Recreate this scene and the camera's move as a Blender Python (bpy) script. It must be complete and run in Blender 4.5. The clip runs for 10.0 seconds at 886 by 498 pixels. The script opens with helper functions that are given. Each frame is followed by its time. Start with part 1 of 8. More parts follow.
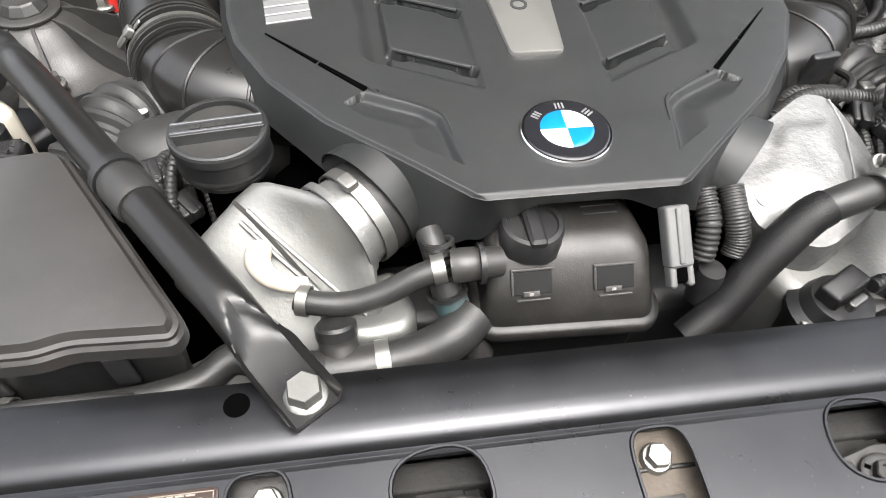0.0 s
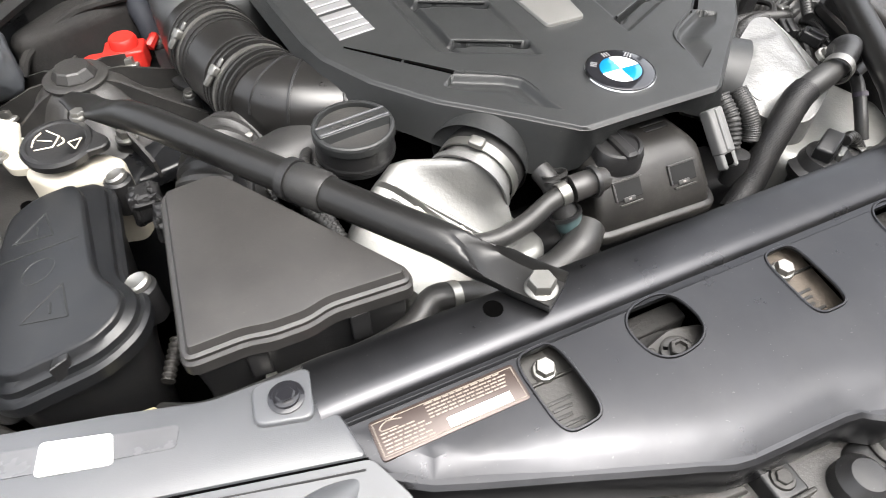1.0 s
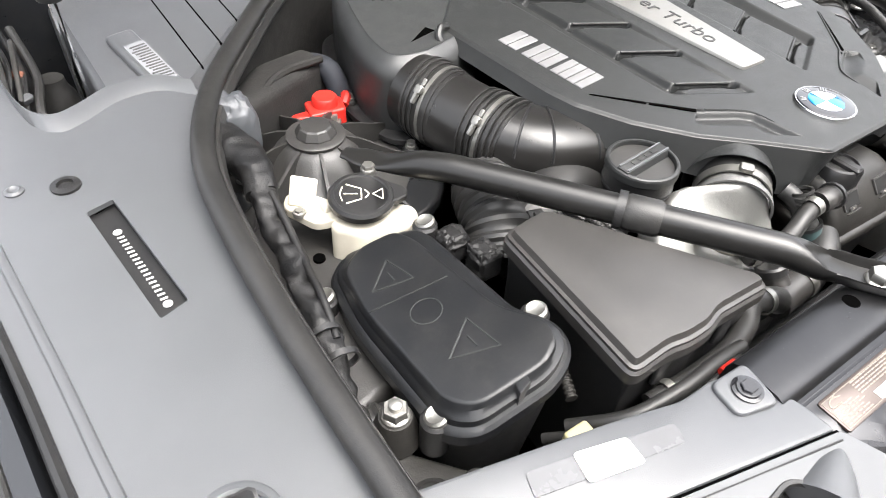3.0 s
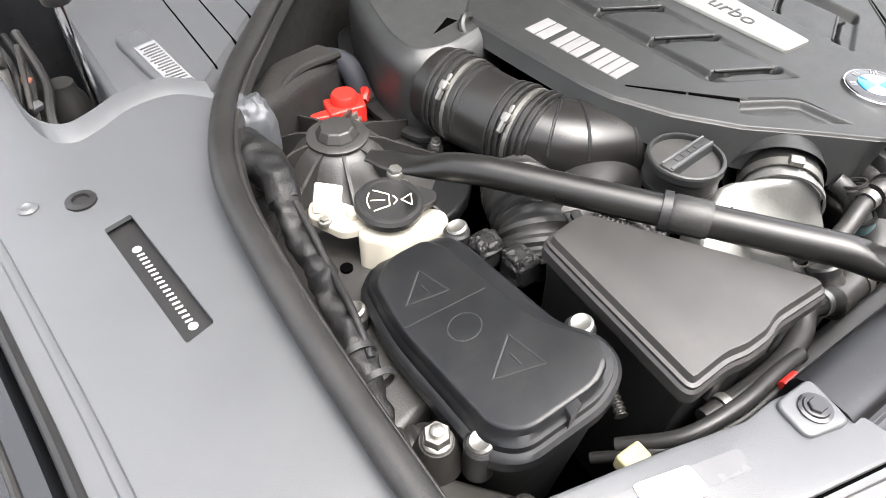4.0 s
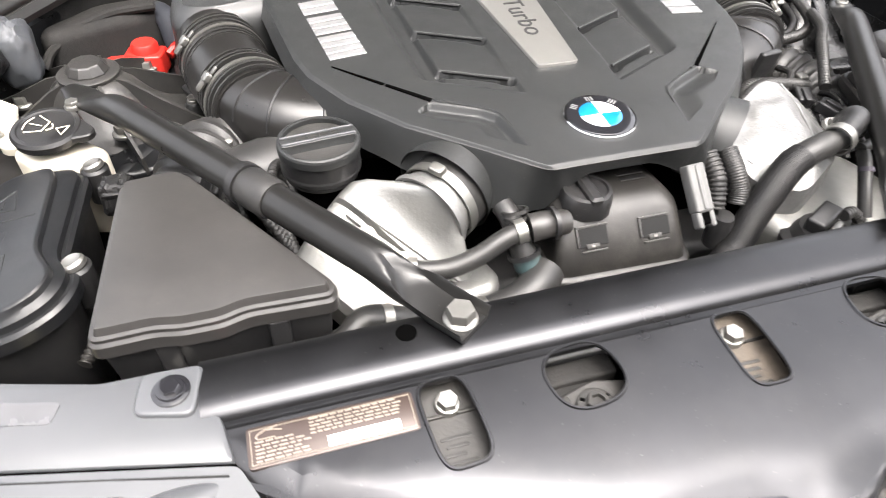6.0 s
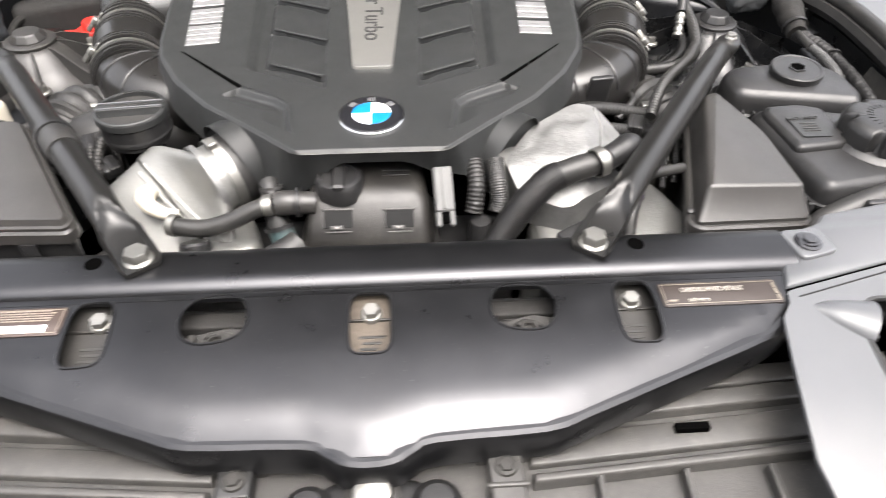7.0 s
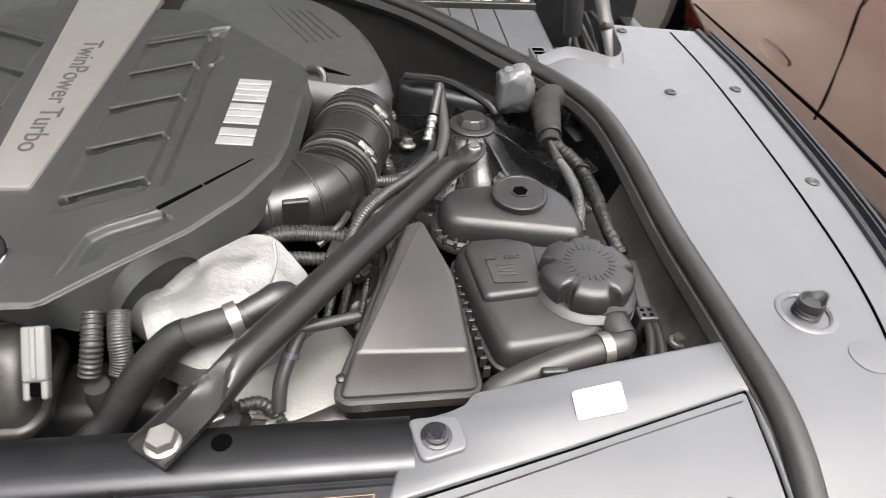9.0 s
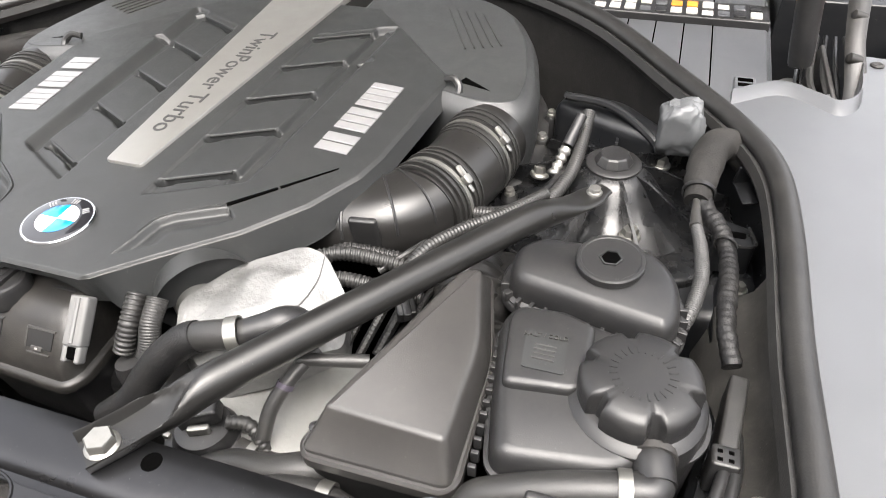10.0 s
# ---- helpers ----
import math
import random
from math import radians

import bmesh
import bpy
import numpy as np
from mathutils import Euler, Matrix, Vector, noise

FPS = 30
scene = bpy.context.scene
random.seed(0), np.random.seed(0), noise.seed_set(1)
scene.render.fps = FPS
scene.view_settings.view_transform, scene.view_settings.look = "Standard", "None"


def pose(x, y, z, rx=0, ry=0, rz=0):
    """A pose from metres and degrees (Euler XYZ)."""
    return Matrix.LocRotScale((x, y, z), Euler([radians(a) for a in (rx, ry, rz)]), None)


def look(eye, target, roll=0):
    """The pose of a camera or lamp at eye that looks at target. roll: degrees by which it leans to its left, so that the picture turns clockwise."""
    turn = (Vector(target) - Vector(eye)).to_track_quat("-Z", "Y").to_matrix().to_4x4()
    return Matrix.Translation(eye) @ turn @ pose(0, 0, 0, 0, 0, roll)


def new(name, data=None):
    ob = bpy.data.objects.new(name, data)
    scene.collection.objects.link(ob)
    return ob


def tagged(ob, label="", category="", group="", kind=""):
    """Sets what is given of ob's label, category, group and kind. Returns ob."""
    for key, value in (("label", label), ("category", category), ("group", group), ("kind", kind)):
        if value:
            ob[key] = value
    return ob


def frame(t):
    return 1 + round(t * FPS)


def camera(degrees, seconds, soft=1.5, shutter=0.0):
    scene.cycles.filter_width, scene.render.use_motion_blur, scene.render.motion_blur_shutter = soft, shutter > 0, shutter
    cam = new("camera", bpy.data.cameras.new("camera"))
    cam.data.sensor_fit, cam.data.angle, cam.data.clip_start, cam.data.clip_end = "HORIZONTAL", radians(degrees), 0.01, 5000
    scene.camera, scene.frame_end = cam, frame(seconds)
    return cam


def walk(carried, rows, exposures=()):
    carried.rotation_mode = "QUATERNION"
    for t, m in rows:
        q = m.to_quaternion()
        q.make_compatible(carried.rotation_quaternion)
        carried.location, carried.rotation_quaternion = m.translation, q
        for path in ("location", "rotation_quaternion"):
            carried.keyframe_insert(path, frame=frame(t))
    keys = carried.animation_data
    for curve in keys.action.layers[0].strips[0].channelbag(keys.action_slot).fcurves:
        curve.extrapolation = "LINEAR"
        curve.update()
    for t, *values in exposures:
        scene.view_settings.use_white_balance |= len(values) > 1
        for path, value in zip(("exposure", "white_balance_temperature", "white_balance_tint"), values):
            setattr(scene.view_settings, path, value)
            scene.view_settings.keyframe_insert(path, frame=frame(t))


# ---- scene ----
from mathutils.geometry import delaunay_2d_cdt

# The plan is drawn in units of K metres; Z0 lifts it to its height over the ground.
K, Z0 = 0.8, 0.12


def world_point(p):
    return Vector((K * p[0], K * p[1], K * p[2] + Z0))


cam = camera(68.3, 10.0, soft=0.75, shutter=0.2)
PATH = [
    (0, (-0.188, -0.224, 1.328), (0.02, 1.034, -0.213), 2.3),
    (0.5, (-0.277, -0.268, 1.357), (0.098, 0.959, -0.178), 2.2),
    (1, (-0.486, -0.298, 1.374), (0.084, 0.905, -0.118), 0.3),
    (1.5, (-0.523, -0.314, 1.392), (0.011, 0.959, -0.054), -0.4),
    (2, (-0.704, -0.23, 1.402), (0.054, 1.035, 0.05), 0.7),
    (2.5, (-0.88, -0.158, 1.399), (0.032, 0.981, 0.031), 3.7),
    (3, (-0.939, -0.117, 1.399), (-0.059, 1.027, 0.015), 4.1),
    (3.2, (-0.94, -0.096, 1.394), (-0.069, 1.047, 0.003), 4.3),
    (4.3, (-0.916, -0.06, 1.391), (-0.085, 1.06, -0.044), 0.7),
    (4.5, (-0.888, -0.089, 1.382), (-0.007, 1.026, -0.026), 1.5),
    (5, (-0.766, -0.162, 1.387), (0.098, 0.988, -0.002), 1.3),
    (5.5, (-0.533, -0.249, 1.372), (-0.044, 1.109, -0.012), -0.7),
    (5.7, (-0.454, -0.276, 1.335), (0.013, 1.083, -0.057), 1.5),
    (6.8, (-0.105, -0.525, 1.395), (0.192, 0.9, 0.022), 2.0),
    (7, (0.039, -0.515, 1.393), (0.151, 0.931, 0.015), 0.9),
    (7.5, (0.27, -0.478, 1.408), (0.417, 0.957, 0.022), 0.1),
    (8, (0.33, -0.453, 1.434), (0.68, 1.041, 0.152), 3.2),
    (8.5, (0.309, -0.43, 1.446), (0.706, 1.09, 0.209), 3.4),
    (9, (0.415, -0.352, 1.425), (0.69, 1.15, 0.134), 5.3),
    (9.5, (0.607, -0.257, 1.395), (0.191, 1.137, 0.022), -0.5),
    (10, (0.65, -0.207, 1.408), (0.141, 1.208, 0.09), -2.7),
]
EXPOSURES = [(0.0, 2.28, 6560, 10), (1.5, 2.33, 6580, 10), (2.5, 2.56, 6575, 10), (3.0, 2.55, 6570, 10), (5.5, 2.75, 6700, 12), (7.0, 2.45, 6700, 12), (8.5, 2.3, 6750, 12), (10.0, 2.55, 6720, 11)]
walk(cam, [(t, look(world_point(eye), world_point(target), roll)) for t, eye, target, roll in PATH], EXPOSURES)

# ---- light: bright overcast sky, soft sun from ahead of the car ----
sky = bpy.data.worlds.new("sky")
scene.world = sky
sky.use_nodes = True
wn = sky.node_tree.nodes
tex = wn.new("ShaderNodeTexSky")
tex.sky_type, tex.sun_disc = "NISHITA", False
tex.sun_elevation, tex.sun_rotation, tex.dust_density, tex.air_density = radians(71), radians(157), 6.0, 1.0
tint = wn.new("ShaderNodeHueSaturation")
tint.inputs["Saturation"].default_value = 0.25
sky.node_tree.links.new(tex.outputs[0], tint.inputs["Color"])
sky.node_tree.links.new(tint.outputs[0], wn["Background"].inputs[0])
wn["Background"].inputs[1].default_value = 0.15
sun = new("sun", bpy.data.lights.new("sun", "SUN"))
sun.data.energy, sun.data.angle, sun.data.color = 0.8, radians(65), (1.0, 0.97, 0.93)
sun.matrix_basis = look((0, 0, 5), (-0.65, 1.5, 0.0))


# ---- materials ----
def M(name, color, rough=0.5, metal=0.0, bump=0.1, grain=900.0, var=0.12, blotch=14.0, rvar=0.12, coat=0.0,
      dust=0.0, dust_color=(0.11, 0.103, 0.092), spec=0.5, specks=0.0):
    m = bpy.data.materials.new(name)
    m.use_nodes = True
    n, l = m.node_tree.nodes, m.node_tree.links
    b = n["Principled BSDF"]
    co = n.new("ShaderNodeTexCoord").outputs["Object"]

    def noise_tex(scale, detail=4.0, roughness=0.6):
        t = n.new("ShaderNodeTexNoise")
        t.inputs["Scale"].default_value, t.inputs["Detail"].default_value = scale, detail
        t.inputs["Roughness"].default_value = roughness
        l.new(co, t.inputs["Vector"])
        return t.outputs["Fac"]

    def ramp(fac, a, b2, lo, hi):
        r = n.new("ShaderNodeMapRange")
        r.inputs[1].default_value, r.inputs[2].default_value = a, b2
        r.inputs[3].default_value, r.inputs[4].default_value = lo, hi
        l.new(fac, r.inputs[0])
        return r.outputs[0]

    big, fine = noise_tex(blotch), noise_tex(grain, 2.0)
    tone = n.new("ShaderNodeHueSaturation")
    tone.inputs["Color"].default_value = (*color, 1)
    l.new(ramp(big, 0.3, 0.7, 1 - var, 1 + var), tone.inputs["Value"])
    out = tone.outputs[0]
    if dust:
        mix = n.new("ShaderNodeMix")
        mix.data_type = "RGBA"
        mix.inputs[7].default_value = (*dust_color, 1)
        l.new(out, mix.inputs[6])
        both = n.new("ShaderNodeMath")
        both.operation = "MULTIPLY"
        l.new(ramp(noise_tex(blotch * 2.3, 6.0, 0.7), 0.42, 0.75, 0.0, dust), both.inputs[0])
        l.new(ramp(noise_tex(160, 3.0), 0.35, 0.65, 0.3, 1.0), both.inputs[1])
        l.new(both.outputs[0], mix.inputs[0])
        out = mix.outputs[2]
    if specks:
        grit = n.new("ShaderNodeMix")
        grit.data_type = "RGBA"
        grit.inputs[7].default_value = (0.30, 0.29, 0.27, 1)
        l.new(out, grit.inputs[6])
        l.new(ramp(noise_tex(430, 1.0, 0.4), 0.765, 0.785, 0.0, specks), grit.inputs[0])
        out = grit.outputs[2]
    l.new(out, b.inputs["Base Color"])
    b.inputs["Metallic"].default_value = metal
    b.inputs["Specular IOR Level"].default_value = spec
    l.new(ramp(noise_tex(blotch * 3, 5.0), 0.3, 0.7, max(0.03, rough - rvar * rough), min(1, rough + rvar * rough)), b.inputs["Roughness"])
    if coat:
        b.inputs["Coat Weight"].default_value, b.inputs["Coat Roughness"].default_value = coat, 0.08
    if bump:
        k = n.new("ShaderNodeBump")
        k.inputs["Strength"].default_value, k.inputs["Distance"].default_value = bump, 0.0006
        l.new(fine, k.inputs["Height"])
        l.new(k.outputs[0], b.inputs["Normal"])
    return m


PLASTIC = M("black_plastic", (0.0125, 0.0125, 0.013), 0.36, bump=0.25, grain=1400, dust=0.12, spec=0.42, specks=0.10)
COVER = M("cover_plastic", (0.0158, 0.0167, 0.0169), 0.44, spec=0.42, bump=0.30, grain=1800, var=0.08, dust=0.07, specks=0.10)
PLASTIC_BROWN = M("warm_black_plastic", (0.026, 0.0248, 0.0238), 0.37, bump=0.25, grain=1500, dust=0.10, specks=0.10)
PLASTIC_GREY = M("grey_black_plastic", (0.064, 0.0665, 0.071), 0.33, bump=0.22, grain=1500, var=0.06, rvar=0.12, dust=0.02, spec=0.6)
PANEL = M("dark_metallic_paint", (0.042, 0.0425, 0.0453), 0.32, 0.92, bump=0.03, grain=700, var=0.14, blotch=9.0, rvar=0.18, coat=0.05, dust=0.08, specks=0.12)
BODY = M("car_body_paint", (0.012, 0.013, 0.015), 0.22, bump=0.02, coat=0.5)
UNIT = M("blue_black_plastic", (0.0075, 0.008, 0.009), 0.34, bump=0.22, grain=1400, var=0.15, dust=0.10, spec=0.40, specks=0.05)
BAR = M("bar_paint", (0.009, 0.0088, 0.0085), 0.31, bump=0.10, grain=900, dust=0.04, spec=0.42, specks=0.10)
RUBBER = M("hose_rubber", (0.018, 0.0178, 0.0175), 0.42, bump=0.3, grain=700, dust=0.15, spec=0.4)
BRAID = M("grey_braid", (0.036, 0.036, 0.036), 0.45, bump=0.4, grain=900, var=0.2)
SEAL = M("seal_rubber", (0.010, 0.0098, 0.0096), 0.44, bump=0.3, grain=600, dust=0.12)
TAPE = M("cloth_tape", (0.0058, 0.0058, 0.0062), 0.5, bump=0.9, grain=500, var=0.35, dust=0.13, spec=0.3)
ALU = M("cast_aluminium", (0.20, 0.20, 0.192), 0.46, 0.7, bump=0.5, grain=260, var=0.10, rvar=0.3, dust=0.15, dust_color=(0.12, 0.11, 0.09))
SHIELD = M("heat_shield", (0.185, 0.185, 0.182), 0.52, 0.7, bump=1.0, grain=240, var=0.14, blotch=30.0, rvar=0.3, dust=0.12)
STEEL = M("zinc_steel", (0.27, 0.266, 0.25), 0.42, 0.9, bump=0.3, grain=420, var=0.2, dust=0.25)
CHROME = M("polished_steel", (0.75, 0.75, 0.76), 0.12, 1.0, bump=0.0)
STRIP = M("brushed_strip", (0.30, 0.295, 0.28), 0.40, 0.8, bump=0.15, grain=900, var=0.04)
LETTER = M("silver_paint", (0.24, 0.24, 0.243), 0.42, 0.5, bump=0.05)
ENGRAVED = M("engraved_dark", (0.03, 0.03, 0.03), 0.5)
PALE_INK = M("worn_white_stamp", (0.42, 0.42, 0.41), 0.5, bump=0.1, var=0.25, blotch=300)
WHITE = M("white_label", (0.80, 0.80, 0.79), 0.45, bump=0.05, var=0.03)
BLUE = M("badge_blue", (0.005, 0.14, 0.32), 0.15, bump=0.0, var=0.02, coat=0.6)
BADGE_WHITE = M("badge_white", (0.80, 0.82, 0.84), 0.15, bump=0.0, var=0.02, coat=0.6)
BADGE_BLACK = M("badge_black", (0.012, 0.012, 0.014), 0.12, bump=0.0, var=0.02, coat=0.6)
RED = M("red_plastic", (0.42, 0.018, 0.012), 0.42, bump=0.1)
CREAM = M("cream_plastic", (0.46, 0.43, 0.36), 0.45, bump=0.15, dust=0.25, dust_color=(0.30, 0.22, 0.12))
LABEL_BROWN = M("brown_plate", (0.050, 0.036, 0.031), 0.35, 0.3, bump=0.05)
PLATE_PRINT = M("pale_plate_print", (0.21, 0.18, 0.15), 0.45, bump=0.0)
LABEL_INK = M("plate_ink", (0.15, 0.13, 0.105), 0.45, bump=0.0)
CAP_INK = M("cream_print", (0.62, 0.57, 0.45), 0.5, bump=0.0)
# cover plastic lightened, to put the lid's sky reflection into its colour
LID_GREY = M("lid_plastic_with_sky_sheen", (0.022, 0.023, 0.0235), 0.45, bump=0.25, grain=1600, var=0.08, dust=0.08, spec=0.6)
GRIME = M("brown_grimy_steel", (0.060, 0.048, 0.036), 0.7, 0.1, bump=0.7, grain=260, var=0.35, blotch=40, dust=0.4, dust_color=(0.11, 0.09, 0.07))
BRACKET = M("dull_steel_bracket", (0.020, 0.019, 0.0175), 0.45, 0.3, bump=0.4, grain=300, var=0.25, dust=0.16)
# lightless black: shade painted into holes, gaps and interiors, plus small black parts
DARK = M("black_and_gap_shade", (0.0012, 0.0012, 0.0012), 0.95, bump=0.2, spec=0.0)
GLOSS = M("glossy_cast_black", (0.006, 0.0063, 0.007), 0.27, bump=0.2, grain=300, var=0.15, rvar=0.3, dust=0.12, spec=0.45, specks=0.15)
BAY = M("painted_inner_wing", (0.007, 0.0075, 0.0085), 0.30, bump=0.1, dust=0.08, spec=0.4)
LINER = M("felt_liner", (0.010, 0.0095, 0.009), 0.80, bump=0.9, grain=400, var=0.25, dust=0.12, spec=0.3)
FOIL = M("grey_foil_bag", (0.070, 0.073, 0.076), 0.5, 0.2, bump=1.0, grain=90, var=0.3)
FOIL_DULL = M("dull_grey_wrap", (0.050, 0.054, 0.060), 0.5, 0.1, bump=1.0, grain=90, var=0.3, dust=0.3)
TANK = M("dusty_tank_plastic", (0.0125, 0.0118, 0.011), 0.40, bump=0.35, grain=900, var=0.3, dust=0.22, spec=0.42)
TOWER = M("dusty_cast_black", (0.022, 0.0213, 0.0205), 0.42, bump=0.4, grain=500, var=0.25, dust=0.2)
MAROON = M("maroon_paint", (0.060, 0.014, 0.011), 0.12, 0.30, bump=0.01, var=0.04, coat=1.0)
GROUND = M("paved_ground", (0.27, 0.245, 0.21), 0.85, bump=0.7, grain=120, var=0.25, blotch=1.2)
GREENBLUE = M("teal_mark", (0.022, 0.042, 0.044), 0.6, dust=0.6)
FELT = M("black_felt", (0.015, 0.015, 0.015), 0.95, bump=0.3, spec=0.1)
YELLOW = M("pale_yellow_plastic", (0.32, 0.29, 0.16), 0.5)
FUSE_PALE = M("pale_fuse_plastic", (0.42, 0.41, 0.38), 0.4, bump=0.05, var=0.2, blotch=60)
ORANGE = M("orange_fuse", (0.75, 0.25, 0.03), 0.4)


# ---- geometry helpers: every shape is (verts, faces) in plan units ----
def join(*geos):
    v, f = [], []
    for gv, gf in geos:
        o = len(v)
        v += gv
        f += [tuple(i + o for i in face) for face in gf]
    return v, f


def moved(geo, m):
    return [m @ Vector(p) for p in geo[0]], geo[1]


def mirrored(geo, s):
    return geo if s > 0 else ([(-p[0], p[1], p[2]) for p in geo[0]], [tuple(reversed(f)) for f in geo[1]])


def loft(rings, closed=True, cap0=True, cap1=True):
    n = len(rings[0])
    v = [tuple(p) for r in rings for p in r]
    f = []
    for a in range(len(rings) - 1):
        for b in range(n if closed else n - 1):
            c = (b + 1) % n
            f.append((a * n + b, a * n + c, (a + 1) * n + c, (a + 1) * n + b))
    if closed and cap0:
        f.append(tuple(reversed(range(n))))
    if closed and cap1:
        f.append(tuple(range((len(rings) - 1) * n, len(rings) * n)))
    return v, f


def area2(poly):
    return sum(poly[i - 1][0] * poly[i][1] - poly[i][0] * poly[i - 1][1] for i in range(len(poly)))


def ccw(poly):
    return list(poly) if area2(poly) > 0 else list(reversed(poly))


def fillet(poly, r, n=5):
    """The polygon with its corners rounded; r: one radius, or one for each corner."""
    poly = [Vector(p[:2]) for p in poly]
    rs = r if isinstance(r, (list, tuple)) else [r] * len(poly)
    out = []
    for i, p in enumerate(poly):
        a, b = poly[i - 1] - p, poly[(i + 1) % len(poly)] - p
        d = min(rs[i], a.length * 0.48, b.length * 0.48)
        if d < 1e-5:
            out.append(tuple(p))
            continue
        a, b = p + a.normalized() * d, p + b.normalized() * d
        for k in range(n + 1):
            t = k / n
            out.append(tuple(a * (1 - t) ** 2 + p * 2 * t * (1 - t) + b * t * t))
    return out


def offset(poly, d):
    """The counter-clockwise polygon pulled inwards by d."""
    out, n = [], len(poly)
    for i in range(n):
        p = Vector(poly[i])
        e1, e2 = (p - Vector(poly[i - 1])), (Vector(poly[(i + 1) % n]) - p)
        e1 = e1.normalized() if e1.length > 1e-9 else e2.normalized()
        e2 = e2.normalized() if e2.length > 1e-9 else e1
        n1, n2 = Vector((-e1.y, e1.x)), Vector((-e2.y, e2.x))
        h = (n1 + n2)
        h = h / max(0.4, h.length_squared / 2) if h.length > 1e-6 else n1
        out.append(p + h * d)
    # where a corner's short edges turn over, draw them together to one point
    back = []
    for i in range(n):
        e, g = Vector(poly[(i + 1) % n]) - Vector(poly[i]), out[(i + 1) % n] - out[i]
        back.append(e.dot(g) <= 0)
    if any(back) and not all(back):
        start = next(i for i in range(n) if not back[i - 1] and True)
        i = 0
        while i < n:
            a = (start + i) % n
            if not back[a]:
                i += 1
                continue
            k = 0
            while back[(a + k) % n] and k < n:
                k += 1
            run = [(a + j) % n for j in range(k + 1)]
            p, q = out[run[0]], out[run[-1]]
            e1 = Vector(poly[run[0]]) - Vector(poly[run[0] - 1])
            e2 = Vector(poly[(run[-1] + 1) % n]) - Vector(poly[run[-1]])
            den = e1.x * e2.y - e1.y * e2.x
            mid = (p + q) / 2
            if abs(den) > 1e-9:
                t = ((q.x - p.x) * e2.y - (q.y - p.y) * e2.x) / den
                hit = p + e1 * t
                if (hit - mid).length < 0.05:
                    mid = hit
            for j in run:
                out[j] = mid.copy()
            i += k + 1
    return [tuple(q) for q in out]


def crosses(ring):
    """Whether the closed outline cuts itself."""
    p = np.array(ring)
    q = np.roll(p, -1, axis=0)

    def turn(a, b, c):
        return (b[..., 0] - a[..., 0]) * (c[..., 1] - a[..., 1]) - (b[..., 1] - a[..., 1]) * (c[..., 0] - a[..., 0])
    a, b, c, d = p[:, None], q[:, None], p[None], q[None]
    return bool(np.any((turn(a, b, c) * turn(a, b, d) < -1e-18) & (turn(c, d, a) * turn(c, d, b) < -1e-18)))


def inset_ring(poly, inset):
    """The outline pulled in by inset, or by as much of it as its corners allow."""
    ring = offset(poly, inset)
    if inset > 0 and crosses(ring):
        lo, hi = 0.0, inset
        for k in range(6):
            mid = (lo + hi) / 2
            lo, hi = (lo, mid) if crosses(offset(poly, mid)) else (mid, hi)
        ring = offset(poly, lo * 0.97)
    return ring


def stack(poly, levels, zf=None, cap0=True, cap1=True):
    """A solid of rings of one outline: levels of (inset, z)."""
    poly = ccw(poly)
    rings = []
    for inset, z in levels:
        ring = inset_ring(poly, inset) if inset else poly
        rings.append([(x, y, z + (zf(x, y) if zf else 0)) for x, y in ring])
    return loft(rings, True, cap0, cap1)


def rounded_levels(z0, z1, b, n=4, base=0.0):
    out = [(base, z0)]
    for k in range(n + 1):
        a = math.pi / 2 * k / n
        out.append((base + b * (1 - math.cos(a)), z1 - b + b * math.sin(a)))
    return out


def rect(x0, y0, x1, y1):
    return [(x0, y0), (x1, y0), (x1, y1), (x0, y1)]


def box(x0, y0, z0, x1, y1, z1, b=0.004, r=0.004):
    return stack(fillet(rect(x0, y0, x1, y1), r, 3), [(b, z0), (0, z0 + b)] + rounded_levels(z0 + b, z1, b, 3)[1:])


def spline(pts, per=8):
    """A smooth line through the points."""
    p = [Vector(q) for q in pts]
    if len(p) < 3:
        return [p[0].lerp(p[-1], k / per) for k in range(per + 1)]
    p = [p[0] * 2 - p[1]] + p + [p[-1] * 2 - p[-2]]
    out = []
    for i in range(1, len(p) - 2):
        a, b, c, d = p[i - 1:i + 3]
        for k in range(per):
            t = k / per
            out.append(0.5 * (2 * b + (c - a) * t + (2 * a - 5 * b + 4 * c - d) * t * t + (3 * b - a - 3 * c + d) * t ** 3))
    return out + [p[-2]]


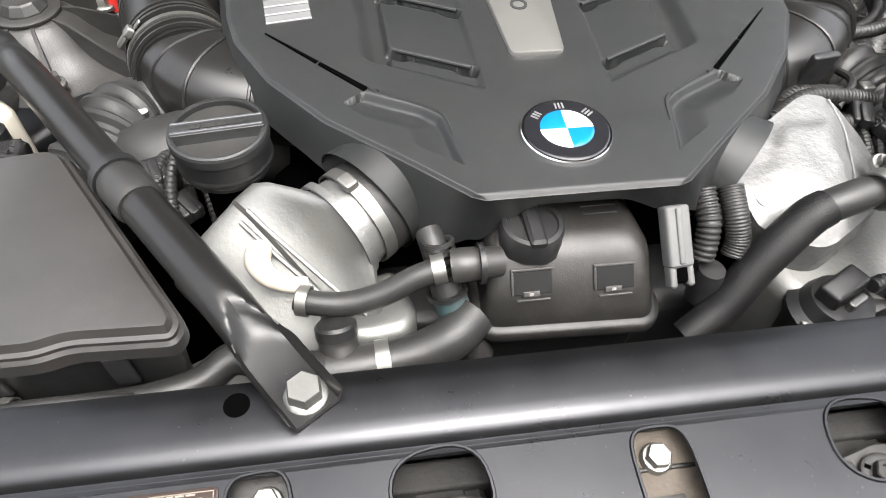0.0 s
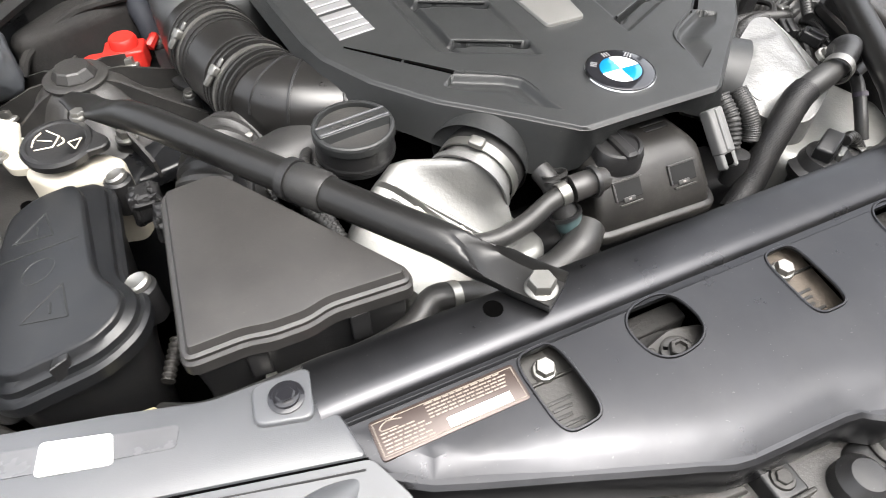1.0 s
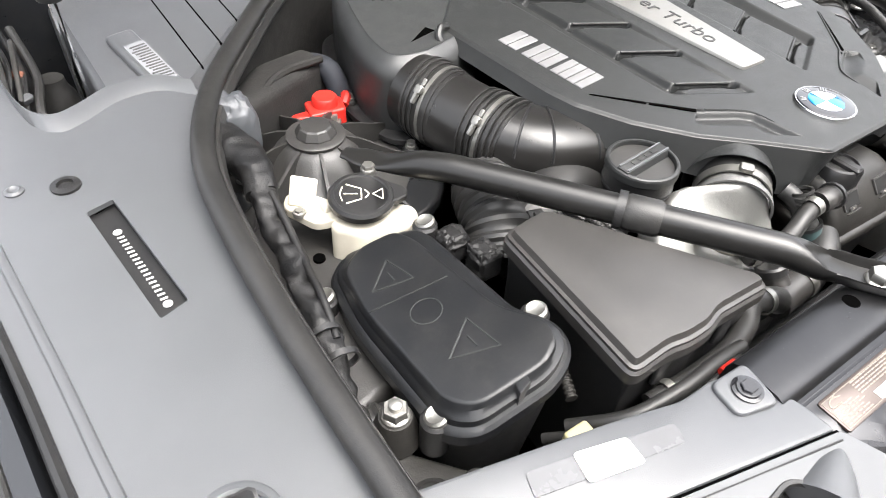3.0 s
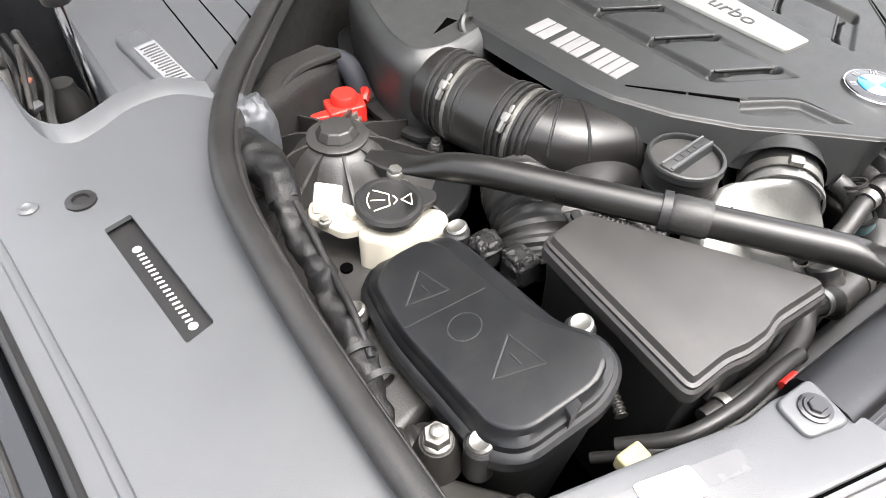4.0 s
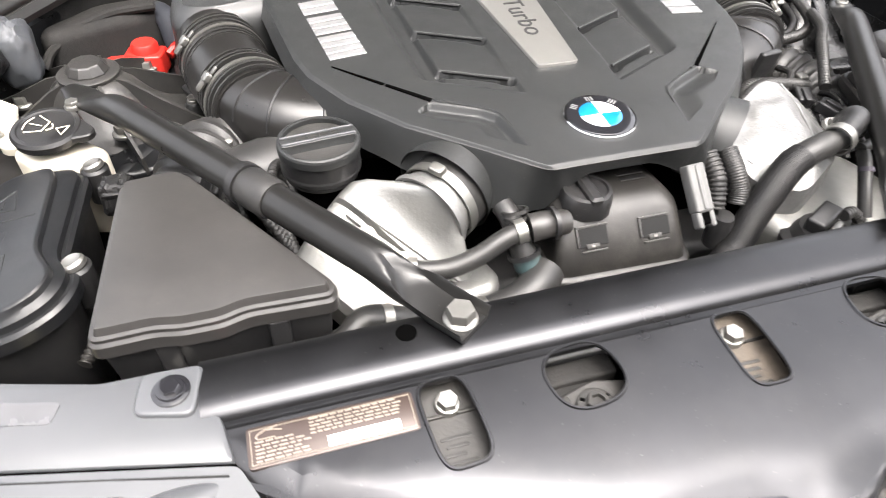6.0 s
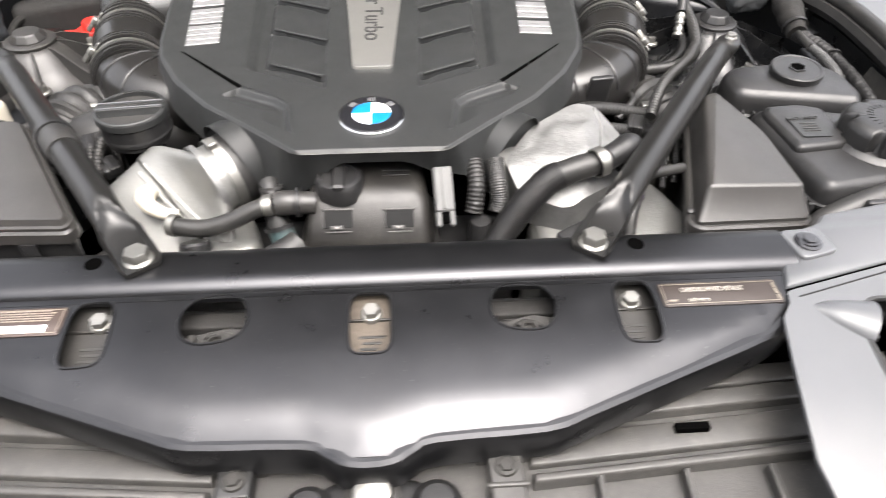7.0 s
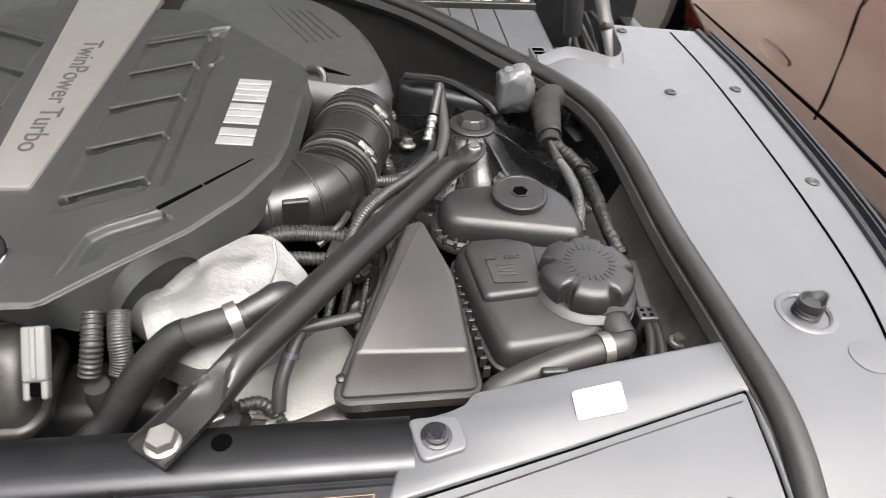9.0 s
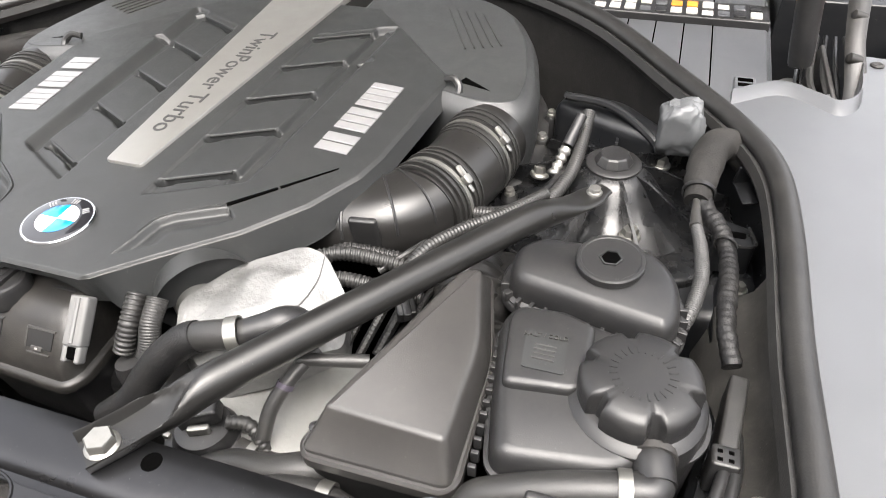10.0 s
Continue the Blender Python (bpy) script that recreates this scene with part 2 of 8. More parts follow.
def tube(pts, r, n=12, per=8, rib=0.0, pitch=0.008, flat=1.0, caps=True, sharp=False):
    """A hose along a smooth line. r: one radius or one a point; rib: depth of corrugation; flat: height over width."""
    line = [Vector(p) for p in pts] if sharp else spline(pts, per)
    rs = list(r) if isinstance(r, (list, tuple)) else [r] * len(pts)
    m = len(line)
    rad = [float(np.interp(k / (m - 1), np.linspace(0, 1, len(rs)), rs)) for k in range(m)]
    if rib:
        cum = np.r_[0, np.cumsum([(line[k + 1] - line[k]).length for k in range(m - 1)])]
        count = max(4, int(cum[-1] / pitch * 4))
        d = np.linspace(0, cum[-1], count + 1)
        cols = [np.interp(d, cum, [q[a] for q in line]) for a in range(3)]
        rad = list(np.interp(d, cum, rad))
        line = [Vector(q) for q in zip(*cols)]
        rad = [float(q) - (rib if k % 4 in (0, 3) else 0) for k, q in enumerate(rad)]
        m = len(line)
    rings, up = [], None
    for k in range(m):
        t = (line[min(k + 1, m - 1)] - line[max(k - 1, 0)]).normalized()
        if up is None:
            up = Vector((0, 0, 1)) if abs(t.z) < 0.9 else Vector((0, 1, 0))
        side = t.cross(up).normalized()
        up = side.cross(t).normalized()
        rings.append([tuple(line[k] + rad[k] * (math.cos(q) * side + flat * math.sin(q) * up)) for q in [2 * math.pi * j / n for j in range(n)]])
    return loft(rings, True, caps, caps)


def uneven(geo, amount, size, seed=0.0):
    """The same shape with lumps of about that size."""
    return [tuple(Vector(p) + amount * noise.noise_vector(Vector(p) / size + Vector((seed, seed, 0)))) for p in geo[0]], geo[1]


def hole_lip(loop, zf, r=0.0016):
    """A thin drawn lip along a closed outline."""
    ring = [(x, y, zf(x, y)) for x, y in loop]
    return tube(ring + [ring[0], ring[1]], r, 6, 1, sharp=True)


def axis(p, d):
    """The pose at p with its z along d."""
    return Matrix.Translation(p) @ Vector(d).to_track_quat("Z", "Y").to_matrix().to_4x4()


def lathe(profile, n=32, m=None, wave=None):
    """Rings of (radius, z) round z; wave(angle, ring) may scale the radius."""
    rings = []
    for k, (r, z) in enumerate(profile):
        ring = []
        for j in range(n):
            q = 2 * math.pi * j / n
            w = r * (wave(q, k) if wave else 1)
            ring.append((w * math.cos(q), w * math.sin(q), z))
        rings.append(ring)
    g = loft(rings)
    return moved(g, m) if m else g


def ring_band(p, d, r, w, t=0.002, n=28):
    """A flat metal band of width w round the axis d at p."""
    v, f = [], []
    prof = [(r, -w / 2), (r + t, -w / 2), (r + t, w / 2), (r, w / 2)]
    rings = [[(a * math.cos(q), a * math.sin(q), z) for a, z in prof] for q in [2 * math.pi * j / n for j in range(n)]]
    g = loft(rings + [rings[0]], True, False, False)
    return moved(g, axis(p, d))


def sheet(outer, holes, zf, thick, step=0.03):
    """A plate with holes."""
    outer = ccw(outer)
    holes = [ccw(h) for h in holes]
    pts, edges, loops = [], [], []
    for loop in [outer] + holes:
        o = len(pts)
        pts += [Vector(p) for p in loop]
        edges += [(o + i, o + (i + 1) % len(loop)) for i in range(len(loop))]
        loops.append(list(range(o, o + len(loop))))
    xs, ys = [p[0] for p in outer], [p[1] for p in outer]
    for gx in np.arange(min(xs), max(xs), step):
        for gy in np.arange(min(ys), max(ys), step):
            if sd_poly(outer, gx, gy) < -0.008 and all(sd_poly(h, gx, gy) > 0.006 for h in holes):
                pts.append(Vector((float(gx), float(gy))))
    vs, _, fs = delaunay_2d_cdt(pts, edges, [loops[0]], 1, 1e-6)[:3]
    tris = []
    for f in fs:
        c = sum((vs[i] for i in f), Vector((0, 0))) / len(f)
        if all(sd_poly(h, c.x, c.y) > 0 for h in holes):
            tris.append(tuple(f))
    n = len(vs)
    v = [(p.x, p.y, zf(p.x, p.y)) for p in vs] + [(p.x, p.y, zf(p.x, p.y) - thick) for p in vs]
    faces = [t for t in tris] + [tuple(i + n for i in reversed(t)) for t in tris]
    count = {}
    for t in tris:
        for i in range(len(t)):
            count[(t[i], t[(i + 1) % len(t)])] = 1
    for a, b in list(count):
        if (b, a) not in count:
            faces.append((b, a, a + n, b + n))
    return v, faces


def data_of(name, geo, material, sharp=38):
    me = bpy.data.meshes.new(name)
    me.from_pydata([tuple(world_point(p)) for p in geo[0]], [], geo[1])
    me.validate()
    if len(geo[0]) < 20000:
        bm = bmesh.new()
        bm.from_mesh(me)
        bmesh.ops.remove_doubles(bm, verts=bm.verts[:], dist=1e-5)
        bm.to_mesh(me)
        bm.free()
    me.materials.append(material)
    me.shade_smooth()
    me.set_sharp_from_angle(angle=radians(sharp))
    return me


def thing(name, at, label, category, group="", kind=""):
    e = new(name)
    e.empty_display_size = 0.02
    e.matrix_basis = Matrix.Translation(world_point(at))
    return tagged(e, label, category, group, kind)


def base_of(ob):
    m = ob.matrix_basis.copy()
    return base_of(ob.parent) @ ob.matrix_parent_inverse @ m if ob.parent else m


def part(name, geo, material, parent, label="", sharp=38):
    ob = new(name, data_of(name, geo, material, sharp))
    ob.parent = parent
    ob.matrix_parent_inverse = base_of(parent).inverted()
    return tagged(ob, label)


def solo(name, geo, material, label, category, group="", kind="", sharp=38):
    return tagged(new(name, data_of(name, geo, material, sharp)), label, category, group, kind)


def hexbolt(p, d=(0, 0, 1), r=0.010, h=0.008, flange=1.5, socket=False):
    hexa = lathe([(r, 0.0), (r, h * 0.85), (r * 0.9, h), (r * 0.45, h)], 6)
    fl = lathe([(r * flange, -0.004), (r * flange, 0.0), (r * (flange - 0.15), 0.0018), (r * 0.9, 0.0022)], 20)
    return moved(join(hexa, fl), axis(p, d))


def text_on(name, words, size, m, material, parent, depth=0.0006, label=""):
    """Lettering as a mesh; m: its pose in plan units."""
    c = bpy.data.curves.new(name, "FONT")
    c.body, c.size, c.extrude, c.align_x, c.align_y = words, size, depth, "CENTER", "CENTER"
    o = bpy.data.objects.new(name, c)
    me = bpy.data.meshes.new_from_object(o)
    geo = ([m @ v.co for v in me.vertices], [tuple(p.vertices) for p in me.polygons])
    bpy.data.objects.remove(o)
    bpy.data.curves.remove(c)
    bpy.data.meshes.remove(me)
    return part(name, geo, material, parent, label)


def flat_pose(x, y, z, turn=0.0, tilt_x=0.0, tilt_y=0.0):
    return pose(x, y, z, tilt_x, tilt_y, turn)


def smooth(a, b, x):
    t = min(1.0, max(0.0, (x - a) / (b - a)))
    return t * t * (3 - 2 * t)


def sd_poly(poly, x, y):
    """Distance to the polygon's edge, negative inside."""
    best, inside, n = 1e9, False, len(poly)
    for i in range(n):
        x1, y1 = poly[i - 1]
        x2, y2 = poly[i]
        dx, dy = x2 - x1, y2 - y1
        t = min(1.0, max(0.0, ((x - x1) * dx + (y - y1) * dy) / (dx * dx + dy * dy)))
        best = min(best, math.hypot(x - x1 - t * dx, y - y1 - t * dy))
        if (y1 > y) != (y2 > y) and x < x1 + (y - y1) * dx / dy:
            inside = not inside
    return -best if inside else best


def line_gap(line, x, y):
    """Distance to an open line."""
    best = 1e9
    for (x1, y1), (x2, y2) in zip(line, line[1:]):
        dx, dy = x2 - x1, y2 - y1
        t = min(1.0, max(0.0, ((x - x1) * dx + (y - y1) * dy) / (dx * dx + dy * dy)))
        best = min(best, math.hypot(x - x1 - t * dx, y - y1 - t * dy))
    return best


# ---- setting: ground, bay walls, cowl ----
solo("ground", ([(-300, -300, -0.15), (300, -300, -0.15), (300, 300, -0.15), (-300, 300, -0.15)], [(0, 1, 2, 3)]), GROUND,
     "worn grey paved ground under the parked cars", "ground", kind="structure")
# seal line round the bay, left front to right front
SEAL_R = [(0.740, -0.245), (0.789, -0.18), (0.822, -0.09), (0.837, 0.0), (0.838, 0.12), (0.834, 0.28), (0.833, 0.46), (0.821, 0.58), (0.778, 0.68), (0.690, 0.80), (0.55, 0.955), (0.38, 1.065), (0.18, 1.12)]
SEAL_L = [(0.735, -0.245), (0.772, -0.18), (0.800, -0.09), (0.812, 0.0), (0.814, 0.12), (0.813, 0.28), (0.808, 0.42), (0.796, 0.53), (0.766, 0.625), (0.714, 0.722), (0.640, 0.815), (0.52, 0.945), (0.38, 1.055), (0.18, 1.12)]
seal_line = [Vector((-x, y, 0)) for x, y in SEAL_L] + [Vector((0, 1.135, 0))] + [Vector((x, y, 0)) for x, y in reversed(SEAL_R)]
seal_z = [0.905 - 0.14 * max(0.0, -0.02 - p.y) + 0.018 * smooth(0.2, 0.6, p.y) + 0.03 * smooth(0.7, 1.1, p.y) for p in seal_line]
seal_pts = [(p.x, p.y, z) for p, z in zip(seal_line, seal_z)]
seal = thing("bonnet_seal", (0, 1.1, 0.9), "dull black rubber bonnet seal running round the engine bay edge", "rubber seal")
part("bead", tube(seal_pts, 0.0150, 14, 6, flat=0.85), SEAL, seal)
part("clamp_strip", tube([(x * 0.985, y - 0.006, z - 0.018) for x, y, z in seal_pts], 0.010, 6, 6, flat=1.4), RUBBER, seal)


def wall_below(line, z0, z1s, thick, inward):
    rings = []
    for (x, y), z1 in zip(line, z1s):
        c = Vector((x, y)) - Vector((0, 0.4))
        c = c.normalized() * thick * (1 if inward else -1)
        rings.append([(x, y, z0), (x, y, z1), (x + c.x, y + c.y, z1), (x + c.x, y + c.y, z0)])
    return loft(rings, True, True, True)


fine_seal = spline(seal_pts, 4)
side_r = [p for p in fine_seal if p.x > 0 and p.y < 0.80]
side_l = [p for p in fine_seal if p.x < 0 and p.y < 0.80]
rear = [p for p in fine_seal if p.y >= 0.76]
for nm, ps in (("wall_right", side_r), ("wall_left", side_l)):
    solo(nm, wall_below([(p.x, p.y) for p in ps], 0.45, [p.z - 0.045 for p in ps], 0.03, True), BAY,
         "dusty black painted inner wing of the engine bay", "inner wing", kind="structure")
solo("wall_rear", wall_below([(p.x, p.y) for p in rear], 0.45, [p.z - 0.03 for p in rear], 0.03, True), LINER,
     "dark felt covered bulkhead behind the engine", "bulkhead", kind="structure")
# undertray coloured as deep shade, to be glimpsed through the bay's gaps
solo("floor", box(-0.95, -0.45, 0.40, 0.95, 1.25, 0.42), DARK, "black undertray below the engine, darkened for shade", "undertray", kind="structure")
solo("wall_front", box(-0.95, -0.52, 0.05, 0.95, -0.47, 0.74, 0.02), BODY, "dark painted front bumper face", "bumper", kind="structure")

# invented wall out of view, added to darken low reflections and fill light
solo("unseen_wall_behind", box(-14, -6.4, -0.15, 14, -6.1, 5.6, 0.02), M("unseen_wall_grey", (0.16, 0.15, 0.14), 0.85, bump=0.3, grain=40, blotch=0.8), "unseen plain grey wall added to darken low reflections", "wall", kind="structure")

# inner wheel-arch shelves at both sides
for s, nm in ((1, "shelf_right"), (-1, "shelf_left")):
    poly = [(s * 0.60, 0.42), (s * 0.84, 0.42), (s * 0.84, 0.62), (s * 0.70, 0.80), (s * 0.52, 0.80), (s * 0.50, 0.55)]
    solo(nm, stack(fillet(ccw(poly), 0.04), rounded_levels(0.55, 0.79, 0.02)), BAY, "black painted sheet-metal shelf round the strut tower", "inner wing", kind="structure")


LEDGE = M("dusty_inner_wing", (0.030, 0.029, 0.027), 0.5, bump=0.4, grain=500, var=0.25, dust=0.5, specks=0.2, spec=0.4)
rows = []
for y in np.linspace(0.07, 0.44, 12):
    w = 0.003 * math.sin(40 * y)
    rows.append([(x, y, z) for x, z in ((0.765, 0.72), (0.783, 0.806), (0.803 + w, 0.815), (0.819 + w, 0.831), (0.828, 0.866), (0.8305, 0.868), (0.8305, 0.72))])
solo("ledge_right", loft(rows), LEDGE, "dusty sloping ledge of the inner wing", "inner wing", kind="structure", sharp=60)

# ---- radiator support panel ----
PANEL_EDGE = [(-0.470, -0.070), (-0.405, -0.113), (-0.30, -0.152), (-0.20, -0.190), (-0.16, -0.199), (-0.06, -0.203), (0.0, -0.221), (0.06, -0.203), (0.16, -0.199), (0.20, -0.190), (0.30, -0.152), (0.405, -0.113), (0.470, -0.070)]


def panel_flat(y):
    d = max(0.0, -0.04 - y)
    return 0.889 - 0.02 * d - 2.6 * d ** 3


def panel_z(x, y):
    wide = 0.034 - 0.018 * smooth(0.26, 0.38, abs(x))
    roll = max(0.0, 1 - line_gap(PANEL_EDGE, x, y) / wide) if abs(x) < 0.47 else 0.0
    return panel_flat(y) - 0.0085 * roll * roll


panel = thing("radiator_support_panel", (0, -0.08, 0.86), "satin black painted sheet steel radiator support with oval cut-outs", "radiator support")
front = [(0.452, -0.080), (0.405, -0.113), (0.30, -0.152), (0.20, -0.188), (0.16, -0.199), (0.06, -0.203), (0.035, -0.212), (0.018, -0.221)]
front = front + [(-x, y) for x, y in reversed(front)]
outer = [(-0.465, -0.044), *reversed(front), (0.465, -0.044)]


def oval(cx, cy, w, h, turn=0.0, power=2.6, n=28):
    out = []
    for k in range(n):
        q = 2 * math.pi * k / n
        c, s = math.cos(q), math.sin(q)
        x, y = w / 2 * math.copysign(abs(c) ** (2 / power), c), h / 2 * math.copysign(abs(s) ** (2 / power), s)
        a = radians(turn)
        out.append((cx + x * math.cos(a) - y * math.sin(a), cy + x * math.sin(a) + y * math.cos(a)))
    return out


SLOTS = [(-0.277, -0.086, 0.044, 0.080, 4), (0.0, -0.086, 0.044, 0.078, 0), (0.274, -0.086, 0.043, 0.080, -3)]
ROUNDS = [(-0.157, -0.074, 0.068, 0.062, 8), (0.157, -0.074, 0.068, 0.062, -8)]
holes = [oval(*q[:4], q[4], 4.0) for q in SLOTS] + [oval(*q[:4], q[4], 2.5) for q in ROUNDS]
face = sheet(outer, holes, panel_z, 0.004, 0.011)
prof = [(0.026, 0.860), (0.0245, 0.884), (0.021, 0.8930), (0.014, 0.8966), (0.004, 0.8984), (-0.020, 0.8984), (-0.0265, 0.8980), (-0.0310, 0.8968), (-0.0345, 0.8950), (-0.0372, 0.8928), (-0.0392, 0.8904), (-0.0402, 0.8886), (-0.0420, 0.8886), (-0.048, 0.8893), (-0.048, 0.884), (-0.036, 0.884), (0.012, 0.890), (0.020, 0.860)]
top = loft([[(x, y, z) for y, z in prof] for x in np.linspace(-0.468, 0.466, 21)])
line = spline([(x, y, 0) for x, y in front], 3)
rings = []
for k, p in enumerate(line):
    t = (line[min(k + 1, len(line) - 1)] - line[max(k - 1, 0)]).normalized()
    out = Vector((t.y, -t.x, 0))
    if out.y > 0:
        out = -out
    z = panel_z(p.x, p.y)
    rings.append([tuple(p + out * o + Vector((0, 0, z + dz))) for o, dz in ((-0.004, 0.0005), (0.003, 0.0), (0.007, -0.003), (0.009, -0.008), (0.008, -0.045), (0.004, -0.045), (0.004, -0.008), (-0.004, -0.003))])
lip = loft(rings)
part("sheet", join(face, top, lip), PANEL, panel, sharp=30)
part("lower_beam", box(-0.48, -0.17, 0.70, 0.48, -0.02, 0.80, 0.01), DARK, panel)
for (x, y) in ((-0.275, -0.062), (0.0, -0.064), (0.275, -0.062)):
    part("bolt", hexbolt((x, y, 0.874), (0, -0.1, 1), 0.0092, 0.009, 1.25), STEEL, panel, "zinc plated flange bolt")
for loop in holes:
    part("cutout_lip", hole_lip(loop, lambda x, y: panel_z(x, y) + 0.0002), PANEL, panel)
for x, y, w, h, a in SLOTS:
    plate = part("bracket_plate", stack(fillet(rect(x - 0.036, y - 0.060, x + 0.036, y + 0.055), 0.006), [(0, 0.80), (0, 0.866), (0.002, 0.868)], lambda u, v: 0.12 * (v - y)), BRACKET if abs(x) > 0.1 else GRIME, panel, "dull steel bracket behind the cut-out" if abs(x) > 0.1 else "brown grimy bracket behind the cut-out")
    part("step", box(x - 0.034, y + 0.014, 0.860, x + 0.034, y + 0.017, 0.8725, 0.001, 0.001), BRACKET, plate)
    for k in range(4):
        part("stamped_bar", box(x - 0.012 + 0.003 * (k % 2), y - 0.006 - 0.007 * k, 0.862, x + 0.014 - 0.004 * (k % 3), y - 0.003 - 0.007 * k, 0.8684 - 0.0008 * k, 0.0003, 0.0005), TOWER, plate)
for x, y, w, h, a in ROUNDS:
    part("rubber_mount", lathe([(0.034, 0.80), (0.034, 0.846), (0.030, 0.850), (0.020, 0.850), (0.018, 0.853), (0.008, 0.854)], 24, Matrix.Translation((x, y + 0.006, 0))), LINER, panel, "dusty round rubber radiator mount")
    part("inner_bracket", stack(fillet(ccw([(x - 0.045, y - 0.060), (x + 0.045, y - 0.060), (x + 0.045, y - 0.004), (x + 0.012, y + 0.004), (x - 0.045, y - 0.010)]), 0.006, 3), [(0, 0.80), (0, 0.868), (0.002, 0.870)], lambda u, v: 0.10 * (v - y)), BRACKET, panel, "dusty pressed bracket")
    part("cross_web", box(x - 0.045, y + 0.012, 0.80, x + 0.045, y + 0.034, 0.860, 0.003), LINER, panel)
    m = Matrix.Translation((x + 0.004, y - 0.022, 0.0))
    nut = part("mount_nut", lathe([(0.017, 0.862), (0.017, 0.8725), (0.0155, 0.8735), (0.0125, 0.8735)], 24, m), TOWER, panel, "dark round mount with a hexagon key")
    part("hexagon", lathe([(0.0105, 0.872), (0.0105, 0.8790), (0.0095, 0.8798), (0.0065, 0.8798), (0.006, 0.876)], 6, m), BRACKET, nut)
    # black blocks painted as the shade of key slots
    for q in range(3):
        part("key_slot_shade", moved(box(0.0105, -0.0016, 0.870, 0.0150, 0.0016, 0.8742, 0.0003, 0.0003), m @ pose(0, 0, 0, 0, 0, 120 * q + 25)), DARK, nut)
    part("mount_tab", box(x - 0.026, y - 0.030, 0.865, x - 0.018, y - 0.010, 0.878, 0.002), BRACKET, panel)
for s in (-1, 1):
    # disc on the uncut sheet, its black standing for a drilled hole's shade
    part("hole_shade_disc", lathe([(0.0095, 0.8970), (0.0095, 0.8996), (0.008, 0.8998)], 20, Matrix.Translation((s * 0.294, 0.001, -0.0012))), DARK, panel, "black disc painted as the shade of a round hole")


LABEL_DARK = M("dark_brown_foil", (0.026, 0.020, 0.0175), 0.45, bump=0.05, spec=0.25)


def data_plate(s, cx, cy, w, h):
    pl = thing("data_plate", (cx, cy, 0.885), "brown metal data plate with pale printing on the radiator support" if s < 0 else "dark brown paint code plate riveted to the radiator support", "data plate")
    zf = lambda x, y: panel_flat(y) - 0.885
    part("plate", stack(fillet(rect(cx - w / 2, cy - h / 2, cx + w / 2, cy + h / 2), 0.004), [(0, 0.8835), (0, 0.8862), (0.0006, 0.8866)], zf), LABEL_BROWN if s < 0 else LABEL_DARK, pl)
    z = 0.8869
    for q in (0.0025,):
        for a in (rect(cx - w / 2 + q, cy - h / 2 + q, cx + w / 2 - q, cy - h / 2 + q + 0.0007), rect(cx - w / 2 + q, cy + h / 2 - q - 0.0007, cx + w / 2 - q, cy + h / 2 - q),
                  rect(cx - w / 2 + q, cy - h / 2 + q, cx - w / 2 + q + 0.0007, cy + h / 2 - q), rect(cx + w / 2 - q - 0.0007, cy - h / 2 + q, cx + w / 2 - q, cy + h / 2 - q)):
            part("border_line", stack(a, [(0, z - 0.0006), (0, z + 0.0001)], zf), LABEL_INK, pl)
    return pl, zf, z


pl, zf, pz = data_plate(-1, -0.370, -0.0695, 0.132, 0.035)
for k in range(5):
    y = -0.0562 - k * 0.0031
    rnd = random.Random(k)
    x = -0.388
    while x < -0.318:
        w = rnd.uniform(0.003, 0.008)
        part("word_bar", stack(rect(x, y - 0.0006, x + w, y + 0.0006), [(0, pz - 0.0006), (0, pz + 0.0002)], zf), PLATE_PRINT, pl)
        x += w + 0.0014
for k in range(6):
    y = -0.0660 - k * 0.0032
    rnd = random.Random(20 + k)
    x = -0.430
    while x < -0.400 + (k % 3) * 0.004:
        w = rnd.uniform(0.003, 0.007)
        part("word_bar", stack(rect(x, y - 0.0006, x + w, y + 0.0006), [(0, pz - 0.0006), (0, pz + 0.0002)], zf), PLATE_PRINT, pl)
        x += w + 0.0014
for pts in ([(-0.428, -0.0600), (-0.421, -0.0565), (-0.409, -0.0590)], [(-0.420, -0.0570), (-0.412, -0.0545)], [(-0.428, -0.0600), (-0.428, -0.0635), (-0.414, -0.0640)]):
    part("outline_mark", tube([(x, y, pz + zf(x, y)) for x, y in pts], 0.0006, 6, 2), PLATE_PRINT, pl)
for k in range(7):
    x = -0.376 + 0.0083 * k
    part("white_field", stack(rect(x, -0.0835, x + 0.0077, -0.0745), [(0, pz - 0.0006), (0, pz + 0.0003)], zf), WHITE, pl, "white printed field")
INK_PALE = M("pale_ink", (0.30, 0.28, 0.25), 0.45, bump=0.0)
pl, zf, pz = data_plate(1, 0.367, -0.0692, 0.128, 0.032)
text_on("paint_name", "CARBONSCHWARZ METALLIC", 0.0088, flat_pose(0.359, -0.0645, panel_flat(-0.0645) + 0.0022, 0, 2.0) @ Matrix.Diagonal((0.56, 0.95, 1, 1)), INK_PALE, pl)
text_on("paint_colour", "schwarz", 0.0068, flat_pose(0.341, -0.0778, panel_flat(-0.0778) + 0.0022, 0, 2.5), INK_PALE, pl)
part("number_bar", stack(rect(0.309, -0.0790, 0.318, -0.0766), [(0, pz - 0.0006), (0, pz + 0.0002)], zf), LABEL_INK, pl)
for k in range(3):
    part("number_bar", stack(rect(0.4255, -0.081 + k * 0.008, 0.4275, -0.075 + k * 0.008), [(0, pz - 0.0006), (0, pz + 0.0002)], zf), LABEL_INK, pl)

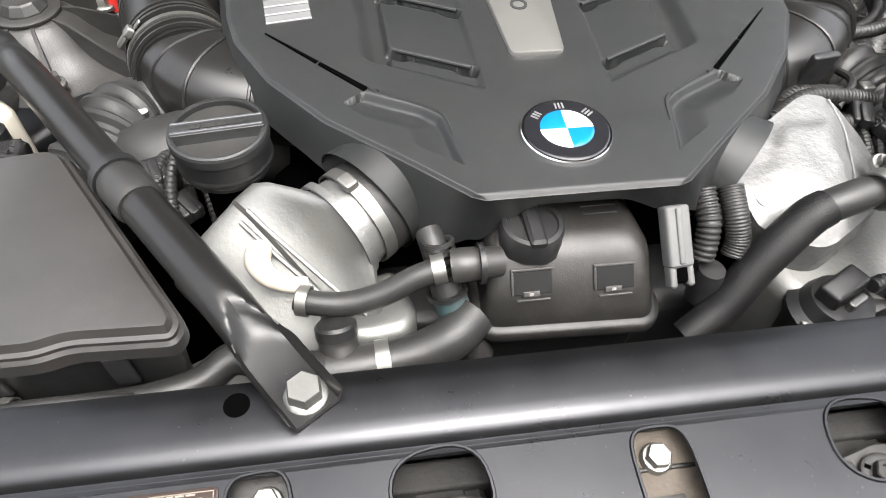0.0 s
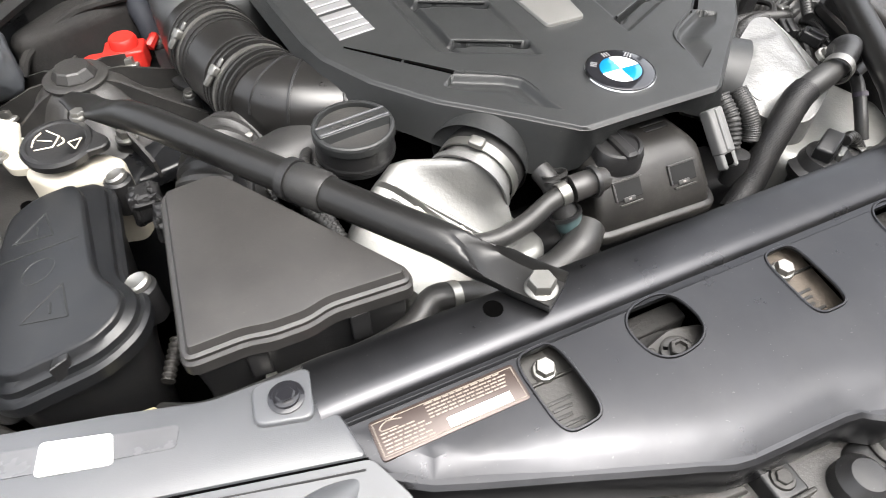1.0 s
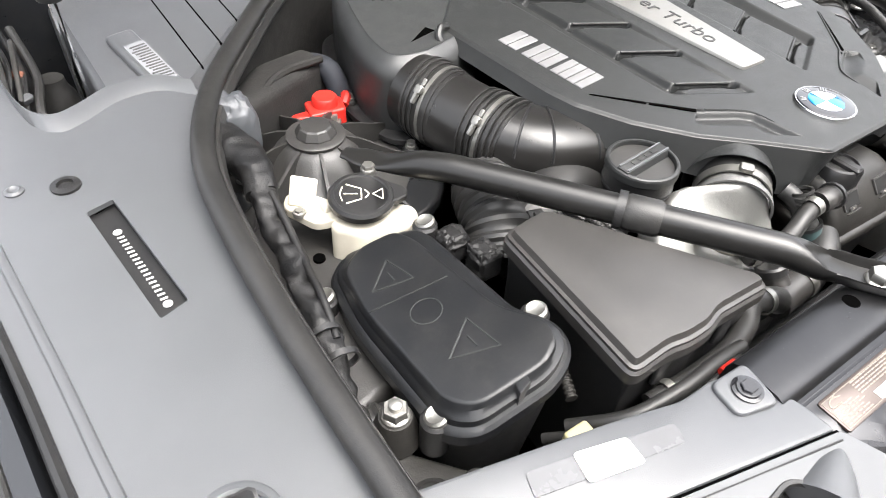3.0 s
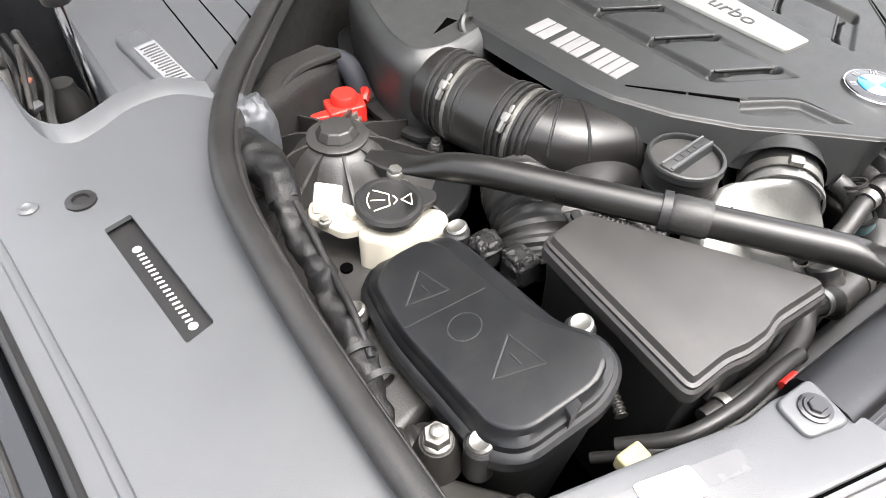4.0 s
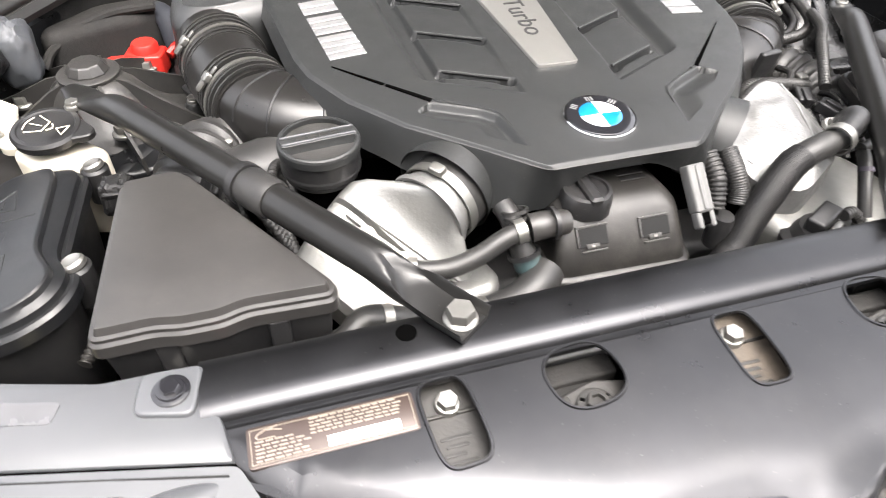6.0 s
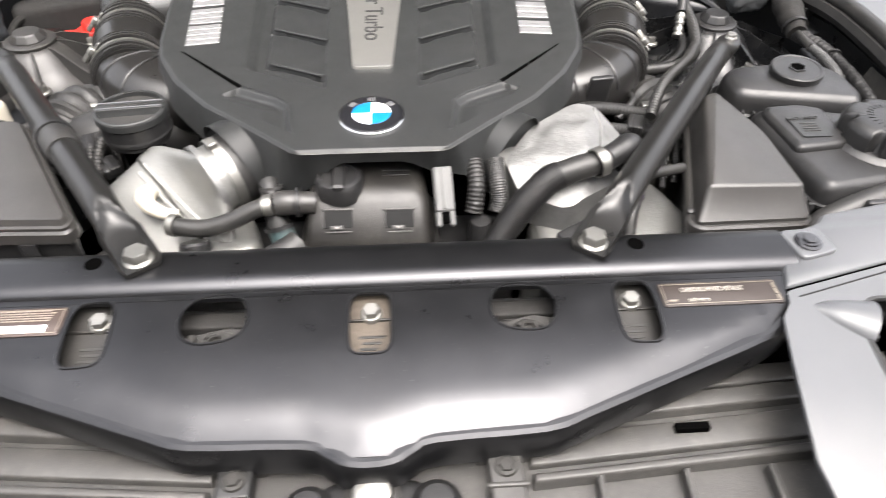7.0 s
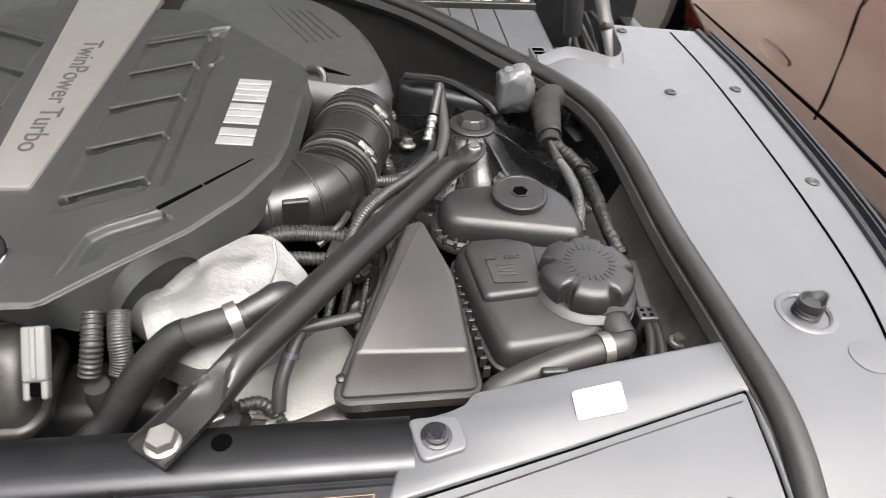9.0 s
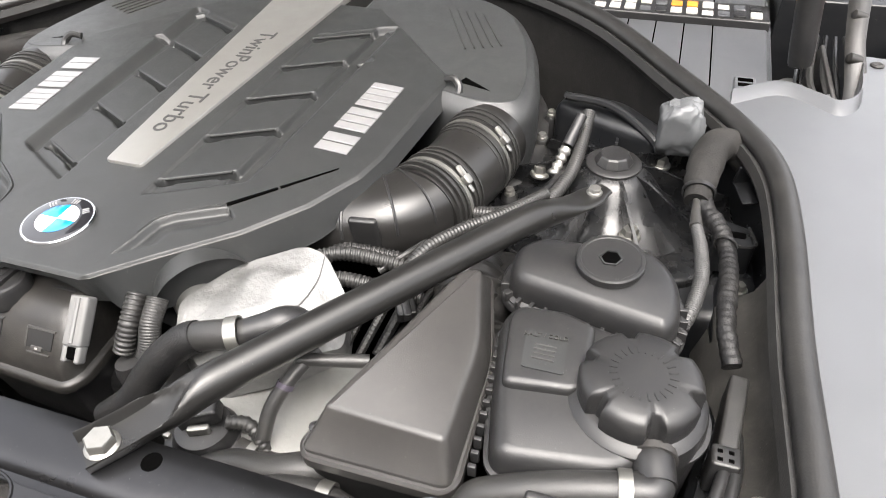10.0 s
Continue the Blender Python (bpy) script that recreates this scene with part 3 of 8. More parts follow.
# bonnet catch and front air guide below the panel's edge
catch = thing("bonnet_catch", (0, -0.225, 0.80), "black bonnet catch with a round silver bolt", "bonnet catch")
part("housing", stack(fillet(ccw([(-0.075, -0.30), (0.075, -0.30), (0.05, -0.215), (-0.05, -0.215)]), 0.02), rounded_levels(0.76, 0.815, 0.012)), PLASTIC, catch)
part("bolt", lathe([(0.019, 0.0), (0.019, 0.004), (0.016, 0.010), (0.008, 0.013), (0.004, 0.0132)], 28, axis((0.0, -0.235, 0.820), (0, -0.2, 1))), STEEL, catch, "silver catch bolt")
part("washer", lathe([(0.026, 0.812), (0.026, 0.818), (0.022, 0.821)], 28, Matrix.Translation((0, -0.235, 0))), BRACKET, catch)
part("lever", tube([(-0.085, -0.268, 0.812), (-0.045, -0.262, 0.824), (0.0, -0.268, 0.830), (0.045, -0.258, 0.826), (0.085, -0.250, 0.812)], 0.0045, 8), TAPE, catch)
part("lever", tube([(-0.075, -0.245, 0.812), (-0.035, -0.252, 0.826), (0.03, -0.275, 0.822)], 0.004, 8), TAPE, catch)
for x in (-0.058, 0.058):
    part("lobe", lathe([(0.026, 0.79), (0.024, 0.822), (0.015, 0.832), (0.006, 0.833)], 24, Matrix.Translation((x, -0.248, 0))), PLASTIC, catch, "rounded black plastic lobe")
GUIDE = M("dusty_grey_plastic", (0.031, 0.030, 0.0285), 0.46, bump=0.4, grain=600, var=0.2, dust=0.35, spec=0.45, specks=0.15)
GUIDE_DARK = M("black_clip_plastic", (0.010, 0.010, 0.010), 0.4, bump=0.2)
for x in (-0.126, 0.124):
    br = thing("guide_bracket", (x, -0.22, 0.80), "small black clip bracket under the radiator support lip" if x < 0 else "dusty plastic clip bracket under the radiator support lip", "bracket", "clip brackets")
    mat = GUIDE_DARK if x < 0 else GUIDE
    part("plate", box(x - 0.016, -0.235 if x < 0 else -0.262, 0.77, x + 0.016, -0.200, 0.828, 0.003), mat, br)
    part("flange", box(x - 0.019, -0.239, 0.80, x + 0.019, -0.2345, 0.831, 0.0015), BRACKET if x < 0 else GUIDE, br)
    part("flange", box(x - 0.025, -0.204, 0.80, x + 0.025, -0.199, 0.832, 0.0015), BRACKET if x < 0 else GUIDE, br)
    part("screw", hexbolt((x, -0.218, 0.8285), (0, 0, 1), 0.0075, 0.005), BRACKET, br)
guide = thing("air_guide", (0, -0.33, 0.70), "dusty dark plastic ribbed air guide above the bumper", "air guide")
part("tray", stack(fillet(rect(-0.60, -0.47, 0.60, -0.10), 0.03), rounded_levels(0.70, 0.805, 0.01)), GUIDE, guide)
for s in (-1, 1):
    lean = 0.10 if s < 0 else 0.06
    for y, w, h, x0, x1 in ((-0.128, 0.012, 0.812, 0.24, 0.57), (-0.160, 0.011, 0.819, 0.17, 0.57), (-0.196, 0.016, 0.813, 0.15, 0.57), (-0.228, 0.005, 0.822, 0.15, 0.57), (-0.292, 0.004, 0.820, 0.15, 0.44), (-0.395, 0.004, 0.822, 0.16, 0.42)):
        e = lean * (x1 - x0)
        poly = [(s * x0, y - w), (s * x1, y - w + e), (s * x1, y + w + e), (s * x0, y + w)]
        part("rib", stack(ccw(poly), [(0, 0.79), (0, h - 0.003), (0.0015, h - 0.0008), (0.003, h)]), GUIDE, guide)
    for k in range(4):
        x = s * (0.209 + 0.083 * k)
        part("cross_rib", stack(ccw([(x - 0.003, -0.292), (x + 0.003, -0.292), (x + 0.003 + s * 0.004, -0.226), (x - 0.003 + s * 0.004, -0.226)]), [(0, 0.79), (0, 0.819), (0.001, 0.820)]), GUIDE, guide)
    if s > 0:
        # solid black block for the shaded clip notch
        part("clip_notch_shade", box(0.30, -0.186, 0.80, 0.335, -0.178, 0.8205, 0.001, 0.001), DARK, guide)


# ---- side covers over the headlamps ----
def side_z(x, y):
    return 0.004 * smooth(0.48, 0.70, abs(x)) - 0.10 * max(0.0, -0.05 - y) ** 1.0 - 0.5 * max(0.0, -0.22 - y) ** 1.3


def headlamp_cover(s):
    side = "right" if s > 0 else "left"
    c = thing("headlamp_cover", (s * 0.65, -0.1, 0.88), "matt grey plastic cover panel above the headlamp with a white label", "cover panel", "headlamp covers")
    base = 0.894
    strip = [(0.468, 0.012), (0.505, 0.020), (0.545, 0.020), (0.62, 0.040), (0.845, 0.092), (0.828, 0.012), (0.70, -0.022), (0.445, -0.078), (0.452, -0.04)]
    seam = [(0.700, -0.0238), (0.445, -0.0795)]
    if s > 0:
        strip = [(0.468, 0.015), (0.505, 0.024), (0.522, 0.031), (0.532, 0.044), (0.672, 0.069), (0.845, 0.097), (0.840, 0.0), (0.826, -0.12), (0.790, -0.21), (0.772, -0.185), (0.796, -0.137), (0.806, -0.064), (0.8185, 0.0265), (0.616, -0.0262), (0.438, -0.0682), (0.448, -0.04)]
        seam = [(0.439, -0.0700), (0.616, -0.028), (0.8165, 0.0243), (0.804, -0.0645), (0.794, -0.1375), (0.770, -0.186)]
    strip = [(s * x, y) for x, y in strip]
    part("rear_strip", stack(fillet(ccw(strip), 0.006, 3), [(0, base - 0.05), (0, base - 0.004), (0.0012, base - 0.0012), (0.004, base)], side_z), PLASTIC_GREY, c)
    front = [(0.443, -0.081), (0.700, -0.0255), (0.812, 0.006), (0.798, -0.10), (0.765, -0.22), (0.71, -0.34), (0.62, -0.42), (0.47, -0.42), (0.435, -0.25), (0.425, -0.12)]
    hole = [(0.500, -0.110), (0.525, -0.082), (0.615, -0.092), (0.632, -0.118), (0.640, -0.20), (0.60, -0.26), (0.54, -0.25), (0.515, -0.17)]
    if s > 0:
        front = [(0.437, -0.0722), (0.616, -0.0298), (0.8145, 0.0222), (0.802, -0.065), (0.792, -0.138), (0.765, -0.20), (0.71, -0.34), (0.62, -0.42), (0.44, -0.42), (0.392, -0.25), (0.408, -0.16), (0.421, -0.104), (0.436, -0.086)]
        hole = [(0.498, -0.112), (0.520, -0.084), (0.615, -0.095), (0.632, -0.115), (0.612, -0.19), (0.604, -0.245), (0.585, -0.268), (0.512, -0.268), (0.493, -0.20)]
    front = fillet([(s * x, y) for x, y in ccw(front)], 0.006, 3)
    hole = fillet([(s * x, y) for x, y in hole], 0.014, 4)
    # black tube in the open gap paints its shade
    part("seam", tube([(s * x, y, base - 0.0032 + side_z(x, y)) for x, y in seam], 0.0018, 6, 1, sharp=True), DARK, c, "black strip painting the shade between the two panels")
    step = [(0.448, -0.0795), (0.616, -0.0375), (0.806, 0.0115)] if s > 0 else [(0.698, -0.0318), (0.450, -0.0870)]
    part("moulded_step", tube([(s * x, y, base - 0.0010 + side_z(x, y)) for x, y in step], 0.0011, 6, 1, sharp=True), PLASTIC, c)
    part("front_panel", sheet(ccw(front), [hole], lambda x, y: base - 0.001 + side_z(x, y), 0.005), PLASTIC_GREY, c)
    ring = [(x, y, base - 0.0025 + side_z(x, y)) for x, y in hole]
    part("opening_frame", tube(ring + [ring[0], ring[1]], 0.0035, 6, 1, sharp=True), PLASTIC, c)
    # bolt pad
    part("bolt_pad", stack(fillet([(s * x, y) for x, y in ccw([(0.462, 0.014), (0.512, 0.016), (0.518, -0.022), (0.472, -0.034)])], 0.010, 4), rounded_levels(base - 0.02, base + 0.0055, 0.003)), PLASTIC_GREY, c)
    part("bolt", join(lathe([(0.015, 0.0), (0.015, 0.002), (0.011, 0.003)], 24, Matrix.Translation((s * 0.488, -0.008, base + 0.0055))), hexbolt((s * 0.488, -0.008, base + 0.008), (0, 0, 1), 0.008, 0.005)), BADGE_BLACK, c, "dark washer-headed screw")
    part("label", stack(fillet([(s * x, y) for x, y in ccw(([(0.631, 0.034), (0.685, 0.043), (0.681, 0.008), (0.628, 0.001)] if s > 0 else [(0.619, 0.020), (0.670, 0.034), (0.676, 0.007), (0.622, -0.006)]))], 0.004, 3), [(0, base), (0, base + 0.0022), (0.001, base + 0.0025)], side_z), WHITE, c, "blank white paper label")
    # conical bulge beside the opening
    part("bulge", tube([(s * 0.450, -0.088, base - 0.010), (s * 0.478, -0.099, base - 0.013), (s * 0.508, -0.112, base - 0.019)], [0.002, 0.018, 0.031], 24, 6, flat=0.85), PLASTIC_GREY, c)
    dome = lathe([(0.0215 * math.cos(q), 0.010 * math.sin(q)) for q in np.linspace(0.0, 1.5, 8)], 32)
    part("finger_scoop", moved(dome, Matrix.Translation((s * 0.747, -0.103, base - 0.0085)) @ Matrix.Diagonal((1.0, 0.78, 1.15, 1))), PLASTIC_GREY, c)
    # black oval laid over the scoop as the shade of its opening
    part("scoop_hole_shade", moved(lathe([(0.0150, -0.003), (0.0150, 0.0006), (0.0140, 0.0010)], 28), Matrix.Translation((s * 0.7425, -0.103, base + 0.0028)) @ pose(0, 0, 0, 0, -s * 10, 0) @ Matrix.Diagonal((0.52, 1, 1, 1))), DARK, c)
    if s > 0:
        tri = [(0.681, -0.096), (0.714, -0.158), (0.639, -0.162)]
        part("warning_triangle", stack(fillet(ccw(tri), 0.004, 2), [(0, base - 0.001), (0, base + 0.0012)], side_z), WHITE, c, "white triangular sticker, faded red at one corner")
        part("faded_corner", stack(ccw([(0.6395, -0.1612), (0.655, -0.1606), (0.646, -0.152), (0.6445, -0.143)]), [(0, base), (0, base + 0.0016)], side_z), M("faded_red", (0.75, 0.30, 0.18), 0.5), c)
    else:
        part("wide_label", stack(fillet([(-0.714, 0.043), (-0.571, 0.007), (-0.577, -0.012), (-0.722, 0.022)][::-1], 0.004, 3), [(0, base), (0, base + 0.0008)], side_z), M("clear_label", (0.085, 0.086, 0.090), 0.26, bump=0.05), c, "glossy clear label beside the white one")
    # bonnet lock seen through the opening
    lock = thing("bonnet_lock", (s * 0.57, -0.17, 0.78), "black bonnet lock with levers, coil springs and a chrome pin", "bonnet lock", "bonnet locks")
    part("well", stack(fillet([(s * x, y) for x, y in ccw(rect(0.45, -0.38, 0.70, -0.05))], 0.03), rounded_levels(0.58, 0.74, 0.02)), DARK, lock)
    for (x, y, w) in ((0.522, -0.086, 0.022), (0.589, -0.084, 0.026)):
        br = part("bracket_plate", stack(fillet(rect(s * x - w, y - 0.022, s * x + w, y + 0.035), 0.008, 3), rounded_levels(0.842, 0.848, 0.002)), PLASTIC, lock)
        sc = part("screw", lathe([(0.016, 0.846), (0.016, 0.849), (0.012, 0.8505), (0.011, 0.854), (0.007, 0.855), (0.005, 0.852)], 22, Matrix.Translation((s * x, y, 0))), TOWER, br)
    part("side_plate", moved(box(-0.003, -0.075, -0.04, 0.003, 0.020, 0.030, 0.002), Matrix.Translation((s * 0.540, -0.125, 0.80)) @ pose(0, 0, 0, 0, 0, -s * 8)), PLASTIC, lock)
    part("side_plate", moved(box(-0.003, -0.100, -0.04, 0.003, 0.020, 0.036, 0.002), Matrix.Translation((s * 0.577, -0.118, 0.80)) @ pose(0, 0, 0, 0, 0, -s * 6)), PLASTIC, lock)
    part("side_plate", moved(box(-0.003, -0.110, -0.04, 0.003, 0.020, 0.042, 0.002), Matrix.Translation((s * 0.607, -0.118, 0.80)) @ pose(0, 0, 0, 0, 0, -s * 10)), PLASTIC, lock)
    for x, y in ((0.540, -0.105), (0.577, -0.120), (0.560, -0.150), (0.607, -0.150)):
        part("rivet", lathe([(0.007, -0.008), (0.007, 0.008), (0.004, 0.010)], 14, axis((s * x, y, 0.825), (-s, -0.2, 0.6))), STEEL, lock)
    part("pin", join(lathe([(0.007, -0.014), (0.009, 0.008)], 18, axis((s * 0.612, -0.106, 0.850), (s, -0.1, 0.15))), lathe([(0.016, 0.006), (0.017, 0.010), (0.012, 0.013)], 26, axis((s * 0.612, -0.106, 0.850), (s, -0.1, 0.15)))), STEEL, lock, "chrome pin with a round head")
    part("spring", tube([(s * 0.586, -0.106, 0.812), (s * 0.590, -0.120, 0.815), (s * 0.594, -0.140, 0.812)], 0.014, 16, 8, rib=0.003, pitch=0.006), STEEL, lock, "bright coil spring")
    part("spring", tube([(s * 0.552, -0.128, 0.815), (s * 0.558, -0.145, 0.815), (s * 0.562, -0.165, 0.812)], 0.010, 14, 8, rib=0.0025, pitch=0.005), STEEL, lock, "bright coil spring")
    part("spring_wire", tube([(s * 0.590, -0.100, 0.826), (s * 0.580, -0.098, 0.838), (s * 0.572, -0.118, 0.842), (s * 0.570, -0.160, 0.838), (s * 0.576, -0.205, 0.83)], 0.0028, 8), STEEL, lock)
    part("lever", moved(box(-0.008, -0.055, -0.004, 0.008, 0.020, 0.006, 0.002), Matrix.Translation((s * 0.572, -0.185, 0.815)) @ pose(0, 0, 0, 12, 0, s * 14)), CHROME, lock, "bright worn lever")
    part("lever", moved(box(-0.006, -0.040, -0.004, 0.006, 0.022, 0.006, 0.002), Matrix.Translation((s * 0.600, -0.178, 0.818)) @ pose(0, 0, 0, 8, 0, s * 28)), STEEL, lock)
    part("cable", tube([(s * 0.50, -0.148, 0.82), (s * 0.52, -0.150, 0.826), (s * 0.548, -0.152, 0.822)], 0.004, 8), STEEL, lock)
    part("lever_block", box(s * 0.60 - 0.016, -0.235, 0.78, s * 0.60 + 0.016, -0.200, 0.835, 0.004), TOWER, lock)
    part("lever_block", box(s * 0.555 - 0.014, -0.250, 0.78, s * 0.555 + 0.014, -0.215, 0.828, 0.004), PLASTIC, lock)


headlamp_cover(-1)
headlamp_cover(1)


# ---- wing covers along both sides ----
WING_OUT = {1: [(0.82, -0.24), (0.965, -0.12), (1.062, 0.02), (1.106, 0.13), (1.144, 0.28), (1.168, 0.43), (1.184, 0.62), (1.194, 0.80), (1.195, 1.00)],
            -1: [(0.80, -0.24), (0.92, -0.12), (0.990, 0.02), (1.014, 0.13), (1.025, 0.22), (1.034, 0.34), (1.043, 0.44), (1.055, 0.57), (1.070, 0.72), (1.090, 1.00)]}


WING_GROOVE = {1: [(0.94, -0.10), (0.991, -0.011), (1.012, 0.033), (1.043, 0.12), (1.064, 0.20), (1.082, 0.30), (1.098, 0.43), (1.112, 0.62), (1.120, 0.80), (1.122, 0.98)],
               -1: [(x - 0.030, y) for x, y in WING_OUT[-1]]}


def wing_z(x, y):
    a = abs(x)
    return 0.888 + 0.012 * smooth(0.3, 0.9, y) - 0.06 * max(0.0, a - 1.0) - 0.3 * max(0.0, 0.0 - y) ** 1.2


def wing_cover(s):
    w = thing("wing_cover", (s * 0.95, 0.4, 0.87), "matt grey plastic wing cover with " + ("a recessed number window" if s < 0 else "fixing holes"), "wing cover", "wing covers")
    if s > 0:
        inner = [(0.836, 0.0), (0.840, 0.12), (0.842, 0.28), (0.841, 0.46), (0.829, 0.585), (0.786, 0.688), (0.742, 0.758)]
        back = [(0.775, 0.805), (0.845, 0.850), (0.895, 0.826), (0.926, 0.806), (0.956, 0.838), (0.972, 0.92), (0.982, 1.0)]
    else:
        inner = [(0.820, 0.0), (0.822, 0.12), (0.821, 0.28), (0.816, 0.42), (0.804, 0.53), (0.774, 0.63), (0.722, 0.728)]
        back = [(0.736, 0.762), (0.779, 0.800), (0.834, 0.800), (0.885, 0.772), (0.918, 0.762), (0.944, 0.790), (0.957, 0.86), (0.965, 1.0)]
    poly = inner + back + list(reversed(WING_OUT[s]))
    poly = [(s * x, y) for x, y in poly]
    poly = ccw(fillet(poly, 0.012, 3))
    BUF = (0.956, 0.138) if s > 0 else (0.925, 0.135)
    hl = ([[(s * x, y) for x, y in oval(0.938, 0.622, 0.030, 0.026)]] if s < 0 else []) + [[(s * x, y) for x, y in oval(BUF[0], BUF[1], 0.054, 0.056)]]
    if s < 0:
        rec = [(-0.930, 0.564), (-0.899, 0.573), (-0.878, 0.380), (-0.909, 0.370)]
        hl.append(fillet(ccw(rec), 0.003, 2))
    part("panel", sheet(poly, hl, wing_z, 0.006), PLASTIC_GREY, w)
    # raised rear rim beside the bonnet hinge
    rim = [(s * x, y) for x, y in back]
    rr = []
    fl = spline([(x, y, 0) for x, y in rim], 5)
    for p in fl:
        z = wing_z(p.x, p.y)
        rr.append([(p.x, p.y - 0.028, z - 0.002), (p.x, p.y - 0.002, z + 0.012), (p.x, p.y + 0.002, z + 0.012), (p.x, p.y + 0.004, z - 0.05), (p.x, p.y - 0.02, z - 0.05)])
    part("rear_rim", mirrored(loft(rr), 1), PLASTIC_GREY, w)
    if s < 0:
        part("grommet", lathe([(0.017, 0), (0.017, 0.003), (0.010, 0.004), (0.009, -0.006)], 20, Matrix.Translation((s * 0.938, 0.622, wing_z(0.938, 0.622)))), PLASTIC, w)
    bm = Matrix.Translation((s * BUF[0], BUF[1], wing_z(*BUF)))
    part("buffer_rim", lathe([(0.037, -0.002), (0.037, 0.0008), (0.035, 0.0022), (0.030, 0.0024), (0.0275, 0.0006), (0.026, -0.016)], 36, bm), PLASTIC_GREY, w)
    part("buffer_well", lathe([(0.027, -0.020), (0.027, -0.016), (0.004, -0.015)], 24, bm), DARK, w)
    part("buffer_stud", lathe([(0.0185, -0.018)] + [(0.0185 - 0.0022 * (k % 2) - 0.0002 * k, -0.013 + 0.0026 * k) for k in range(10)] + [(0.014, 0.0135)], 26, bm), PLASTIC, w, "black threaded bonnet buffer")
    crown = []
    for q, r0, r1, z in ((0, 0.0150, 0.0150, 0.010), (1, 0.0165, 0.0205, 0.015), (2, 0.0150, 0.0225, 0.0225), (3, 0.0135, 0.0195, 0.0225), (4, 0.0100, 0.0110, 0.0170)):
        ring = []
        for j in range(24):
            a = 2 * math.pi * j / 24
            e = max(0.0, math.cos(2 * a)) ** 1.5
            ring.append((math.cos(a) * (r0 + (r1 - r0) * e), math.sin(a) * (r0 + (r1 - r0) * e), z + (0.0035 * e if q in (2, 3) else 0)))
        crown.append(ring)
    part("buffer_crown", moved(loft(crown, True, True, True), bm @ pose(0, 0, 0, 0, 0, 20)), PLASTIC, w, "notched square buffer top", sharp=35)
    part("disc_cap", lathe([(0.024, 0), (0.024, 0.0016), (0.022, 0.0022)], 28, Matrix.Translation((s * (0.994 if s > 0 else 0.955), 0.066, wing_z(0.994, 0.066) - 0.0004))), PLASTIC_GREY, w)
    for (x, y) in (((1.003, 0.69), (1.136, 0.42), (1.150, 0.72), (1.002, 0.967), (1.049, 0.064)) if s > 0 else ((0.990, 0.64),)):
        part("fastener", lathe([(0.011, 0), (0.011, 0.002), (0.007, 0.004), (0.004, 0.002)], 16, Matrix.Translation((s * x, y, wing_z(x, y)))), BRACKET if s > 0 else PLASTIC_GREY, w)
    # outer edge: channel, painted wing behind it
    edge = spline([(s * x, y, wing_z(x, y)) for x, y in WING_OUT[s]], 5)
    part("edge_lip", tube([tuple(p + Vector((0, 0, 0.002))) for p in edge], 0.006, 8, 1, sharp=True), PLASTIC, w)
    line = [(p.x, p.y, wing_z(p.x, p.y) + 0.0004) for p in spline([(s * x, y, 0) for x, y in WING_GROOVE[s]], 8)]
    if s > 0:
        part("groove", tube(line, 0.0019, 6, 1, sharp=True), DARK, w)
    else:
        part("edge_step", tube(line, 0.0058, 8, 1, sharp=True, flat=0.6), PLASTIC_GREY, w)
    fender = thing("front_wing", (s * 1.1, 0.4, 0.6), "dark metallic painted front wing", "car wing", "front wings")
    rows = []
    grow = 0.5 if s > 0 else 1.6
    for p in edge:
        x0 = abs(p.x)
        prof = [(0.004, -0.030), (0.006, -0.018), (0.014, -0.020), (0.022, -0.018), (0.026, -0.012), (0.029, -0.003), (0.034, 0.0), (0.040, -0.003), (0.050, -0.02), (0.066, -0.07), (0.080, -0.25), (0.06, -0.60), (0.0, -0.60)]
        rows.append([(s * (x0 + dx * grow * 2), p.y, p.z + dz) for dx, dz in prof])
    part("skin", mirrored(loft(rows), 1), BODY, fender)
    part("edge_fold", tube([(s * (abs(p.x) + 0.068 * grow), p.y, p.z + 0.0005) for p in edge], 0.0035, 8, 1, sharp=True), BODY, fender, "folded outer edge")
    part("inner_gutter_seal", tube([(s * (abs(p.x) + 0.026 * grow), p.y, p.z - 0.0185) for p in edge], 0.004, 8, 1, sharp=True), RUBBER, fender, "thin black gutter seal")
    if s < 0:
        rec = ccw([(-0.930, 0.564), (-0.899, 0.573), (-0.878, 0.380), (-0.909, 0.370)])
        num = thing("number_window", (-0.90, 0.48, 0.86), "black recessed window with a stamped white number line", "number plate")
        zf = lambda x, y: wing_z(x, y) - 0.888
        part("floor_plate", stack(offset(rec, -0.004), [(0, 0.865), (0, 0.876)], zf), PLASTIC, num)
        for k in range(17):
            t = 0.25 + 0.60 * k / 16
            cx, cy = -0.913 + 0.019 * t, 0.566 - 0.188 * t
            part("character_bar", box(cx - 0.0038, cy - 0.0019, 0.874 + zf(cx, cy), cx + 0.0038, cy + 0.0010, 0.8768 + zf(cx, cy), 0.0003, 0.0003), PALE_INK, num)
        for t in (0.20, 0.90):
            cx, cy = -0.913 + 0.019 * t, 0.566 - 0.188 * t
            part("end_dot", lathe([(0.005, 0.872), (0.005, 0.8768), (0.004, 0.877)], 14, Matrix.Translation((cx, cy, zf(cx, cy)))), PALE_INK, num)


wing_cover(-1)
wing_cover(1)


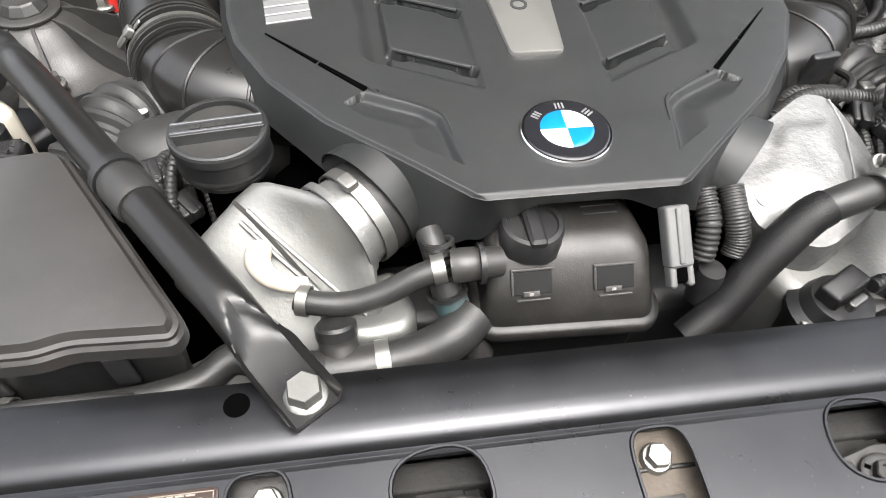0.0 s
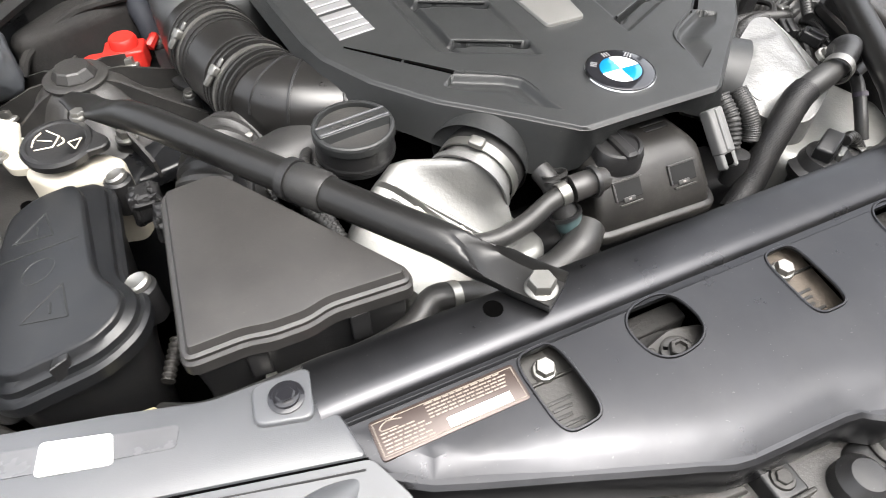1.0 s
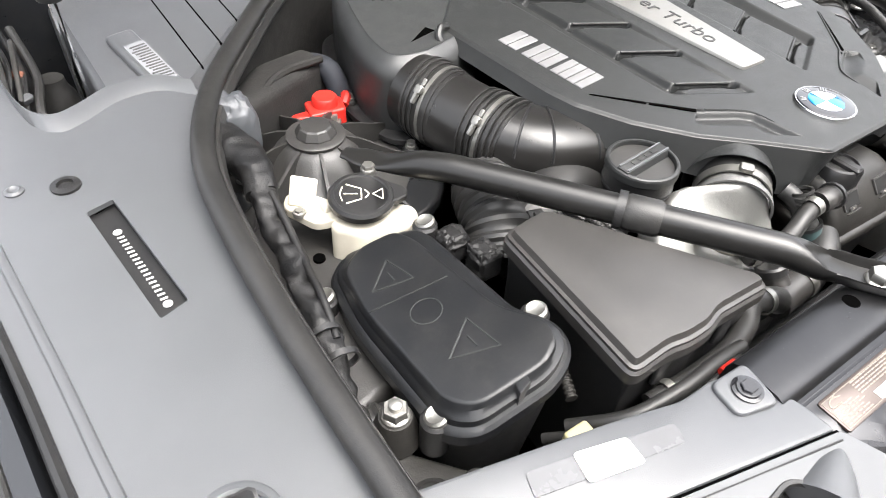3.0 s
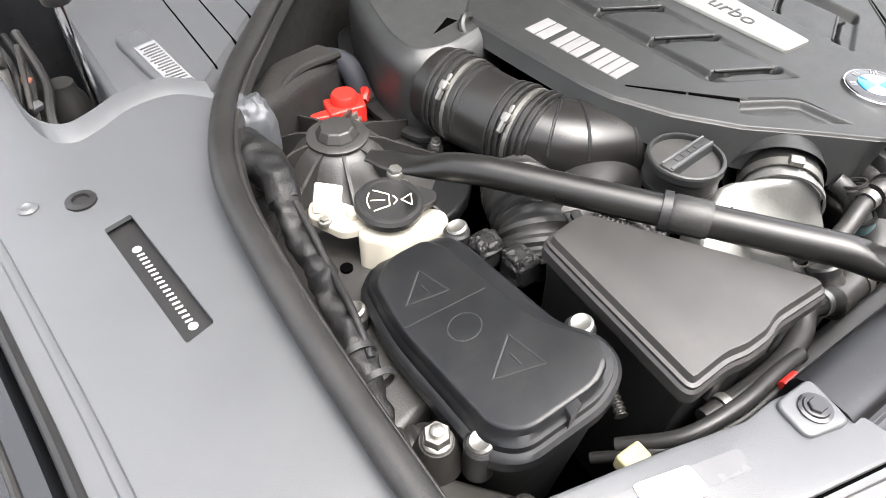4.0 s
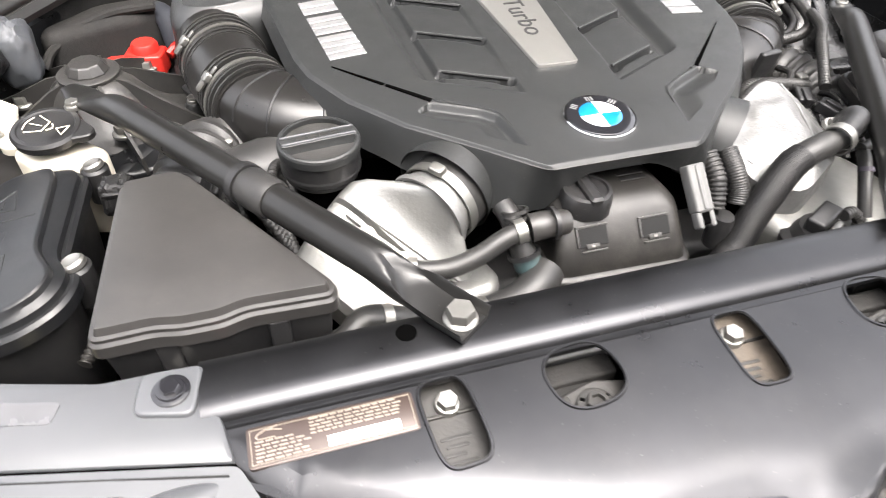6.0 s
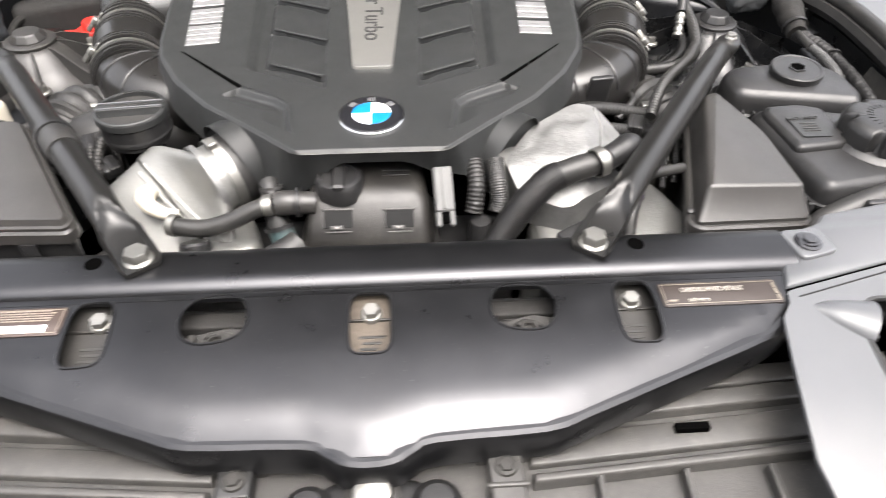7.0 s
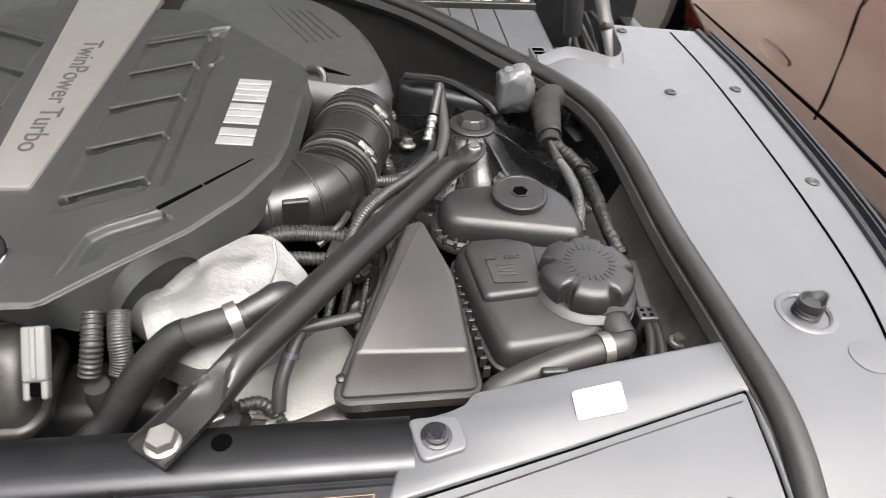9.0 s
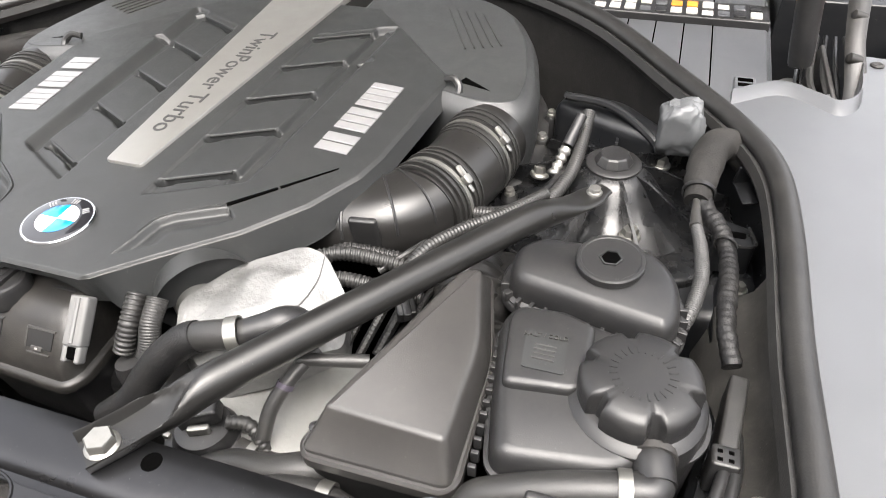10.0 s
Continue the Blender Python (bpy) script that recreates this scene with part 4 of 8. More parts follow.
# ---- cowl filter housings behind the seal ----
def cowl(s):
    c = thing("cabin_filter_housing", (s * 0.6, 1.15, 0.9), "grey ribbed plastic cabin filter housing" + (" with a printed sticker" if s < 0 else " by a fuse grid"), "filter housing", "filter housings")
    poly = [(0.20, 1.20), (0.42, 1.100), (0.58, 0.965), (0.70, 0.83), (0.745, 0.785), (0.80, 0.79), (0.848, 0.80), (0.856, 1.30), (0.20, 1.42)]
    poly = ccw(fillet([(s * x, y) for x, y in poly], 0.015, 3))
    zf = lambda x, y: 0.05 * (y - 0.9)
    part("housing", stack(poly, rounded_levels(0.70, 0.880, 0.02, 4), zf), PLASTIC_GREY, c)
    for k in range(6):
        x = 0.745 - 0.052 * k
        if s < 0 and k == 0:
            continue
        y0 = 0.80 + 0.95 * max(0.0, 0.745 - x)
        part("groove", stack(ccw([(s * x, y0), (s * (x + 0.0026), y0), (s * (x + 0.0016), 1.30), (s * (x - 0.001), 1.30)]), [(0, 0.875), (0, 0.8806)], zf), DARK, c)
    if s < 0:
        pad = [(-0.734, 0.811), (-0.780, 0.8075), (-0.802, 0.985), (-0.756, 0.994)]
        part("raised_pad", stack(fillet(ccw(pad), 0.01, 3), rounded_levels(0.875, 0.892, 0.006), zf), PLASTIC_GREY, c)
        st = [(-0.739, 0.823), (-0.770, 0.820), (-0.785, 0.938), (-0.752, 0.946)]
        part("sticker", stack(ccw(st), [(0, 0.890), (0, 0.8928)], zf), M("sticker_pale", (0.20, 0.205, 0.215), 0.25, bump=0.02), c, "pale printed sticker")
        for k in range(14):
            t = (k + 1) / 15.5
            a = Vector((-0.739, 0.823)).lerp(Vector((-0.752, 0.946)), t)
            b = Vector((-0.770, 0.820)).lerp(Vector((-0.785, 0.938)), t)
            a, b = a.lerp(b, 0.08), a.lerp(b, 0.78 + 0.14 * ((k * 7) % 3) / 2)
            part("text_bar", stack(ccw([(a.x, a.y - 0.0017), (b.x, b.y - 0.0017), (b.x, b.y + 0.0017), (a.x, a.y + 0.0017)]), [(0, 0.8926), (0, 0.8932)], zf), ENGRAVED, c)
    else:
        part("vent_frame", box(0.784, 0.845, 0.86, 0.818, 0.905, 0.8870, 0.003), PLASTIC_GREY, c)
        # black pads on the solid frame stand for shaded vent openings
        for k in range(3):
            part("vent_hole_shade", box(0.789, 0.850 + 0.018 * k, 0.87, 0.813, 0.862 + 0.018 * k, 0.8880, 0.001, 0.001), DARK, c)
        grid = thing("fuse_grid", (0.66, 1.16, 0.9), "open black fuse grid with white and orange slots", "fuse grid")
        part("frame", box(0.36, 1.100, 0.86, 0.845, 1.185, 0.905, 0.004), PLASTIC, grid)
        for k in range(16):
            for j in range(2):
                x, y = 0.372 + k * 0.029, 1.108 + j * 0.036
                part("slot", box(x + 0.002, y + 0.003, 0.89, x + 0.023, y + 0.026, 0.9058 + 0.0012 * ((k * 5 + j * 3) % 4), 0.001, 0.002), ORANGE if k in (10, 11) and j == 1 else (FUSE_PALE, FUSE_PALE, PLASTIC, FUSE_PALE, PLASTIC_GREY)[(k * 3 + j * 2) % 5], grid)
    # bonnet hinge pocket with the gas strut
    pocket = thing("hinge_pocket", (s * 0.95, 0.95, 0.7), "dark open bonnet hinge pocket with wiring", "hinge pocket", "hinge pockets")
    part("well_floor", box(s * 0.95 - 0.09, 0.80, 0.50, s * 0.95 + 0.16, 1.36, 0.66), BAY, pocket)
    part("well_back", box(s * 0.95 - 0.09, 1.16, 0.662, s * 0.95 + 0.16, 1.36, 0.93), BAY, pocket)
    part("well_side", box(s * 1.09 - 0.02, 0.84, 0.662, s * 1.09 + 0.02, 1.158, 0.86), BAY, pocket)
    arm = part("hinge_arm", tube([(s * 0.965, 0.845, 0.76), (s * 0.972, 0.90, 0.86), (s * 0.962, 0.985, 0.93), (s * 0.968, 1.09, 0.98)], [0.012, 0.017, 0.015, 0.018], 10, flat=0.35), TOWER, pocket, "dark pressed hinge arm")
    for x, y, z in ((0.968, 0.875, 0.826), (0.963, 0.955, 0.912), (0.965, 1.03, 0.955)):
        part("pivot", lathe([(0.009, -0.010), (0.009, 0.010), (0.005, 0.013)], 14, axis((s * x, y, z), (-s, -0.2, 0.3))), BRACKET, arm)
    part("inner_bracket", moved(box(-0.004, -0.06, -0.05, 0.004, 0.07, 0.05, 0.002), Matrix.Translation((s * 0.935, 0.985, 0.83)) @ pose(0, 0, 0, 18, 0, s * 9)), TOWER, pocket)
    part("rubber_boot", lathe([(0.034, 0.66), (0.034, 0.78), (0.030, 0.80), (0.022, 0.815), (0.020, 0.83)], 24, Matrix.Translation((s * 0.895, 1.02, 0))), RUBBER, pocket, "ribbed black boot")
    for k, (r, mat) in enumerate(((0.007, RUBBER), (0.005, TAPE), (0.004, PLASTIC), (0.006, RUBBER))):
        x = 0.925 + 0.016 * k
        part("cable", tube([(s * x, 0.835 + 0.02 * k, 0.74), (s * (x + 0.004), 0.90 + 0.012 * k, 0.83), (s * (x - 0.012), 0.98, 0.858 + 0.014 * k), (s * (x - 0.004), 1.08, 0.895)], r, 8), mat, pocket)
    part("cable_clip", moved(box(-0.010, -0.006, -0.004, 0.010, 0.006, 0.008, 0.002), Matrix.Translation((s * 0.940, 0.925, 0.852)) @ pose(0, 0, 0, 25, 0, 30)), PLASTIC_GREY, pocket)
    if s < 0:
        part("rust_clip", moved(box(-0.014, -0.006, -0.003, 0.014, 0.006, 0.006, 0.002), Matrix.Translation((-0.940, 0.975, 0.868)) @ pose(0, 0, 0, 15, 0, -35)), M("rusty_clip", (0.16, 0.055, 0.03), 0.6, bump=0.4, var=0.3), pocket, "small rust brown clip")
    strut = thing("gas_strut", (s * 0.915, 0.9, 0.8), "bonnet gas strut with a polished rod and black cylinder", "gas strut", "gas struts")
    a, b = (Vector((0.905, 0.93, 0.74)), Vector((0.862, 0.93, 1.03))) if s > 0 else (Vector((-0.862, 0.90, 0.74)), Vector((-0.862, 0.90, 1.00)))
    low = 0.66 if s > 0 else 1.06
    part("rod", tube([a, a + (b - a) * (low + 0.09)], 0.0062, 12), CHROME, strut, "polished steel rod")
    part("cylinder", tube([a + (b - a) * low, a + (b - a) * (low + 0.04), b + (b - a) * 1.3], [0.014, 0.020, 0.020], 14), PLASTIC, strut)


cowl(-1)
cowl(1)
# raised bonnet over the engine, out of sight, and the windscreen end of the car
bonnet = thing("bonnet", (0, 1.35, 1.0), "raised dark bonnet with a felt lined underside", "bonnet")
rows = []
for t in np.linspace(0, 1.1, 10):
    y, z = 1.42 - 0.64 * t, 1.06 + 1.17 * t
    w = 1.02 - 0.12 * t * t
    rows.append([(-w, y, z), (-w * 0.5, y + 0.02, z + 0.02), (0, y + 0.03, z + 0.03), (w * 0.5, y + 0.02, z + 0.02), (w, y, z), (w, y + 0.03, z + 0.03), (0, y + 0.06, z + 0.06), (-w, y + 0.03, z + 0.03)])
part("skin", loft(rows), FELT, bonnet)
solo("windscreen_scuttle", box(-1.0, 1.36, 0.3, 1.0, 1.60, 1.02, 0.04), PLASTIC, "black plastic scuttle panel at the foot of the windscreen", "scuttle", kind="structure")


# ---- engine cover ----
RIDGE = [(0.158, 0.088), (0.163, 0.100), (0.216, 0.158), (0.275, 0.226), (0.343, 0.281), (0.414, 0.318), (0.46, 0.329), (0.56, 0.340), (0.67, 0.351), (0.69, 0.350), (0.70, 0.345), (0.838, 0.219), (0.895, 0.163), (0.908, 0.152)]
RY, RX = [q[0] for q in RIDGE], [q[1] for q in RIDGE]


def half_width(y):
    return float(np.interp(y, RY, RX))


def cover_base(x, y):
    return 0.926 + 0.03 * (y - 0.2) - 0.05 * x * x


SCOOP_EDGE = [(0.182, 0.313), (0.128, 0.284), (0.112, 0.268), (0.104, 0.225), (0.098, 0.198)]
SCOOP = SCOOP_EDGE + [(0.150, 0.236), (0.205, 0.296)]


def cover_relief(x, y):
    """Height of the pressed tiles, channels and scoops over the plain cover."""
    a = abs(x)
    z = 0.0
    inner, outer, wall = 0.067 + 0.034 * (y - 0.36), 0.152 + 0.042 * (y - 0.36), 0.176 + 0.06 * (y - 0.335)
    front, rear = 0.306 + 0.52 * (a - 0.075), 0.775 + 0.5 * (a - 0.075)
    if inner - 0.01 < a < wall + 0.02 and front - 0.02 < y < rear + 0.02:
        gate = smooth(front, front + 0.010, y) * (1 - smooth(rear - 0.004, rear + 0.004, y))
        u = (y - 0.332 - 0.5 * (a - 0.055)) / 0.1045
        f = u % 1.0
        tile = -0.0020 - 0.0030 * smooth(0.05, 0.92, f) - 0.0190 * smooth(0.915, 0.945, f) if f > 0.015 else -0.0240 + 0.022 * f / 0.015
        if u < 0:
            tile = -0.0050 - 0.0120 * smooth(-0.085, -0.055, u)
        across = smooth(inner - 0.002, inner + 0.004, a)
        if a < outer:
            h = tile * across
        else:
            h = tile + (-0.0130 - tile) * smooth(outer, outer + 0.006, a)
            h *= 1 - smooth(wall - 0.010, wall + 0.008, a)
        # deep notches at both ends of each tile's front edge
        for px, w in ((inner + 0.012, 0.014), (outer - 0.006, 0.012)):
            if 0.5 < u < 4.4 or f > 0.5:
                g = f if f < 0.5 else f - 1.0
                e = math.hypot((a - px) / w, (g + 0.055) / 0.075)
                if e < 1:
                    h -= 0.008 * (1 - smooth(0.5, 1.0, e)) * across
        z += h * gate
    e = math.hypot((a - 0.199) / 0.017, (y - 0.712) / 0.010)
    if e < 1:
        z -= 0.007 * (1 - smooth(0.6, 1.0, e))
    if 0.09 < a < 0.21 and 0.19 < y < 0.32 and sd_poly(SCOOP, a, y) < 0:
        d = line_gap(SCOOP_EDGE, a, y)
        z -= 0.0085 * smooth(0.001, 0.0085, d) * (1 - smooth(0.009, 0.038, d))
    return z


def engine_cover():
    c = thing("engine_cover", (0, 0.5, 0.9), "matt dark grey plastic engine cover with silver strip and round badge", "engine cover")
    nu, nv = 360, 420
    ys = np.linspace(0.158, 0.908, nv)
    v, f = [], []
    for y in ys:
        w = half_width(y)
        for k in range(nu):
            x = (2 * k / (nu - 1) - 1) * w
            edge = min(w - abs(x), (y - 0.158) * 1.2, (0.908 - y) * 1.2)
            round_off = 0.004 * (1 - smooth(0, 0.006, edge))
            v.append((x, y, cover_base(x, y) + cover_relief(x, y) - round_off))
    for r in range(nv - 1):
        for k in range(nu - 1):
            o = r * nu + k
            f.append((o, o + 1, o + nu + 1, o + nu))
    top = (v, f)
    # skirt below the ridge
    right = [(half_width(y), y) for y in np.linspace(0.163, 0.70, 60)] + [(half_width(y), y) for y in np.linspace(0.71, 0.908, 24)] + [(x, 0.908) for x in np.linspace(0.14, 0.09, 5)]
    edge = [(-x, y) for x, y in reversed(right)] + [(x, 0.158) for x in np.linspace(-0.088, 0.088, 15)] + right
    rows = []
    for x, y in edge:
        a = abs(x)
        if y < 0.165:
            drop, out = 0.018 + (0.046 if x < 0 else 0.024) * smooth(0.035, 0.10, a), Vector((0, 0.6, 0))
        else:
            drop = 0.064 - 0.020 * smooth(0.20, 0.30, y) - 0.026 * smooth(0.30, 0.50, y)
            if x > 0:
                drop -= 0.022 * (1 - smooth(0.17, 0.205, y))
            out = Vector((math.copysign(0.75, x), -0.55 * (1 - smooth(0.3, 0.5, y)), 0))
            if y > 0.69:
                drop, out = 0.016, Vector((math.copysign(0.25, x), 0.25, 0))
        push = out * (0.016 if y < 0.165 else 0.011)
        z = cover_base(x, y) - 0.004
        rows.append([(x, y, z), (x + push.x * 0.12, y + push.y * 0.12, z - 0.003), (x + push.x, y + push.y, z - drop), (x + push.x * 1.2, y + push.y * 1.0, z - drop - 0.003), (x + push.x * 0.7, y + push.y * 0.7 + 0.003, z - drop)])
    skirt = loft(rows, False)
    part("shell", join(top, skirt), COVER, c, sharp=75)
    for s in (-1, 1):
        dome = tube([(s * 0.110, 0.295, 0.872), (s * 0.145, 0.266, 0.870), (s * 0.170, 0.245, 0.866), (s * 0.192, 0.226, 0.860)], [0.020, 0.044, 0.056, 0.061], 32, 6, caps=False)
        part("pipe_dome", dome, COVER, c)
        # black strip painting the long vent slot's shade, and its raised lip
        a, b = Vector((s * 0.284, 0.422, 0)), Vector((s * 0.179, 0.316, 0))
        d = (b - a).normalized()
        n = Vector((-d.y, d.x, 0)) * s
        for lo, hi, w0, w1 in ((0.0, 0.53, 0.0008, 0.0026), (0.555, 0.99, 0.0026, 0.0036)):
            p, q = a.lerp(b, lo), a.lerp(b, hi)
            poly = [(p.x, p.y), (q.x, q.y), (q.x + n.x * w1 * 2, q.y + n.y * w1 * 2), (p.x + n.x * w0 * 2, p.y + n.y * w0 * 2)]
            part("vent_slot_shade", stack(ccw(poly), [(0, -0.012), (0, 0.0016)], cover_base), DARK, c, "black strip painted as the shade of a vent slot")
        lip = [a, b, b + Vector((-s * 0.006, -0.003, 0)), Vector((s * 0.128, 0.2845, 0)), Vector((s * 0.112, 0.268, 0)), Vector((s * 0.106, 0.240, 0))]
        part("vent_lip", tube([(p.x, p.y, cover_base(p.x, p.y) + 0.0004) for p in lip], [0.0014, 0.0018, 0.0024, 0.0022, 0.0018, 0.0006], 6, 3), COVER, c)
        # overhanging front lip of each tile
        for k in range(5):
            ends = []
            for a in (0.073, 0.110, 0.150 + 0.0044 * k):
                y = 0.334 + 0.1045 * k + 0.5 * (a - 0.055)
                ends.append((s * a, y - 0.0010, cover_base(a, y) - 0.0028))
            part("tile_lip", tube(ends, 0.0024, 8, 4), COVER, c)
        # lettering stand-in: three silver blocks, each of upright bars
        run = Vector((s * 0.303, 0.608, 0)), Vector((s * 0.284, 0.436, 0))
        if s > 0:
            run = Vector((0.281, 0.453, 0)), Vector((0.295, 0.642, 0))
        e = (run[1] - run[0]).normalized()
        up = Vector((-e.y, e.x, 0))
        length = (run[1] - run[0]).length
        for lo, hi, bars in ((0.0, 0.24, 2), (0.29, 0.60, 3), (0.63, 1.0, 4)):
            w = (hi - lo) / bars
            for b2 in range(bars):
                p0, p1 = run[0] + e * length * (lo + w * (b2 + 0.02)), run[0] + e * length * (lo + w * (b2 + 0.86))
                h = 0.050
                poly = [(p0.x, p0.y), (p1.x, p1.y), (p1.x + up.x * h, p1.y + up.y * h), (p0.x + up.x * h, p0.y + up.y * h)]
                part("emblem_bar", stack(ccw(poly), [(0, -0.004), (0, 0.0012), (0.0006, 0.0018)], cover_base), LETTER, c, "raised silver emblem bar")
    # silver centre strip
    st = fillet([(-0.029, 0.352), (0.029, 0.352), (0.073, 0.95), (-0.073, 0.95)], [0.008, 0.008, 0.001, 0.001], 4)
    strip = part("centre_strip", stack(st, [(0, -0.006), (0, 0.003), (0.0015, 0.0045), (0.003, 0.0048)], cover_base), STRIP, c, "brushed silver centre strip")
    m = Matrix.Translation((0.000, 0.592, cover_base(0, 0.592) + 0.0052)) @ pose(0, 0, 0, 1.72, 0, 0) @ pose(0, 0, 0, 0, 0, -90)
    text_on("lettering", "TwinPower Turbo", 0.0415, m @ Matrix.Diagonal((1.05, 1, 1, 1)), ENGRAVED, strip, 0.0004, "dark engraved lettering")
    # badge
    bz = cover_base(0, 0.231)
    bm_ = Matrix.Translation((0, 0.231, bz)) @ pose(0, 0, 0, 1.7, 0, 0)
    badge = part("badge", lathe([(0.0435, -0.004), (0.0435, 0.003), (0.0425, 0.0042), (0.0408, 0.0042)], 56, bm_), CHROME, c, "round enamel badge with blue and white quarters")
    part("black_ring", lathe([(0.0405, 0.003), (0.0405, 0.0048), (0.039, 0.0054), (0.025, 0.0056)], 56, bm_), BADGE_BLACK, badge)
    for q in range(4):
        arc = [(0.0, 0.0)] + [(0.0255 * math.cos(t), 0.0255 * math.sin(t)) for t in np.linspace(q * math.pi / 2, (q + 1) * math.pi / 2, 12)]
        part("quarter", moved(stack(arc, [(0, 0.004), (0, 0.0062), (0.0003, 0.0064)]), bm_), BADGE_WHITE if q in (0, 2) else BLUE, badge)
    for ang in (140, 90, 40):
        r = 0.0325
        a = radians(ang)
        for k in (-1, 0, 1):
            m = bm_ @ Matrix.Translation((r * math.cos(a), r * math.sin(a), 0.0056)) @ pose(0, 0, 0, 0, 0, ang - 90) @ Matrix.Translation((k * 0.0035, 0, 0))
            part("mark", moved(stack(rect(-0.0009, -0.004, 0.0009, 0.004), [(0, -0.001), (0, 0.0005)]), m), LETTER, badge)
    return c


engine_cover()


# ---- air filter boxes and intake ducts ----
DUCT = M("duct_plastic", (0.012, 0.0115, 0.011), 0.29, bump=0.15, grain=900, var=0.05, rvar=0.06)

def air_box(s):
    b = thing("air_filter_box", (s * 0.42, 0.8, 0.8), "black plastic air filter box joined to the engine cover", "air filter box", "air filter boxes")
    poly = [(0.300, 0.660), (0.200, 0.790), (0.090, 0.890), (0.09, 1.02), (0.33, 1.03), (0.405, 0.97), (0.460, 0.86), (0.492, 0.72), (0.488, 0.640), (0.42, 0.615), (0.330, 0.640)]
    poly = fillet([(s * x, y) for x, y in poly], [0.004, 0.01, 0.01, 0.03, 0.05, 0.05, 0.05, 0.05, 0.04, 0.03, 0.01], 5)
    zf = lambda x, y: 0.03 * (y - 0.7) - 0.25 * max(0.0, abs(x) - 0.40) ** 1.5
    part("lid", stack(poly, [(0.004, 0.80), (0.0, 0.83)] + rounded_levels(0.83, 0.931, 0.034, 8)[1:], zf), LID_GREY, b, sharp=60)
    low = fillet([(s * x, y) for x, y in [(0.34, 0.64), (0.42, 0.600), (0.485, 0.62), (0.503, 0.72), (0.480, 0.86), (0.42, 0.98), (0.34, 1.0)]], 0.03, 4)
    part("lower_shell", stack(low, [(0.01, 0.60), (0.0, 0.79), (-0.006, 0.795), (-0.006, 0.803), (0.0, 0.806)]), PLASTIC, b)
    for x, y in ((0.478, 0.582), (0.494, 0.750), (0.495, 0.83)):
        post = part("screw_post", lathe([(0.013, 0.76), (0.013, 0.808), (0.010, 0.812)], 14, Matrix.Translation((s * x, y, 0))), PLASTIC, b)
        part("screw", hexbolt((s * x, y, 0.815), (0, 0, 1), 0.0075, 0.007, 1.2), STEEL, post)
    # engraved lines on top
    for k in range(5):
        p, q = Vector((0.268 + 0.018 * k, 0.955 - 0.004 * k)), Vector((0.345 + 0.014 * k, 0.800 + 0.006 * k))
        e = (q - p).normalized()
        n = Vector((-e.y, e.x)) * 0.0012
        poly = [(s * u.x, u.y) for u in (p - n, q - n, q + n, p + n)]
        part("line", stack(ccw(poly), [(0, 0.92), (0, 0.9318)], zf), TOWER, b)
    # triangular dip and clip notch towards the cover
    tri = [(s * x, y) for x, y in [(0.366, 0.690), (0.420, 0.676), (0.374, 0.706)]]
    part("dip", stack(ccw(tri), [(0, 0.90), (0, 0.9305)], zf), DARK, b)
    part("clip", tube([(s * 0.350, 0.680, 0.938), (s * 0.366, 0.674, 0.942), (s * 0.376, 0.664, 0.932), (s * 0.372, 0.650, 0.915)], 0.006, 8), PLASTIC, b)


